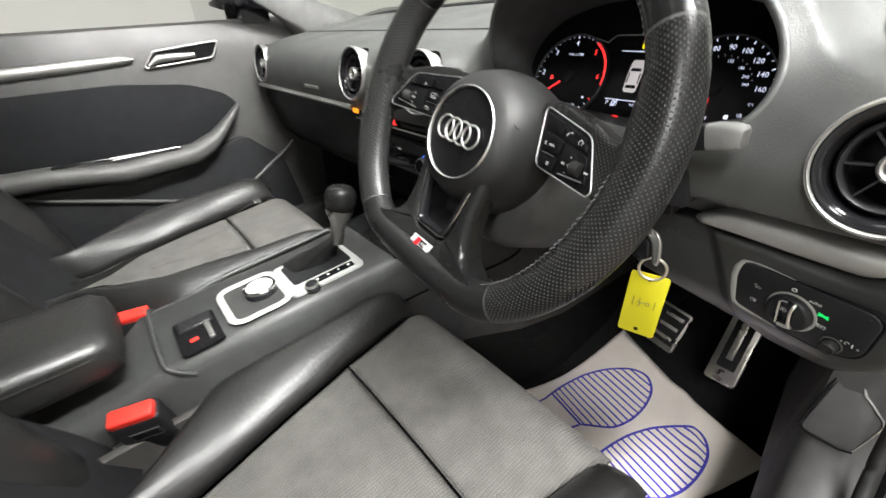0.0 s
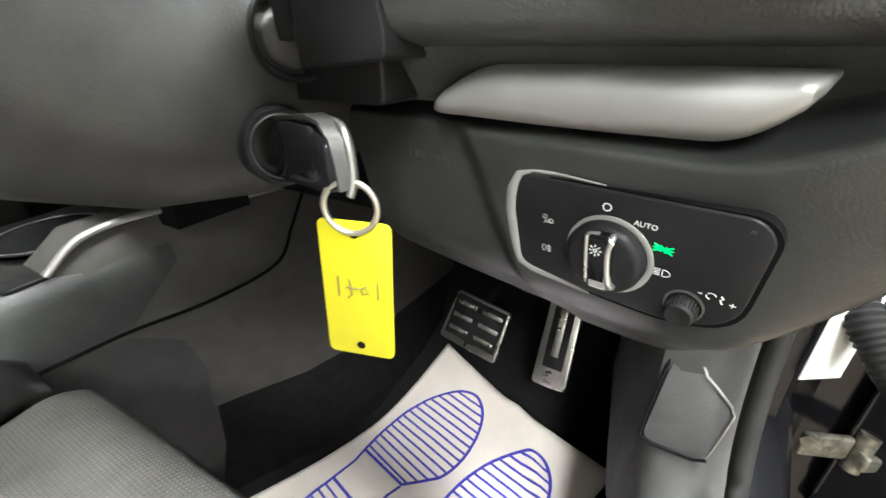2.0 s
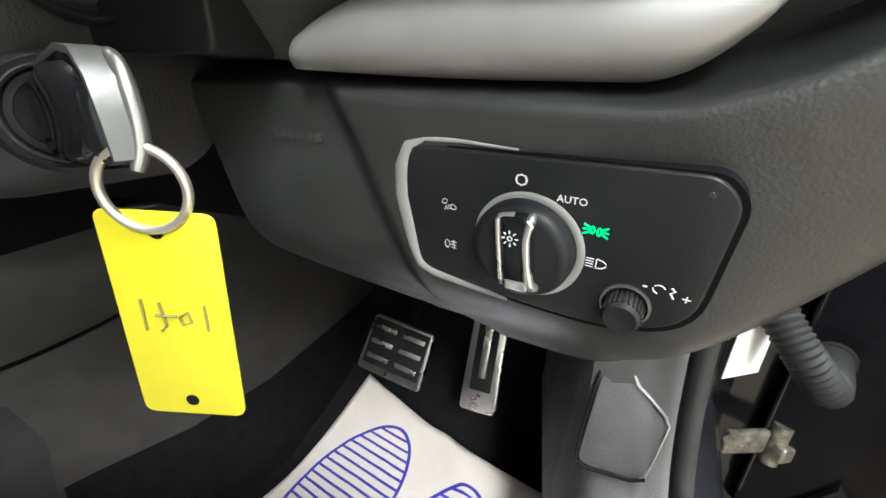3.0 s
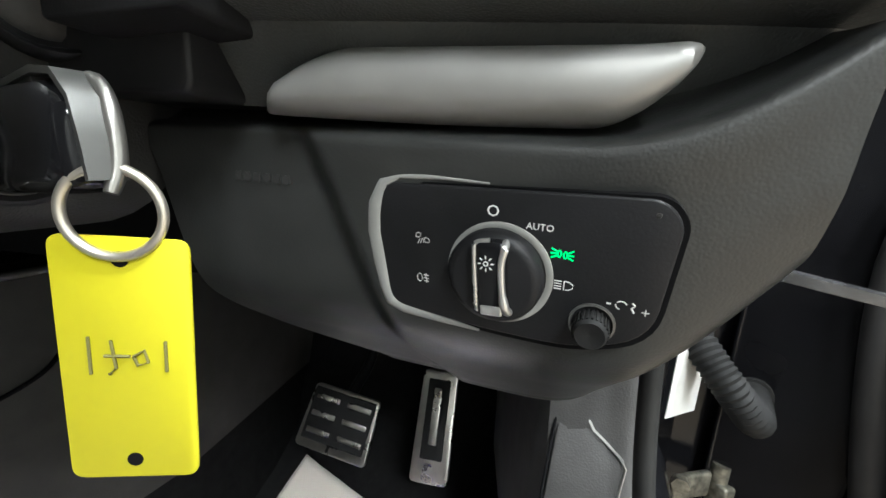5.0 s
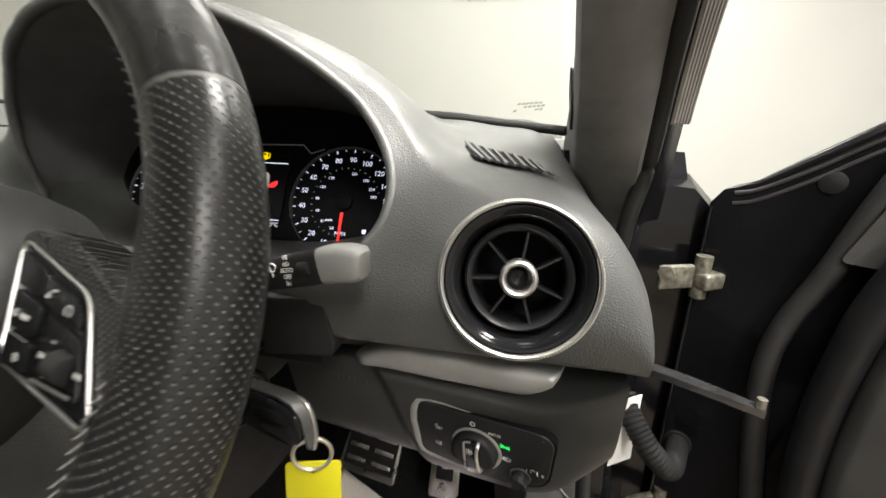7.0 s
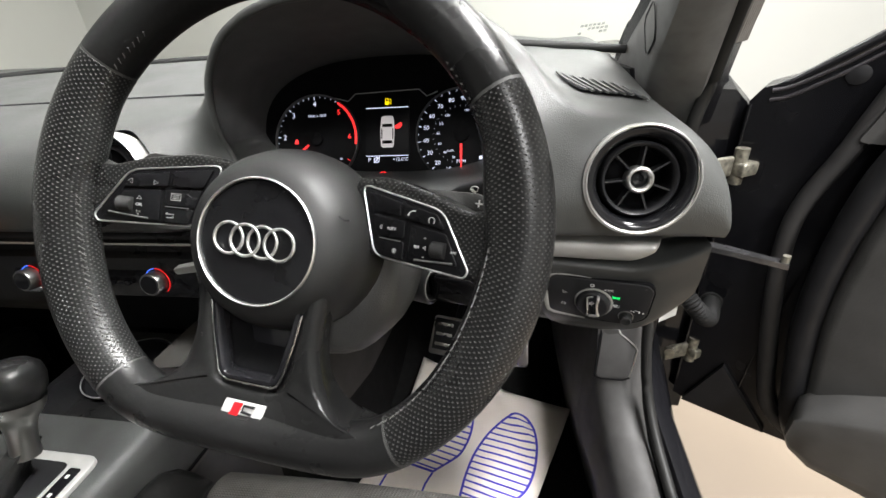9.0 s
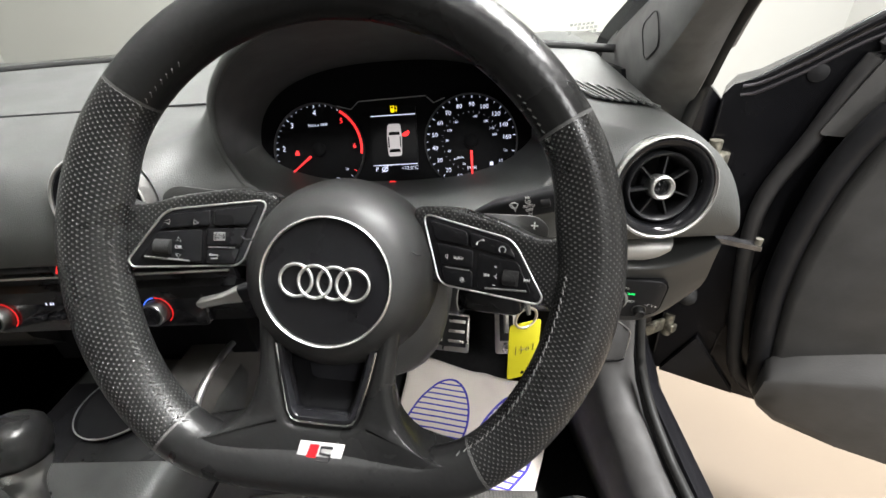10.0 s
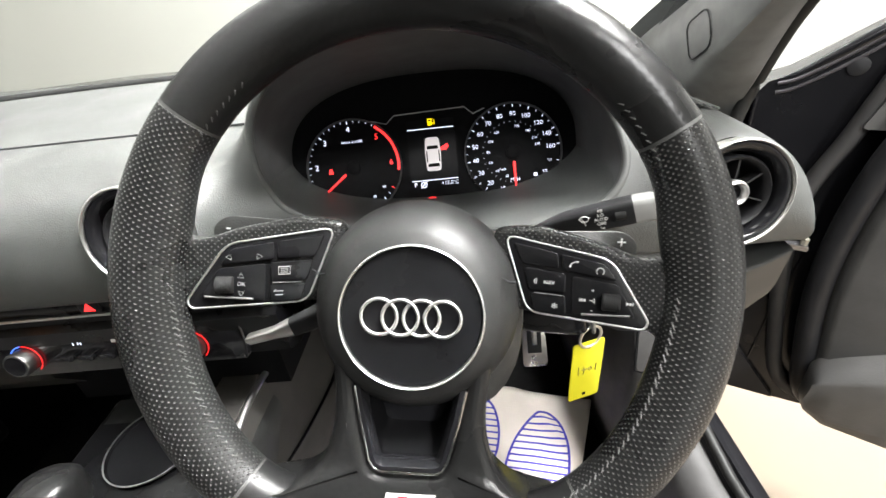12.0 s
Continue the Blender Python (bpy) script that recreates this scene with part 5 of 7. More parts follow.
for k in range(5):
    part("toggle", rbox(0.016, 0.007, 0.008, CM @ pose(-0.05 + 0.025 * k, -0.002, 0.004), 0.0015), GLOSS, climate, "small black toggle")
part("panel_edge", tube([CM @ V(x, y, 0.0015) for x, y in ((0.125, 0.031), (0.148, 0.031), (0.154, 0.026), (0.157, -0.004))], 0.0012, 6), HARD, climate)
part("temperature_readout", lettering("HI", 0.012, CM @ pose(-0.033, 0.0165, 0.0014)), LEDWHITE, climate, smooth=0)
part("seat_heat_mark", rbox(0.010, 0.007, 0.0005, CM @ pose(0.012, 0.0165, 0.0014), 0), WHITEMARK, climate, smooth=0)
hz = part("hazard_button", rbox(0.022, 0.016, 0.006, pose(0.011, 0.158, 0.7255, 90, 0, 0), 0.001), BLACK, dashboard)
part("hazard_triangle", slab([(-0.0065, -0.004), (0.0065, -0.004), (0.0, 0.006)], 0.0006, pose(0.011, 0.1546, 0.7255, 90, 0, 0)), LEDRED, hz, smooth=0)
part("airbag_light", rbox(0.018, 0.004, 0.009, pose(-0.108, 0.142, 0.735), 0.001), LEDORANGE, dashboard, "lit orange warning lamp")

# ---- cabin floor, bulkhead, side walls ----
floor = part("floor", rbox(1.5, 2.05, 0.04, pose(0, -0.50, 0.028), 0.0), CARPET, smooth=0)
tagged(floor, "black carpeted car floor", "car floor", kind="structure")
rings = [[V(x, y, z) for y, z in ((0.42, 0.046), (0.62, 0.080), (0.71, 0.115), (0.80, 0.32), (0.80, 0.60), (0.80, 0.85), (0.86, 0.85), (0.86, 0.01), (0.42, 0.01))] for x in (-0.74, 0.12, 0.74)]
tagged(part("bulkhead", loft(rings), CARPET), "black carpeted bulkhead behind the pedals", "bulkhead", kind="structure")
rings, low = [], []
for y, xb, xt, z1 in ((-0.45, 0.10, 0.10, 0.40), (0.05, 0.085, 0.103, 0.47), (0.14, 0.09, 0.113, 0.544), (0.24, 0.137, 0.118, 0.549), (0.33, 0.187, 0.128, 0.535), (0.45, 0.22, 0.14, 0.533), (0.80, 0.24, 0.15, 0.533)):
    xm = xb * 0.5 + xt * 0.5
    low.append([V(xb - 0.003, y, 0.236), V(xb - 0.001, y, 0.15), V(xb + 0.012, y, 0.045), V(xt - 0.05, y, 0.045), V(xt - 0.05, y, 0.236)])
    rings.append([V(xb, y, 0.23), V(xb - 0.004, y, 0.30), V(xm + 0.018, y, 0.415), V(xm + 0.014, y, 0.420), V(xm + 0.014, y, 0.424), V(xt, y, z1 - 0.03), V(xt - 0.008, y, z1), V(xt - 0.06, y, z1), V(xt - 0.06, y, 0.23)])
tagged(part("tunnel_carpet", loft(low), CARPET), "black carpet on the side of the tunnel", "carpet", kind="structure")
tagged(part("tunnel_trim", loft(rings), SIDE), "dark grey plastic side of the centre tunnel", "trim", kind="structure")
tagged(part("tunnel_joint", tube(curve([V(0.1125, 0.05, 0.417), V(0.1195, 0.14, 0.417), V(0.1455, 0.24, 0.418), V(0.1670, 0.33, 0.436), V(0.1525, 0.38, 0.475), V(0.1415, 0.42, 0.515)], 8), 0.0024, 8), DEEP), "dark joint between the tunnel side panels", "trim", kind="structure")
tagged(part("tunnel_strip", tube(curve([V(0.112, 0.10, 0.516), V(0.115, 0.14, 0.545), V(0.118, 0.21, 0.550), V(0.129, 0.32, 0.537), V(0.139, 0.42, 0.534)], 6), 0.0045, 8), SATIN), "thin silver strip along the tunnel side", "trim", kind="structure")
rings = []
for y, x, z1 in ((-0.45, -0.10, 0.40), (0.05, -0.105, 0.43), (0.16, -0.115, 0.50), (0.6, -0.16, 0.50)):
    rings.append([V(x - 0.03, y, 0.045), V(x - 0.012, y, 0.30), V(x, y, z1 - 0.03), V(x + 0.008, y, z1), V(x + 0.05, y, z1), V(x + 0.05, y, 0.045)])
tagged(part("tunnel_trim", loft(rings), HARD), "dark grey plastic side of the centre tunnel", "trim", kind="structure")
tagged(part("passenger_kick_panel", rbox(0.05, 0.56, 0.83, pose(-0.765, 0.59, 0.455), 0.0), CARPET, smooth=0), "dark trim closing the passenger footwell", "trim", kind="structure")
# kick panel and sill on the driver's side
rings = []
for y, xi, zt, xo in ((-1.1, 0.70, 0.335, 0.755), (-0.10, 0.70, 0.335, 0.755), (0.15, 0.70, 0.340, 0.755), (0.24, 0.695, 0.355, 0.755), (0.29, 0.690, 0.385, 0.755), (0.312, 0.688, 0.42, 0.754), (0.327, 0.686, 0.48, 0.752), (0.338, 0.684, 0.56, 0.748), (0.345, 0.682, 0.64, 0.742), (0.55, 0.66, 0.66, 0.74), (0.82, 0.66, 0.66, 0.74)):
    rings.append([V(xi + 0.028, y, 0.045), V(xi - 0.018, y, 0.27), V(xi - 0.004, y, zt - 0.03), V(xi + 0.010, y, zt - 0.006), V(xi + 0.03, y, zt), V(xo - 0.012, y, zt - 0.002), V(xo, y, zt - 0.02), V(xo, y, 0.045)])
tagged(part("kick_panel", loft(rings), KICK), "dark grey plastic kick panel and sill trim", "trim", kind="structure")
cover = thing("access_cover", (0.713, 0.32, 0.44), "dark grey access cover in the kick panel", "cover")
AM = frame_of((0.713, 0.3205, 0.440), (0.98, 0.0, -0.12), (-0.10, -0.93, 0.36))
outl = rounded([(-0.028, -0.046), (0.022, -0.038), (0.027, 0.016), (0.006, 0.030), (-0.006, 0.042), (-0.028, 0.040)], 0.011)
part("cover_plate", slab(outl, 0.022, AM @ pose(0, 0, 0.0075), 0.0015), KICK, cover)
part("cover_gap", tube([AM @ V(x, y, 0.0068) for x, y in ((-0.030, 0.036), (-0.0305, -0.020), (-0.029, -0.044), (-0.018, -0.0465), (0.014, -0.0415), (0.0235, -0.036))], 0.0013, 6), DEEP, cover, "dark joint round the cover")
# highlight along the right and upper edge, modelled as a satin metal tube
part("cover_highlight", tube([AM @ V(x, y, 0.0075) for x, y in ((-0.012, 0.046), (-0.006, 0.043), (0.000, 0.034), (0.010, 0.028), (0.024, 0.018), (0.0275, 0.012), (0.0255, -0.012), (0.0225, -0.034))], [0.0006, 0.0014, 0.0014, 0.0012, 0.0012, 0.0012, 0.0009, 0.0006], 6), SATIN, cover, "highlight on the cover edge, made as a pale metal line")
rings = []
for y in (-1.1, 0.0, 0.3, 0.42):
    zz = 0.0 if y < 0.25 else 0.10 * (y - 0.25) / 0.17
    rings.append([V(0.765, y, 0.02), V(0.765, y, 0.31 + zz), V(0.775, y, 0.325 + zz), V(0.80, y, 0.318 + zz), V(0.815, y, 0.29 + zz), V(0.82, y, 0.18), V(0.80, y, 0.02)])
tagged(part("door_sill", loft(rings), PAINT), "gloss black painted door sill", "sill", kind="structure")
part_seal = part("door_seal", tube(curve([V(0.760, -1.0, 0.338), V(0.760, 0.0, 0.338), V(0.758, 0.18, 0.350), V(0.752, 0.262, 0.398), V(0.745, 0.295, 0.48), V(0.742, 0.312, 0.60), V(0.746, 0.324, 0.72), V(0.752, 0.318, 0.80), V(0.758, 0.306, 0.855), V(0.744, 0.238, 0.943), V(0.710, 0.08, 1.05), V(0.648, -0.19, 1.24)], 8), 0.008, 8), SEAL)
tagged(part_seal, "black rubber door seal round the opening", "seal", kind="structure")

# ---- body round the driver's door opening ----
rings = []
for z, x0, y0 in ((0.12, 0.79, 0.42), (0.33, 0.785, 0.42), (0.6, 0.775, 0.42), (0.80, 0.765, 0.43), (0.86, 0.755, 0.45)):
    rings.append([V(x0 - 0.06, y0 - 0.04, z), V(x0 + 0.01, y0 - 0.03, z), V(x0 + 0.035, y0 + 0.03, z), V(x0 + 0.05, y0 + 0.07, z), V(x0 + 0.115, y0 + 0.09, z), V(x0 + 0.12, y0 + 0.4, z), V(x0 - 0.06, y0 + 0.4, z)])
tagged(part("front_pillar", loft(rings), JAMB), "black painted hinge pillar", "pillar", kind="structure")
rings = []
for y, x1, zt in ((0.496, 0.925, 0.815), (0.55, 0.935, 0.83), (0.8, 0.95, 0.84), (1.5, 0.93, 0.78)):
    rings.append([V(0.78, y, 0.14), V(x1 - 0.005, y, 0.14), V(x1, y, 0.5), V(x1 - 0.01, y, zt - 0.04), V(x1 - 0.05, y, zt), V(0.74, y, zt + 0.01)])
tagged(part("front_wing", loft(rings), JAMB), "black front wing beside the door opening", "wing", kind="structure")
PI_ = [V(0.712, 0.60, 0.82), V(0.705, 0.52, 0.868), V(0.688, 0.33, 0.935), V(0.655, 0.08, 1.03), V(0.60, -0.22, 1.19), V(0.575, -0.34, 1.275)]
PC_ = [V(0.712, 0.42, 0.79), V(0.699, 0.345, 0.850), V(0.670, 0.18, 0.950), V(0.637, 0.011, 1.05), V(0.585, -0.26, 1.21), V(0.56, -0.37, 1.28)]
PO_ = [V(0.762, 0.345, 0.79), V(0.752, 0.300, 0.855), V(0.738, 0.230, 0.945), V(0.702, 0.07, 1.05), V(0.640, -0.19, 1.24), V(0.61, -0.31, 1.30)]
pill = []
for i_, c_, o_ in zip(curve(PI_, 5), curve(PC_, 5), curve(PO_, 5)):
    w = o_ - c_
    pill.append([i_, i_.lerp(c_, 0.5) + V(0.001, 0, 0), c_.lerp(i_, 0.06), c_ + w * 0.05 + V(0, -0.002, -0.001), c_ + w * 0.5 + V(-0.003, -0.010, -0.004), o_ + V(-0.004, -0.004, 0.0), o_, o_ + V(0.0, 0.03, 0.015), i_ + V(0.012, 0.01, 0.02)])
for side in (1, -1):
    rr = [[V(p.x * side, p.y, p.z) for p in r] for r in pill]
    tagged(part("screen_pillar", loft(rr), PILLAR), "dark grey windscreen pillar trim", "pillar", kind="structure")
PE_ = [V(0.802, 0.39, 0.79), V(0.792, 0.345, 0.858), V(0.776, 0.275, 0.945), V(0.742, 0.13, 1.05), V(0.675, -0.14, 1.24), V(0.64, -0.28, 1.30)]
outer = []
for i_, o_, e_ in zip(curve(PI_, 5), curve(PO_, 5), curve(PE_, 5)):
    outer.append([o_ + V(0.001, 0.004, 0.0), o_.lerp(e_, 0.3) + V(0.0, -0.002, -0.002), o_.lerp(e_, 0.55), e_, e_ + V(0.012, 0.05, 0.02), i_ + V(0.012, 0.05, 0.03)])
tagged(part("pillar_outer", loft(outer), PAINT), "gloss black outer skin of the windscreen pillar", "pillar", kind="structure")
STRIPRUBBER = material("grey_ribbed_rubber", (0.20, 0.19, 0.18), 0.5)
strip = thing("ribbed_seal", (0.78, 0.3, 0.9), "grey ribbed rubber seal along the windscreen pillar", "seal", kind="structure")
for f in (0.62, 0.72, 0.82, 0.92, 1.02, 1.12):
    part("rib", tube([o_.lerp(e_, f) + V(-0.0005, -0.001, -0.001) for o_, e_ in zip(curve(PO_, 5)[7:], curve(PE_, 5)[7:])], 0.0026, 6), STRIPRUBBER, strip)
tweeter = thing("pillar_speaker", (0.69, 0.31, 0.90), "round-cornered speaker grille in the screen pillar", "speaker")
ci, cc = curve(PI_, 5), curve(PC_, 5)
pa, pb = cc[7].lerp(ci[7], 0.40), cc[9].lerp(ci[9], 0.40)
across = (ci[8] - cc[8]).normalized()
nrm = across.cross(pb - pa)
nrm = nrm if nrm.x < 0 else -nrm
PM = frame_of(pa.lerp(pb, 0.5), pb - pa, nrm)
part("grille", slab(rounded([(-0.028, -0.020), (0.024, -0.021), (0.028, 0.018), (-0.024, 0.022)], 0.014), 0.006, PM @ pose(0, 0, 0.001), 0.002), PILLAR, tweeter)
part("grille_edge", tube([PM @ V(x, y, 0.001) for x, y in rounded([(-0.028, -0.020), (0.024, -0.021), (0.028, 0.018), (-0.024, 0.022)], 0.014)], 0.0008, 6, True), BLACK, tweeter)

# windscreen, roof, rear
scr = []
for i in range(13):
    x = -0.70 + 1.4 * i / 12
    b = 0.60 - 0.10 * (x / 0.7) ** 2
    t = -0.30
    zb = 0.908 - 0.036 * (x / 0.7) ** 2
    scr.append([V(x * (1 - 0.17 * k / 8), b + (t - b) * k / 8, zb + (1.27 - zb) * (k / 8)) for k in range(9)])
GLASS = bpy.data.materials.new("tinted_glass")
GLASS.use_nodes = True
gb = GLASS.node_tree.nodes["Principled BSDF"]
gb.inputs["Base Color"].default_value, gb.inputs["Roughness"].default_value, gb.inputs["Transmission Weight"].default_value, gb.inputs["IOR"].default_value = (0.93, 0.97, 0.92, 1), 0.0, 1.0, 1.02
ws = tagged(part("windscreen", loft(scr, closed=False), GLASS), "clear windscreen with a faint green tint", "windscreen", kind="structure")
ws.visible_shadow = False
rings = []
for i in range(13):
    x = -0.66 + 1.32 * i / 12
    cr = 0.05 * (1 - (x / 0.66) ** 2)
    rings.append([V(x, -0.30, 1.26 + cr * 0.3), V(x, -0.7, 1.335 + cr), V(x, -1.5, 1.32 + cr), V(x, -1.5, 1.35 + cr), V(x, -0.7, 1.37 + cr), V(x, -0.30, 1.29 + cr * 0.3)])
HEADLINER = material("headliner_cloth", (0.30, 0.29, 0.27), 0.9, bump=0.3, bump_scale=700)
tagged(part("roof", loft(rings), HEADLINER), "grey cloth headliner under the car roof", "roof", kind="structure")
rings = []
for i in range(13):
    x = -0.68 + 1.36 * i / 12
    cr = 0.05 * (1 - (x / 0.68) ** 2)
    rings.append([V(x, -0.29, 1.300 + cr * 0.3), V(x, -0.7, 1.380 + cr), V(x, -1.52, 1.360 + cr), V(x, -1.52, 1.372 + cr), V(x, -0.7, 1.392 + cr), V(x, -0.29, 1.312 + cr * 0.3)])
tagged(part("roof_skin", loft(rings), PAINT), "gloss black outer roof skin", "roof", kind="structure")
tagged(part("rear_wall", rbox(1.4, 0.06, 0.86, pose(0, -1.5, 0.47), 0.01), CARPET), "dark rear of the cabin", "panel", kind="structure")

# rubber sheet behind the dash and scuttle
tagged(part("scuttle", loft([[V(x, 0.61 - 0.11 * (x / 0.72) ** 2, 0.885 - 0.03 * (x / 0.72) ** 2), V(x, 0.80, 0.87), V(x, 1.5, 0.80), V(x, 1.5, 0.70), V(x, 0.6, 0.70)] for x in (-0.76, -0.5, -0.25, 0, 0.25, 0.5, 0.76)]), PAINT), "gloss black scuttle and bonnet ahead of the windscreen", "bonnet", kind="structure")

# ---- pedals ----
STEEL = material("brushed_steel", (0.6, 0.58, 0.54), 0.3, 1.0, vary=0.08, scale=80)


def pedal(label, M, w, h, bars):
    p = thing("pedal", M.translation, label, "pedal", "foot pedals")
    part("plate", slab(rounded([(-w / 2, -h / 2), (w / 2, -h / 2), (w * 0.46, h / 2), (-w * 0.46, h / 2)], 0.008), 0.006, M, 0.0015), STEEL, p, "brushed steel plate")
    for bx, by, bw, bh in bars:
        part("rubber_pad", rbox(bw, bh, 0.004, M @ pose(bx, by, 0.001), 0.0012), RUBBER, p, "black rubber pad")
    part("arm", tube([M @ V(0, h * 0.3, -0.006), M @ V(0.0, h * 0.9, -0.05), M @ V(0.0, h * 1.6, -0.06)], 0.009, 8), BLACK, p)
    return p


brake = pedal("brushed steel brake pedal with black rubber pads", frame_of((0.412, 0.518, 0.286), (1, 0.0, -0.16), (-0.05, -0.86, 0.5)), 0.116, 0.092, [(0.0, 0.004, 0.100, 0.074)])
BK = frame_of((0.412, 0.518, 0.286), (1, 0.0, -0.16), (-0.05, -0.86, 0.5))
for bx in (-0.0255, 0.0255):
    for by in (-0.020, 0.004, 0.028):
        part("steel_bar", rbox(0.039, 0.0075, 0.003, BK @ pose(bx, by, 0.0024), 0.001), STEEL, brake, "bare steel bar")
acc = pedal("long brushed steel accelerator pedal with rubber strip", frame_of((0.556, 0.5255, 0.3015), (1, 0.05, -0.03), (-0.05, -0.90, 0.42)), 0.056, 0.155, [(0.0, 0.010, 0.032, 0.110)])
part("slot_strip", rbox(0.012, 0.078, 0.004, frame_of((0.556, 0.5255, 0.3015), (1, 0.05, -0.03), (-0.05, -0.90, 0.42)) @ pose(0, 0.014, 0.0025), 0.001), STEEL, acc)

# ---- paper mat with shoe prints ----
paper = thing("paper_floor_mat", (0.45, 0.35, 0.08), "white paper floor mat printed with blue shoe soles", "paper mat")


def paper_z(x, y):
    """Flat under the heels, rising with the footwell towards the pedals, lightly creased."""
    s = 0.481 * x + 0.877 * y - 0.498
    crease = 0.006 * math.exp(-((x * 0.83 + y * 0.55 - 0.705) / 0.012) ** 2)
    return 0.068 + 0.006 * math.log(1 + math.exp(s / 0.02)) + 0.004 * noise.noise((x * 9, y * 7, 0.3)) + 0.0015 * noise.noise((x * 30, y * 26, 2.1)) + crease


corners = (V(0.305, 0.618, 0), V(0.680, 0.460, 0), V(0.46, -0.02, 0), V(0.15, 0.14, 0))
rings = []
for i in range(41):
    u = i / 40
    row = []
    for j in range(41):
        v = j / 40
        p = corners[0].lerp(corners[1], u).lerp(corners[3].lerp(corners[2], u), v)
        p += V(0.028, -0.010, 0) * (1 - u) ** 3 * math.sin(math.pi * v) + V(-0.005, -0.012, 0) * (1 - v) ** 3 * math.sin(math.pi * u)
        row.append(V(p.x, p.y, paper_z(p.x, p.y) + 0.004))
    rings.append(row)
sheet = part("sheet", loft(rings, closed=False), PAPER, paper)
sol = sheet.modifiers.new("thickness", "SOLIDIFY")
sol.thickness = 0.0006


def ribbon(bm, pts, w):
    rows = []
    for i, p in enumerate(pts):
        a, b = pts[max(0, i - 1)], pts[min(len(pts) - 1, i + 1)]
        t = (b - a)
        t.z = 0
        t.normalize()
        s = V(-t.y, t.x, 0) * w / 2
        rows.append([V(q.x, q.y, paper_z(q.x, q.y) + 0.0064) for q in (p - s, p + s)])
    loft(rows, closed=False, bm=bm)


def shoe_print(cx, cy, deg, wide=1.0):
    """Outlined sole and heel with bars across, the toe turned outwards."""
    M = pose(cx, cy, 0, 0, 0, deg)
    sole = [(-0.049, -0.060), (-0.054, -0.012), (-0.050, 0.036), (-0.031, 0.084), (0.006, 0.129), (0.042, 0.141), (0.075, 0.121), (0.095, 0.080), (0.100, 0.036), (0.092, -0.002), (0.074, -0.027), (0.050, -0.057)]
    heel = [(-0.045, -0.129), (-0.045, -0.170), (-0.040, -0.214), (-0.020, -0.242), (0.006, -0.250), (0.032, -0.238), (0.048, -0.200), (0.050, -0.165), (0.047, -0.129)]
    bm = bmesh.new()
    for shape in (sole, heel):
        line = [V(p.x * wide, p.y, 0) for p in curve([V(x, y, 0) for x, y in shape], 7)]
        line.append(line[0])
        ribbon(bm, [M @ p for p in line], 0.0052)
        y = min(p.y for p in line) + 0.010
        while y < max(p.y for p in line) - 0.005:
            cross = [p.x + (q.x - p.x) * (y - p.y) / (q.y - p.y) for p, q in zip(line, line[1:]) if (p.y - y) * (q.y - y) < 0]
            if len(cross) >= 2:
                ribbon(bm, [M @ V(min(cross) + (max(cross) - min(cross)) * k / 6, y, 0) for k in range(7)], 0.0038)
            y += 0.0137
    for x0, x1 in ((-0.049, -0.045), (0.050, 0.047)):
        ribbon(bm, [M @ V(x * wide, y, 0) for x, y in ((x0, -0.060), (x0 * 0.9, -0.085), (x1, -0.129))], 0.0046)
    part("shoe_print", bm, INK, paper, "blue printed shoe sole", smooth=0)


shoe_print(0.345, 0.390, -15)
shoe_print(0.500, 0.3195, -15, 0.88)

# ---- centre console ----
console = thing("centre_console", (0, -0.2, 0.3), "dark grey centre console with silver-edged controls", "console")
rings = []
for y, hw, z in ((-0.62, 0.085, 0.44), (-0.36, 0.088, 0.47), (-0.33, 0.096, 0.488), (-0.10, 0.098, 0.50), (0.04, 0.108, 0.508), (0.10, 0.115, 0.512), (0.16, 0.12, 0.515), (0.22, 0.122, 0.52)):
    rings.append([V(-hw + 0.004, y, 0.046), V(-hw, y, z - 0.03), V(-hw + 0.006, y, z - 0.008), V(-hw + 0.018, y, z), V(hw - 0.018, y, z), V(hw - 0.006, y, z - 0.008), V(hw, y, z - 0.03), V(hw - 0.004, y, 0.046)])
CONSOLE = material("console_plastic", (0.030, 0.031, 0.030), 0.5, bump=0.2, bump_scale=700, cells=True)
part("body", loft(rings), CONSOLE, console)


def top(x, y, lift=0.0):
    return V(x, y, 0.504 + 0.05 * (y + 0.1) + lift)


def console_frame(x, y, lift=0.0):
    return frame_of(top(x + 0.028, y, lift), (1, 0, 0), (0, -0.05, 1))


plate = part("selector_plate", slab(rounded([(-0.062, -0.075), (0.048, -0.075), (0.048, 0.062), (-0.062, 0.062)], 0.014), 0.006, console_frame(0, -0.045, 0.003), 0.0015), SILVER, console, "satin silver selector surround")
part("selector_slot", slab(rounded([(-0.05, -0.062), (0.02, -0.062), (0.02, 0.05), (-0.05, 0.05)], 0.008), 0.003, console_frame(0, -0.045, 0.0045)), BLACK, console)
part("position_strip", slab(rounded([(0.027, -0.04), (0.041, -0.04), (0.041, 0.045), (0.027, 0.045)], 0.002), 0.002, console_frame(0, -0.045, 0.0045)), GLOSS, console)
for k in range(4):
    part("position_mark", rbox(0.004, 0.004, 0.0004, console_frame(0.034, -0.07 + 0.02 * k, 0.005), 0), WHITEMARK, console, smooth=0)
part("controller_surround", tube([console_frame(0, -0.165, 0.003) @ V(x, y, 0) for x, y in rounded([(-0.062, -0.05), (0.048, -0.05), (0.048, 0.042), (-0.062, 0.042)], 0.022)], 0.0058, 10, True, flat=0.5, up=(0, -0.05, 1)), SILVER, console, "silver edge round the controller")
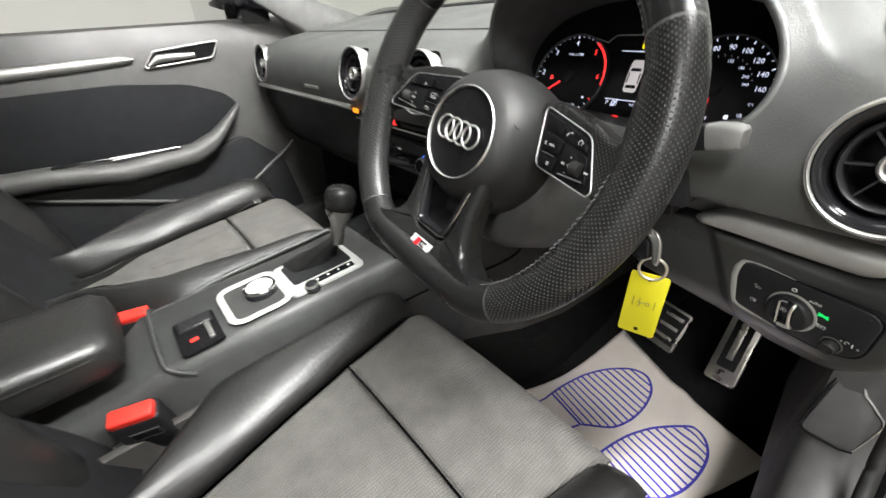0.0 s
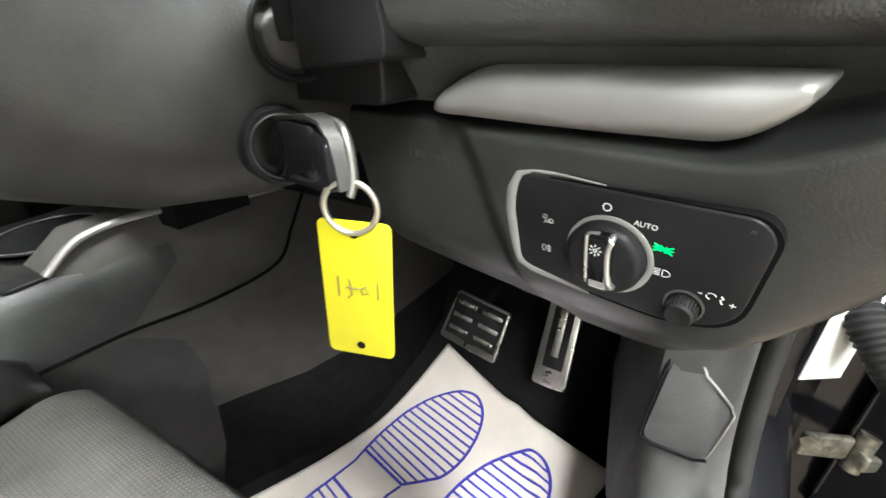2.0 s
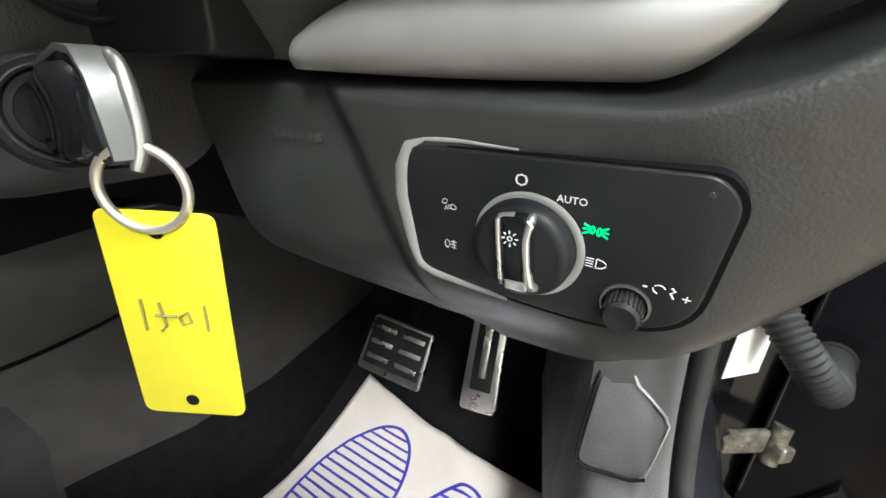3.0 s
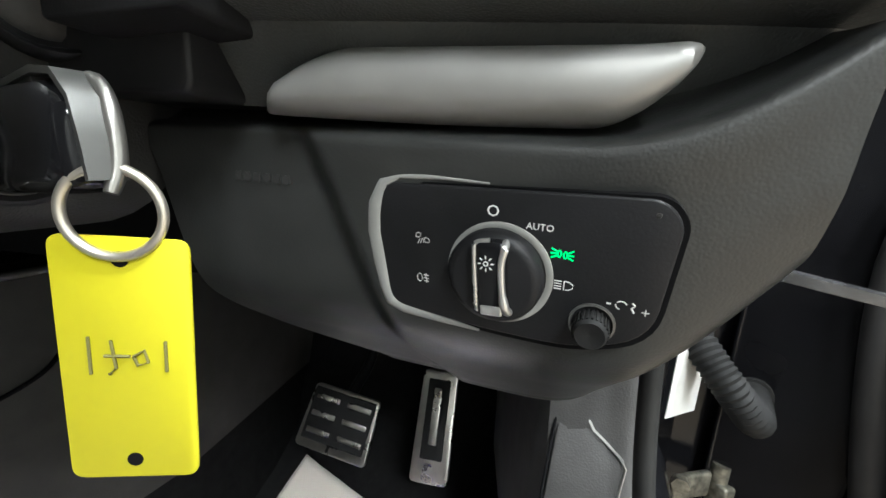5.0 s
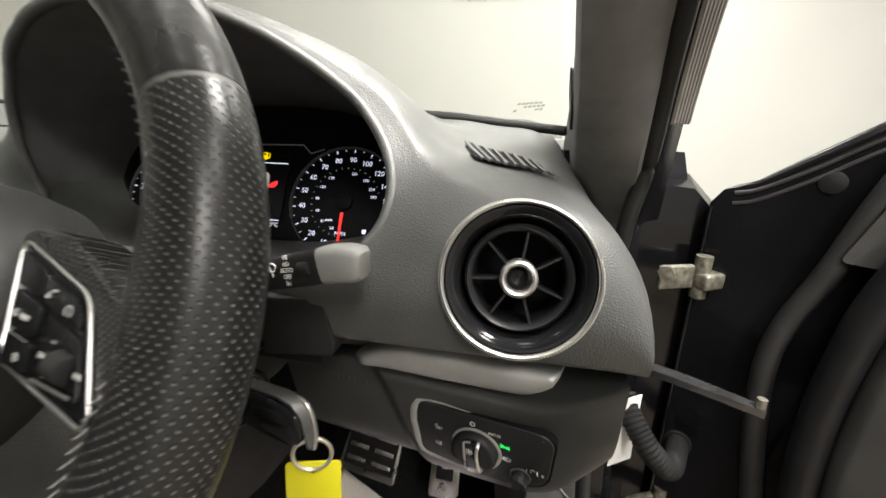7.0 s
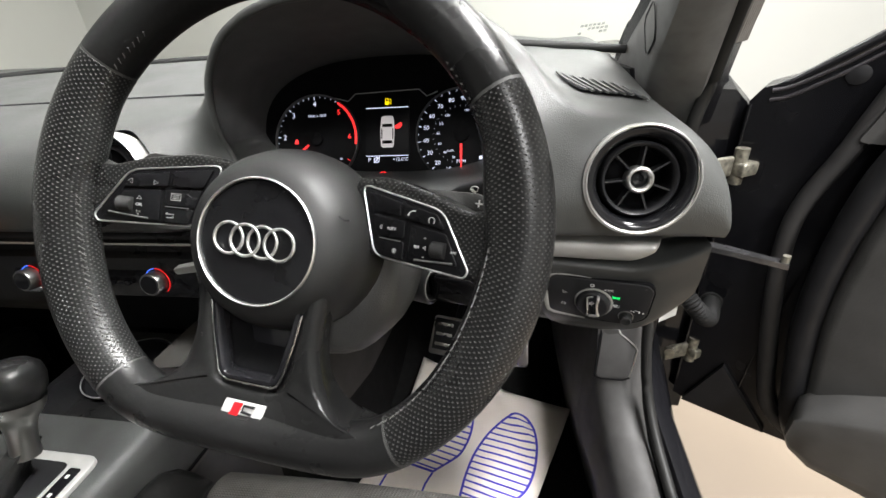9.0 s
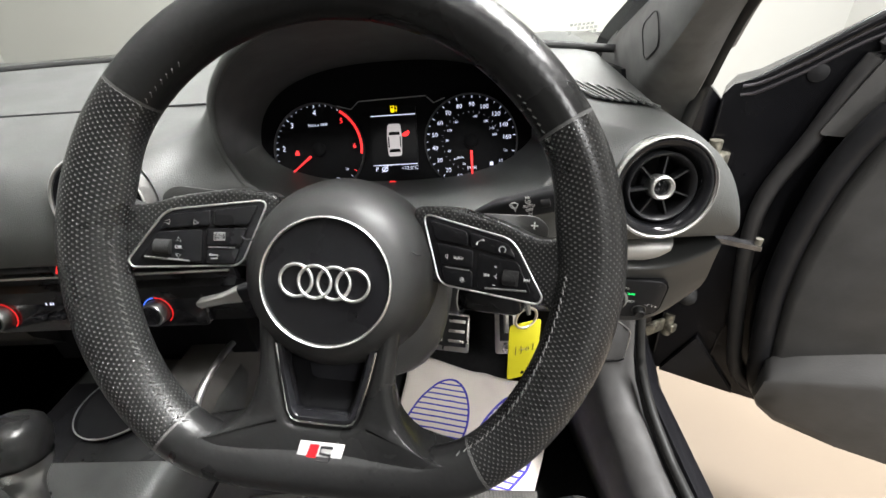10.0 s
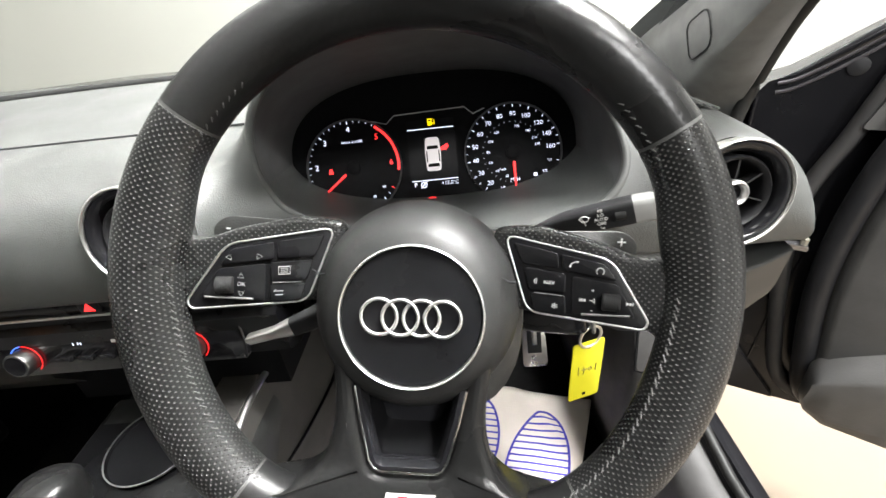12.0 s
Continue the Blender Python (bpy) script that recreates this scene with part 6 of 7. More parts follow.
part("controller_plate", slab(rounded([(-0.060, -0.048), (0.046, -0.048), (0.046, 0.040), (-0.060, 0.040)], 0.02), 0.004, console_frame(0, -0.165, 0.003)), HARD, console, "grey controller plate")
part("controller_knob", lathe([(0.026, 0.0), (0.026, 0.012), (0.0235, 0.0145), (0.022, 0.0135), (0.0001, 0.0135)], console_frame(-0.008, -0.155, 0.003), 44), GLOSS, console, "round black controller")
part("controller_top", lathe([(0.0228, 0.0138), (0.018, 0.0146), (0.0001, 0.0150)], console_frame(-0.008, -0.155, 0.003), 40), SILVER, console, "satin grey top of the controller")
part("controller_ring", lathe([(0.0262, 0.010), (0.0265, 0.0135), (0.0245, 0.0155), (0.0235, 0.0135)], console_frame(-0.008, -0.155, 0.003), 44), CHROME, console)
for x in (-0.04, -0.02, 0.018, 0.038):
    part("controller_button", rbox(0.015, 0.010, 0.005, console_frame(x, -0.122, 0.004), 0.001), SILVER, console)
part("volume_knob", lathe([(0.0125, 0.0), (0.0125, 0.010), (0.0105, 0.012), (0.0001, 0.012)], console_frame(0.046, -0.085, -0.002), 32), BLACK, console)
part("volume_ring", lathe([(0.0128, 0.009), (0.0120, 0.0125), (0.0100, 0.0125)], console_frame(0.046, -0.085, -0.002), 32), SATIN, console)
part("brake_tray", slab(rounded([(-0.03, -0.03), (0.06, -0.03), (0.06, 0.03), (-0.03, 0.03)], 0.008), 0.004, console_frame(0, -0.262, 0.0015)), DEEP, console)
part("parking_brake_switch", rbox(0.03, 0.05, 0.010, console_frame(-0.01, -0.262, 0.002), 0.003), BLACK, console)
part("brake_switch_trim", rbox(0.062, 0.008, 0.006, console_frame(0.018, -0.247, 0.004), 0.0015), SATIN, console)
part("brake_mark", rbox(0.009, 0.012, 0.0006, console_frame(0.035, -0.27, 0.004), 0), RED, console, smooth=0)
part("front_tray", slab(rounded([(-0.108, -0.075), (0.102, -0.075), (0.108, 0.075), (-0.108, 0.075)], 0.01), 0.004, frame_of((0, 0.14, 0.5145), (1, 0, 0), (0, -0.055, 1)), 0.001), PIANO, console, "black storage tray")
part("tray_floor", lathe([(0.056, 0.0), (0.054, -0.004), (0.0001, -0.004)], frame_of((-0.005, 0.145, 0.5215), (1, 0, 0), (0, -0.055, 1)), 48), DEEP, console)
part("tray_ring", lathe([(0.0565, -0.002), (0.0573, 0.0012), (0.0557, 0.0012)], frame_of((-0.005, 0.145, 0.5215), (1, 0, 0), (0, -0.055, 1)), 48), SATIN, console, "thin bright tray rim")
part("piping", tube([top(-0.09, y, -0.012) + V(0, 0, 0) for y in (-0.32, -0.2, -0.05, 0.05)], 0.004, 8), HARD, console)
for dx, lift in ((-0.104, -0.016), (-0.096, -0.006)):
    part("edge_fold", tube(curve([V(dx, -0.31, 0.476 + lift), V(dx - 0.002, -0.2, 0.4985 + lift), V(dx - 0.006, -0.08, 0.506 + lift), V(dx - 0.010, 0.03, 0.512 + lift)], 5), 0.0055, 8), CONSOLE, console)
part("cross_trim", tube(curve([V(-0.092, -0.312, 0.484), V(-0.080, -0.316, 0.4925), V(0.0, -0.318, 0.4945), V(0.080, -0.316, 0.4925), V(0.0945, -0.305, 0.482), V(0.097, -0.285, 0.466)], 5), 0.0035, 8), CONSOLE, console, "raised bar across the console")
arm = thing("armrest", (0, -0.45, 0.5), "padded dark leather centre armrest", "armrest")
rings = []
for y, hw, z0, z1 in ((-0.348, 0.055, 0.515, 0.545), (-0.353, 0.075, 0.502, 0.560), (-0.37, 0.083, 0.497, 0.570), (-0.6, 0.086, 0.49, 0.575), (-0.85, 0.086, 0.49, 0.575)):
    zc, hh = (z0 + z1) / 2, (z1 - z0) / 2
    rings.append([V(hw * math.copysign(abs(math.cos(q)) ** 0.5, math.cos(q)), y, zc + hh * math.copysign(abs(math.sin(q)) ** 0.6, math.sin(q))) for q in [2 * math.pi * k / 28 for k in range(28)]])
part("pad", loft(rings), SEATLEATHER, arm)
for zs, xs in ((0.547, 0.0845), (0.553, 0.0825)):
    part("seam", tube(curve([V(0.0, -0.3525, zs - 0.002), V(0.060, -0.3575, zs), V(xs - 0.004, -0.372, zs), V(xs + 0.002, -0.45, zs), V(xs + 0.003, -0.8, zs)], 5), 0.0011, 6), SEATLEATHER, arm)

gear = thing("gear_selector", (-0.01, -0.04, 0.51), "gear selector with round black leather knob and chrome neck", "gear selector")
part("knob", lathe([(0.014, -0.026), (0.022, -0.018), (0.0265, -0.006), (0.0275, 0.006), (0.025, 0.017), (0.018, 0.024), (0.008, 0.027), (0.0001, 0.0275)], frame_of((0.035, 0.012, 0.625), (1, 0, 0), (0.0, 0.25, 0.97)), 40), LEATHER, gear, "black leather knob")
part("neck", lathe([(0.0125, -0.082), (0.0120, -0.064), (0.0125, -0.050), (0.0150, -0.040), (0.0205, -0.030), (0.0232, -0.024), (0.0245, -0.016)], frame_of((0.035, 0.012, 0.625), (1, 0, 0), (0.05, 0.28, 0.95)), 32), STEELY, gear, "dull chrome neck")
rings = []
for t, hw, hl in ((0, 0.036, 0.05), (0.3, 0.025, 0.034), (0.6, 0.018, 0.022), (1.0, 0.012, 0.013)):
    c = V(-0.015, -0.05, 0.507).lerp(V(0.03, -0.007, 0.557), t)
    rings.append([c + V(hw * math.copysign(abs(math.cos(q)) ** 0.7, math.cos(q)) * (1 + 0.08 * math.cos(6 * q)), hl * math.copysign(abs(math.sin(q)) ** 0.7, math.sin(q)), 0) for q in [2 * math.pi * k / 28 for k in range(28)]])
part("gaiter", loft(rings), LEATHER, gear, "black leather gaiter")

# ---- seats ----


def seat(x0, lift=0.0, swell=0.043):
    s = thing("front_seat", (x0, -0.3, 0.24), "dark sports seat with grey cloth middle and leather bolsters", "car seat", "front seats")

    def patch(name, xs, y0, y1, mat, zf, thick=0.05, label="", n=14, m=16, edge=0.009):
        rows = []
        for i in range(n + 1):
            u = i / n
            row = []
            for j in range(m + 1):
                v = j / m
                xa, xb = xs(v)
                x = xa + (xb - xa) * u
                y = y0 + (y1 - y0) * v
                e = min(1.0, min(u, 1 - u) * abs(xb - xa) / edge, min(v, 1 - v) * abs(y1 - y0) / edge)
                row.append(V(x0 + x, y, zf(x, y) - 0.0055 * (1 - math.sqrt(max(0, 1 - (1 - e) ** 2)))))
            rows.append(row)
        ob = part(name, loft(rows, closed=False), mat, s, label, smooth=60)
        so = ob.modifiers.new("thickness", "SOLIDIFY")
        so.thickness, so.offset = thick, -1
        return ob

    def half(y):
        """Half the width of the cloth between the bolsters."""
        return 0.163 + 0.17 * max(0.0, y + 0.10) if y > -0.10 else max(0.085, 0.163 - 0.26 * (-0.10 - y))

    def outer(y):
        """Half the width over the bolsters, drawn in towards the backrest."""
        return max(half(y) + 0.03, 0.268 - 1.0 * max(0.0, -0.27 - y))

    def base(x, y):
        z = 0.418 + lift + 0.045 * max(0, y + 0.12) - 0.05 * max(0.0, -0.2 - y) - 11.0 * max(0, y - 0.035) ** 2
        hb = half(y)
        z += 0.008 * (1 - (min(1.0, abs(x) / hb)) ** 2)
        t = max(0.0, abs(x) - hb) / (outer(y) - hb)
        fade = 1 if y < -0.02 else max(0.0, 1 - ((y + 0.02) / 0.11) ** 2)
        return z + swell * fade * max(0.0, 1 - (1.75 * t - 1) ** 2) ** 0.8 * (t > 0) - 0.075 * max(0.0, t - 0.55) ** 1.6

    def edge_at(v, y0, y1, side, gap):
        return side * (half(y0 + (y1 - y0) * v) + gap)

    patch("front_cushion", lambda v: (edge_at(v, -0.095, 0.085, -1, -0.001), edge_at(v, -0.095, 0.085, 1, -0.001)), -0.095, 0.085, FABRIC, base, 0.07, "grey woven cloth front cushion", 28, 20)
    patch("seat_cushion", lambda v: (edge_at(v, -0.47, -0.0985, -1, -0.001), edge_at(v, -0.47, -0.0985, 1, -0.001)), -0.47, -0.0985, FABRIC, base, 0.07, "grey woven cloth seat cushion", 28, 28)
    patch("bolster", lambda v: (-outer(-0.47 + 0.525 * v) + 0.02 * v * v, edge_at(v, -0.47, 0.055, -1, 0.001)), -0.47, 0.055, SEATLEATHER, base, 0.09, "black leather bolster", 20, 30)
    patch("bolster", lambda v: (edge_at(v, -0.47, 0.055, 1, 0.001), outer(-0.47 + 0.525 * v) - 0.02 * v * v), -0.47, 0.055, SEATLEATHER, base, 0.09, "black leather bolster", 20, 30)
    for sx in (-1, 1):
        part("cushion_seam", tube([V(x0 + sx * x, y, base(x, y) + 0.0002) for x, y in ((0.067, -0.105), (0.060, -0.14), (0.042, -0.19), (0.016, -0.245), (0.006, -0.30))], 0.0005, 6), FABRIC, s)
    part("seat_base", rbox(0.44, 0.50, 0.15, pose(x0, -0.26, 0.30), 0.02), BLACK, s, "black seat base")
    for sx in (-0.18, 0.18):
        part("seat_rail", rbox(0.05, 0.46, 0.185, pose(x0 + sx, -0.27, 0.1405), 0.006), BLACK, s, "black seat rail")
    # backrest
    rings = []
    for t, hw, d in ((0, 0.262, 0.12), (0.1, 0.275, 0.13), (0.5, 0.25, 0.12), (0.8, 0.22, 0.10), (1, 0.15, 0.06)):
        c = V(x0, -0.475, 0.36).lerp(V(x0, -0.78, 1.05), t)
        rings.append([c + V(hw * math.copysign(abs(math.cos(q)) ** 0.5, math.cos(q)), d * 0.6 * math.sin(q) + 0.07 * abs(math.cos(q)) ** 3, 0) for q in [2 * math.pi * k / 32 for k in range(32)]])
    part("backrest", loft(rings), BACKCLOTH, s, "black cloth backrest")
    for sx in (-1, 1):
        rings = []
        for t, r, dx in ((0.0, 0.035, 0.205), (0.06, 0.052, 0.212), (0.2, 0.062, 0.216), (0.45, 0.060, 0.212), (0.65, 0.048, 0.200), (0.8, 0.025, 0.185)):
            c = V(x0 + sx * dx, -0.475, 0.40 + lift).lerp(V(x0 + sx * dx, -0.74, 1.05), t)
            rings.append([c + V(r * math.cos(q), 1.25 * r * math.sin(q), 0.15 * r * math.sin(q)) for q in [2 * math.pi * k / 24 for k in range(24)]])
        part("back_bolster", loft(rings), SEATLEATHER, s, "black leather side bolster", smooth=70)
    part("head_restraint", rbox(0.25, 0.10, 0.18, pose(x0, -0.86, 1.16, -15), 0.04, 4), SEATLEATHER, s)
    return s


seat(0.35)
seat(-0.36, 0.02, 0.065)


def buckle(x, y, z, tilt):
    b = thing("seat_belt_buckle", (x, y, z - 0.03), "black seat belt buckle with red release button", "buckle", "seat belt buckles")
    M = pose(x, y, z, tilt, 0, 75)
    part("housing", rbox(0.058, 0.030, 0.090, M @ pose(0, 0.001, -0.042), 0.005, 3), BLACK, b)
    part("release_button", rbox(0.052, 0.024, 0.016, M @ pose(0, -0.001, 0.006), 0.004, 3), RED, b, "red release button")
    part("slot", rbox(0.030, 0.004, 0.015, M @ pose(0.004, -0.0135, -0.030), 0.001), DEEP, b)
    part("slot_edge", tube([M @ V(x1, -0.0145, z1) for x1, z1 in ((-0.013, -0.021), (0.021, -0.021), (0.021, -0.039), (-0.013, -0.039))], 0.0009, 6, True), HARD, b)


buckle(0.118, -0.366, 0.464, 16)
buckle(-0.138, -0.343, 0.460, 12)

# ---- passenger's door ----
pdoor = thing("passenger_door", (-0.74, -0.2, 0.5), "closed dark grey passenger door with silver strip and handle", "car door")
DX = -0.74


def door_x(y, z):
    b = 0.0
    if z > 0.80:
        b -= 0.03 * ((z - 0.80) / 0.11) ** 2
    if z < 0.62:
        b -= 0.02 * ((0.62 - z) / 0.2)
    return DX + b


rows = []
for i in range(25):
    y = -1.2 + 1.55 * i / 24
    rows.append([V(door_x(y, z), y, z) for z in (0.30, 0.40, 0.50, 0.62, 0.70, 0.78, 0.84, 0.88, 0.905)] + [V(DX - 0.05, y, 0.912), V(DX - 0.10, y, 0.905), V(DX - 0.10, y, 0.30)])
part("panel", loft(rows), DOORTRIM, pdoor, "dark grey door panel")
out = rounded([(-0.9, 0.80), (-0.9, 0.66), (-0.5, 0.624), (-0.22, 0.587), (-0.06, 0.586), (0.027, 0.63), (0.078, 0.682), (0.05, 0.724), (-0.04, 0.761), (-0.2, 0.782), (-0.42, 0.785)], 0.03)
DP = Matrix(((0, 0, 1, DX + 0.004), (1, 0, 0, 0), (0, 1, 0, 0), (0, 0, 0, 1)))
part("insert", slab(out, 0.004, DP, 0.001), BACKCLOTH, pdoor, "black cloth door insert")
rings = []
for y, hh in ((-0.9, 0.014), (-0.5, 0.014), (-0.25, 0.0125), (-0.17, 0.010), (-0.148, 0.006), (-0.142, 0.001)):
    rings.append([V(DX + 0.008 * math.cos(q) + 0.002, y, 0.830 + 0.011 * (y + 0.4) / 0.25 * 0.6 + hh * math.sin(q)) for q in [2 * math.pi * k / 12 for k in range(12)]])
part("silver_strip", loft(rings), SATIN, pdoor, "satin silver strip")
hand = [(-0.128, 0.812), (-0.095, 0.850), (0.07, 0.862), (0.045, 0.822)]
part("handle_trim", tube([V(DX + 0.006, y, z) for y, z in rounded(hand, 0.01)], 0.0028, 8, True), SATIN, pdoor, "silver handle surround")
part("handle_recess", slab(rounded(hand, 0.01), 0.004, DP @ pose(0, 0, 0.001)), DEEP, pdoor)
part("door_handle", loft([[V(DX + 0.012 + 0.006 * math.cos(q), y, zc + hh * math.sin(q)) for q in [2 * math.pi * k / 12 for k in range(12)]] for y, zc, hh in ((-0.115, 0.818, 0.004), (-0.09, 0.832, 0.010), (-0.05, 0.833, 0.009), (0.0, 0.833, 0.006))]), SATIN, pdoor, "silver door handle")
rings = []
for p, r in ((V(-0.715, -0.9, 0.62), 0.03), (V(-0.705, -0.41, 0.597), 0.028), (V(-0.70, -0.26, 0.574), 0.031), (V(-0.70, -0.09, 0.582), 0.030), (V(-0.705, -0.03, 0.605), 0.027), (V(-0.71, 0.012, 0.637), 0.021), (V(-0.72, 0.050, 0.668), 0.015), (V(-0.73, 0.072, 0.688), 0.008)):
    rings.append([p + V(r * 1.1 * math.cos(q), 0, r * math.sin(q)) for q in [2 * math.pi * k / 16 for k in range(16)]])
part("armrest_pull", loft(rings), DOORTRIM, pdoor, "grey armrest and pull")
low = rounded([(-0.9, 0.31), (0.20, 0.31), (0.165, 0.50), (0.06, 0.60), (0.0, 0.585), (-0.08, 0.55), (-0.3, 0.545), (-0.9, 0.60)], 0.03)
part("lower_panel", slab(low, 0.02, DP @ pose(0, 0, 0.004), 0.004), BLACK, pdoor, "black plastic lower door panel")
part("pocket_edge", tube([V(-0.725, y, z) for y, z in ((-0.6, 0.60), (-0.42, 0.531), (-0.156, 0.445), (-0.10, 0.43))], 0.006, 8), DOORTRIM, pdoor, "grey edge of the door pocket")
part("lower_edge", tube([V(-0.73, y, z) for y, z in ((0.01, 0.425), (0.095, 0.477), (0.187, 0.531), (0.21, 0.55))], 0.006, 8), DOORTRIM, pdoor)
part("switch_strip", tube([V(-0.685, -0.40, 0.624), V(-0.682, -0.12, 0.612)], 0.003, 6), GLOSS, pdoor)
part("switch_line", tube([V(-0.682, -0.28, 0.614), V(-0.680, -0.13, 0.615)], 0.0015, 6), SATIN, pdoor)
mirror = thing("door_mirror", (-0.93, 0.20, 0.945), "black door mirror outside the passenger window", "mirror")
rings = []
for x, sy, sz in ((-1.02, 0.03, 0.045), (-1.0, 0.055, 0.07), (-0.90, 0.06, 0.075), (-0.83, 0.05, 0.06), (-0.80, 0.03, 0.04)):
    rings.append([V(x, 0.205 + 1.5 * sy * math.sin(q), 0.955 + sz * math.cos(q)) for q in [2 * math.pi * k / 20 for k in range(20)]])
part("housing", loft(rings), PAINT, mirror)
MIRR = material("mirror_glass", (0.8, 0.8, 0.8), 0.02, 1.0, vary=0)
part("mirror_glass", slab(rounded([(-0.10, -0.06), (0.09, -0.06), (0.095, 0.06), (-0.095, 0.065)], 0.025), 0.003, frame_of((-0.915, 0.112, 0.955), (1, 0.25, 0), (0.25, -0.97, 0))), MIRR, mirror, "mirror glass")
part("mount", loft([[V(x, y, z) for y, z in ((0.16, 0.90), (0.24, 0.90), (0.24, 0.935), (0.16, 0.935))] for x in (-0.85, -0.76)]), PAINT, mirror)
sil = part("passenger_sill", rbox(0.10, 1.6, 0.12, pose(-0.735, -0.35, 0.26), 0.02), HARD)
tagged(sil, "dark grey plastic passenger sill", "sill", kind="structure")

# ---- driver's door, open ----
ddoor = thing("driver_door", (0.90, 0.48, 0.3), "open black driver's door with grey inner trim", "car door")
OPEN = radians(57)
dd = V(math.sin(OPEN), -math.cos(OPEN), 0)        # along the door, from the hinge
dn = V(-math.cos(OPEN), -math.sin(OPEN), 0)       # inwards
DO = V(0.900, 0.475, 0.0)


def dp(s, z, d=0.0):
    return DO + dd * s + dn * d + V(0, 0, z)


shape = [(-0.01, 0.20), (-0.012, 0.80), (0.0, 0.818), (0.03, 0.828), (0.075, 0.856), (0.15, 0.906), (0.25, 0.94), (1.05, 0.955), (1.05, 0.26), (0.3, 0.205), (0.05, 0.19)]
bm = bmesh.new()
loft([[dp(s, z, 0.0) for s, z in shape], [dp(s, z, -0.10) for s, z in shape]], bm=bm)
part("door_shell", bm, JAMB, ddoor, "gloss black painted door shell")
inner = [(0.178, 0.25), (0.172, 0.36), (0.155, 0.50), (0.158, 0.64), (0.182, 0.785), (0.25, 0.90), (0.40, 0.935), (1.0, 0.945), (1.0, 0.28), (0.40, 0.225), (0.24, 0.212)]
rings = []
for dd_, k in ((0.0, 1.02), (0.045, 1.0), (0.062, 0.985), (0.068, 0.965)):
    rings.append([dp(0.6 + (s - 0.6) * k, 0.57 + (z - 0.57) * k, dd_) for s, z in rounded(inner, 0.05)])
part("inner_trim", loft(rings), DOORTRIM, ddoor, "dark grey grained inner trim")
path = curve([dp(0.30, 0.215, 0.012), dp(0.16, 0.25, 0.012), dp(0.115, 0.375, 0.012), dp(0.083, 0.61, 0.012), dp(0.115, 0.745, 0.012), dp(0.155, 0.87, 0.012), dp(0.22, 0.925, 0.012), dp(0.35, 0.945, 0.012), dp(0.95, 0.955, 0.012)], 8)
STRIP = material("grey_black_rubber", (0.030, 0.029, 0.029), 0.5, spec=0.35, bump=0.1)
part("weather_strip", tube(path, 0.013, 10), STRIP, ddoor, "black rubber weather strip")
part("belt_moulding", tube([dp(0.0, 0.812, -0.005), dp(0.035, 0.828, -0.005), dp(0.08, 0.858, -0.005), dp(0.15, 0.909, -0.005), dp(0.25, 0.944, -0.005), dp(1.04, 0.96, -0.005)], [0.003, 0.006, 0.009, 0.010, 0.010, 0.010], 12), PAINT, ddoor, "gloss black belt moulding")
part("storage_pocket", loft([[dp(s, z0 + (z1 - z0) * f, dq) for f, dq in ((0, 0.06), (0.03, 0.085), (0.2, 0.100), (0.80, 0.110), (0.86, 0.108), (0.93, 0.092), (1.02, 0.060))] for s, z0, z1 in ((0.168, 0.285, 0.355), (0.178, 0.262, 0.372), (0.21, 0.238, 0.395), (0.30, 0.226, 0.445), (0.5, 0.235, 0.52), (1.0, 0.28, 0.56))]), DOORTRIM, ddoor, "grey door pocket")
part("upper_trim", loft([[dp(s, z, dq) for s, z in rounded([(0.118, 0.757), (0.178, 0.755), (0.20, 0.79), (0.27, 0.88), (0.45, 0.93), (0.22, 0.925), (0.155, 0.86)], 0.008)] for dq in (0.0, 0.028)]), DOORTRIM, ddoor, "grey upper corner of the inner trim")
part("lower_corner", loft([[dp(s, z, dq) for s, z in ((0.01, 0.20), (0.15, 0.205), (0.06, 0.32))] for dq in (0.0, 0.012)]), BLACK, ddoor, "black moulded corner")

PLUG = dp(0.096, 0.836, 0.0)
# lighter than the door paint: carries the bright wall's reflection in its colour
EDGE = material("reflection_grey_paint", (0.035, 0.032, 0.036), 0.28, spec=0.5)
tops = [(0.012, 0.815), (0.035, 0.822), (0.08, 0.850), (0.15, 0.898), (0.25, 0.931), (1.0, 0.948)]
for off, dq in ((0.0, 0.001), (0.013, 0.0005)):
    part("edge_reflection", tube(curve([dp(s, z - off, dq) for s, z in tops], 5), 0.0028, 8), EDGE, ddoor, "bead along the upper door edge, lightened as a wall reflection")
part("edge_flange", tube(curve([dp(-0.009, 0.24, 0.001), dp(-0.011, 0.5, 0.001), dp(-0.010, 0.795, 0.001)], 4), 0.003, 8), PAINT, ddoor)
part("pressed_seam", tube(curve([dp(0.092, 0.27, 0.0), dp(0.100, 0.40, 0.001), dp(0.116, 0.537, 0.0)], 6), 0.0025, 8), PAINT, ddoor, "pressed edge in the door shell")
edge = curve([dp(0.245, 0.225, 0.040), dp(0.183, 0.27, 0.040), dp(0.160, 0.36, 0.044), dp(0.141, 0.50, 0.044), dp(0.143, 0.64, 0.044), dp(0.168, 0.768, 0.044), dp(0.245, 0.885, 0.040), dp(0.39, 0.925, 0.040)], 8)
part("trim_edge", tube(edge, 0.018, 14), BLACK, ddoor, "black rolled edge of the inner trim")
part("blanking_plug", lathe([(0.0125, 0.0), (0.012, 0.0025), (0.009, 0.0035), (0.0001, 0.004)], frame_of(PLUG, (0, 0, 1), dn), 28), BLACK, ddoor, "round black blanking plug")
DARKSTEEL = material("greased_steel", (0.14, 0.14, 0.145), 0.24, 0.9, vary=0.3, scale=60)
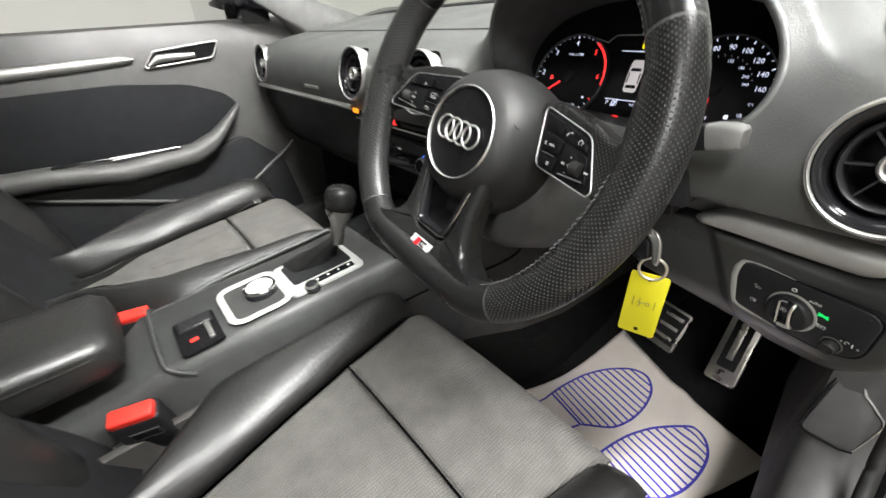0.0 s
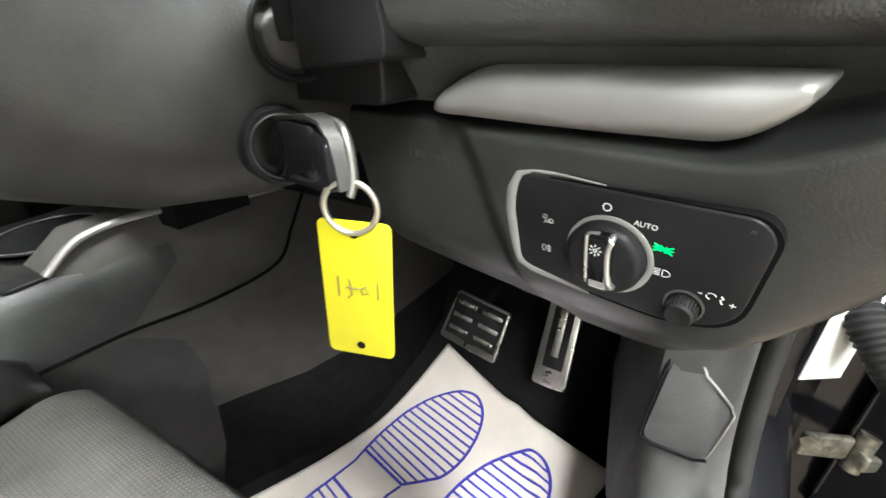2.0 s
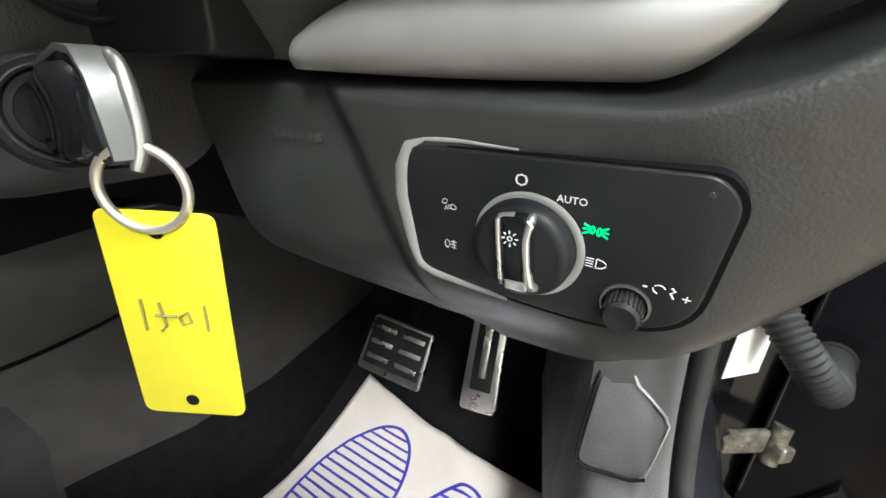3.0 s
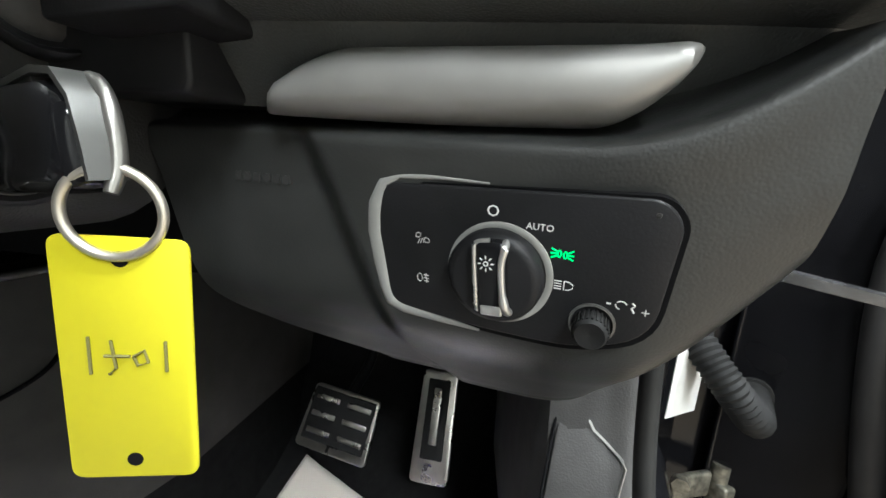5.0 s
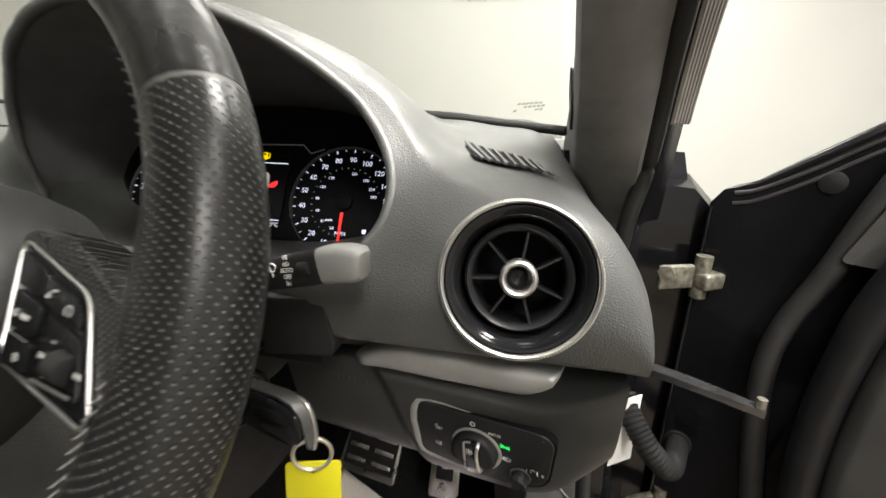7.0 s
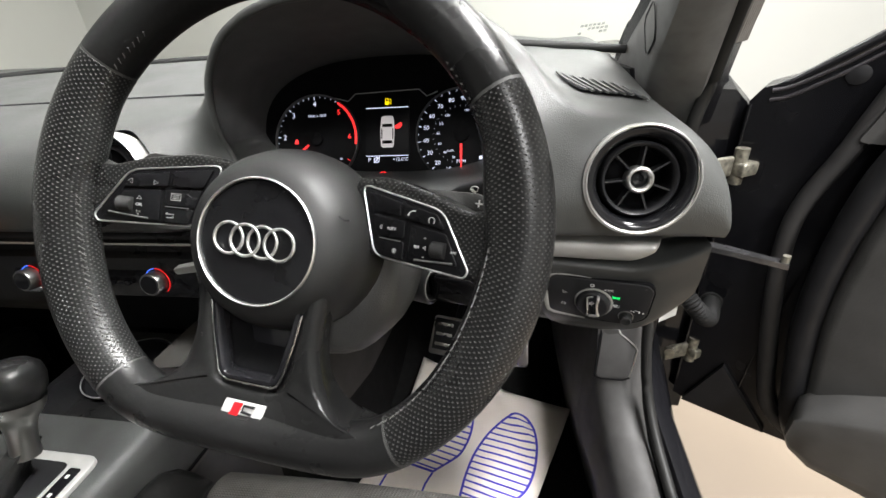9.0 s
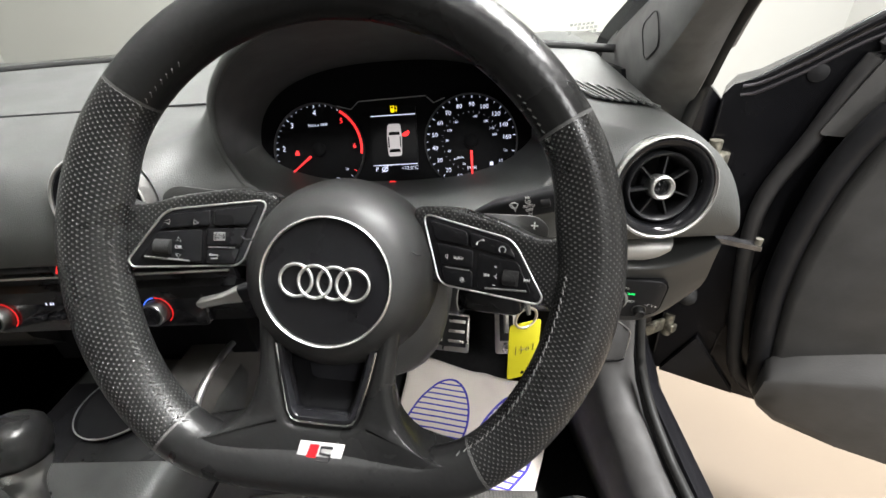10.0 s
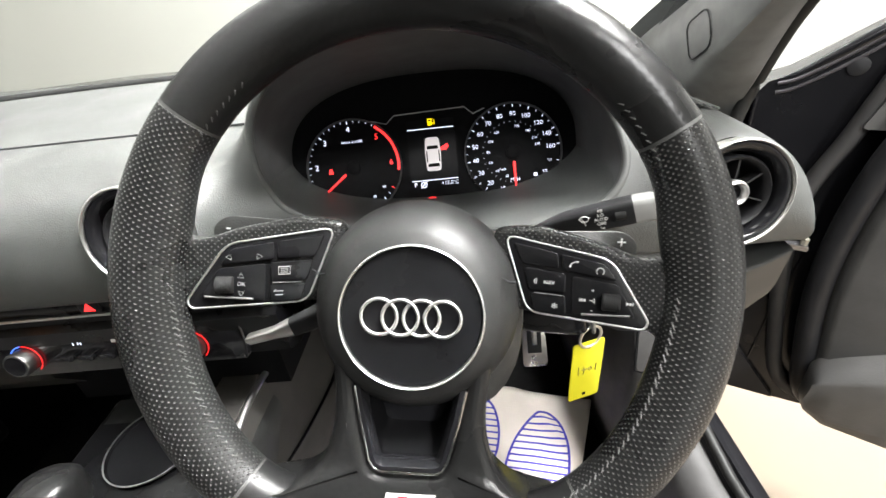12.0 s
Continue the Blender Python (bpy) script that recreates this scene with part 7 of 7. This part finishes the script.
HINGE = material("dirty_hinge_metal", (0.20, 0.19, 0.155), 0.45, 0.6, vary=0.5, scale=120)
for z, hx, hy in ((0.325, 0.90, 0.488), (0.706, 0.885, 0.474)):
    h = ddoor
    part("hinge_leaf", rbox(0.05, 0.009, 0.032, pose(hx - 0.030, hy - 0.022, z, 0, 0, 22), 0.003), HINGE, h)
    part("hinge_pin", tube([V(hx + 0.004, hy - 0.012, z - 0.028), V(hx + 0.004, hy - 0.012, z + 0.028)], 0.010, 12), HINGE, h)
    part("hinge_knuckle", rbox(0.034, 0.026, 0.022, pose(hx + 0.012, hy - 0.012, z - 0.004, 0, 0, 30), 0.004), HINGE, h)
    part("hinge_bolt", lathe([(0.010, 0.0), (0.010, 0.008), (0.0001, 0.009)], frame_of((hx - 0.045, hy - 0.030, z + 0.008), (1, 0, 0), (-0.3, -0.95, 0)), 6), HINGE, h)
check = thing("door_check_strap", (0.80, 0.40, 0.63), "bare metal door check strap", "door check")
part("strap", loft([[p + V(0, 0, 0.004) + o, p + V(0, 0, 0.004) - o, p - V(0, 0, 0.004) - o, p - V(0, 0, 0.004) + o] for p, o in ((V(0.775, 0.395, 0.614), V(0.003, 0.007, 0)), (V(0.85, 0.37, 0.607), V(0.003, 0.009, 0)), (V(0.926, 0.340, 0.597), V(0.003, 0.006, 0)))]), DARKSTEEL, check)
part("strap_end", lathe([(0.005, -0.009), (0.005, 0.006), (0.0001, 0.0065)], pose(0.921, 0.342, 0.606), 16), HINGE, check)
bt = thing("wiring_boot", (0.83, 0.43, 0.48), "ribbed black rubber wiring boot between pillar and door", "wiring boot")
pth = curve([V(0.805, 0.415, 0.545), V(0.82, 0.385, 0.52), V(0.84, 0.372, 0.495), V(0.87, 0.39, 0.465), V(0.90, 0.45, 0.46)], 14)
part("boot", tube(pth, [0.013 + 0.002 * (k % 2) for k in range(len(pth))], 14), RUBBER, bt)
for p, q in ((pth[0], pth[1]), (pth[-1], pth[-2])):
    part("collar", tube([p, p.lerp(q, 1.2)], 0.0175, 16), RUBBER, bt, "smooth end collar")
lb = thing("pillar_sticker", (0.79, 0.40, 0.53), "white sticker on the door pillar", "sticker")
part("sticker_sheet", rbox(0.040, 0.001, 0.10, pose(0.8085, 0.394, 0.508, 0, 0, 33), 0), WHITEMARK, lb, smooth=0)

# windscreen sticker, wall sign
FADED = material("faded_grey_print", (0.12, 0.125, 0.115), 0.7, spec=0.2)
stk = thing("windscreen_sticker", (0.65, 0.485, 0.906), "small printed sticker low on the windscreen", "sticker")
bm = bmesh.new()
random.seed(4)
SMX = frame_of((0.650, 0.470, 0.908), (1, -0.45, 0.0), (-0.3, -0.5, 0.8))
for r in range(3):
    for c in range(7):
        if random.random() < 0.75:
            loft([[SMX @ V(-0.018 + c * 0.006 + dx, 0.008 - 0.007 * r + dy, z) for dx, dy in ((0, 0), (0.0045, 0), (0.0045, 0.004), (0, 0.004))] for z in (0, 0.0004)], bm=bm)
part("print", bm, FADED, stk, smooth=0)
sign = thing("wall_sign", (0.65, 3.94, 1.6), "grey showroom name sign on the white wall", "sign")
SIGNM = material("grey_sign", (0.11, 0.11, 0.11), 0.5)
WMX = pose(0.265, 3.945, 2.125, 90, 0, 0)
bm = bmesh.new()
for x, w, h in ((-0.40, 0.14, 0.19), (-0.24, 0.12, 0.15), (-0.10, 0.12, 0.15), (0.10, 0.16, 0.19), (0.27, 0.12, 0.15), (0.41, 0.11, 0.15)):
    loft([[WMX @ V(x + dx * w / 2, dy * h / 2, z) for dx, dy in ((-1, -1), (1, -1), (1, 1), (-1, 1))] for z in (0, 0.01)], bm=bm)
part("name_shapes", bm, SIGNM, sign, smooth=0)
part("slogan", lettering("The Quality Cars Showroom", 0.066, WMX @ pose(0.035, -0.168, 0.004)), SIGNM, sign, smooth=0)
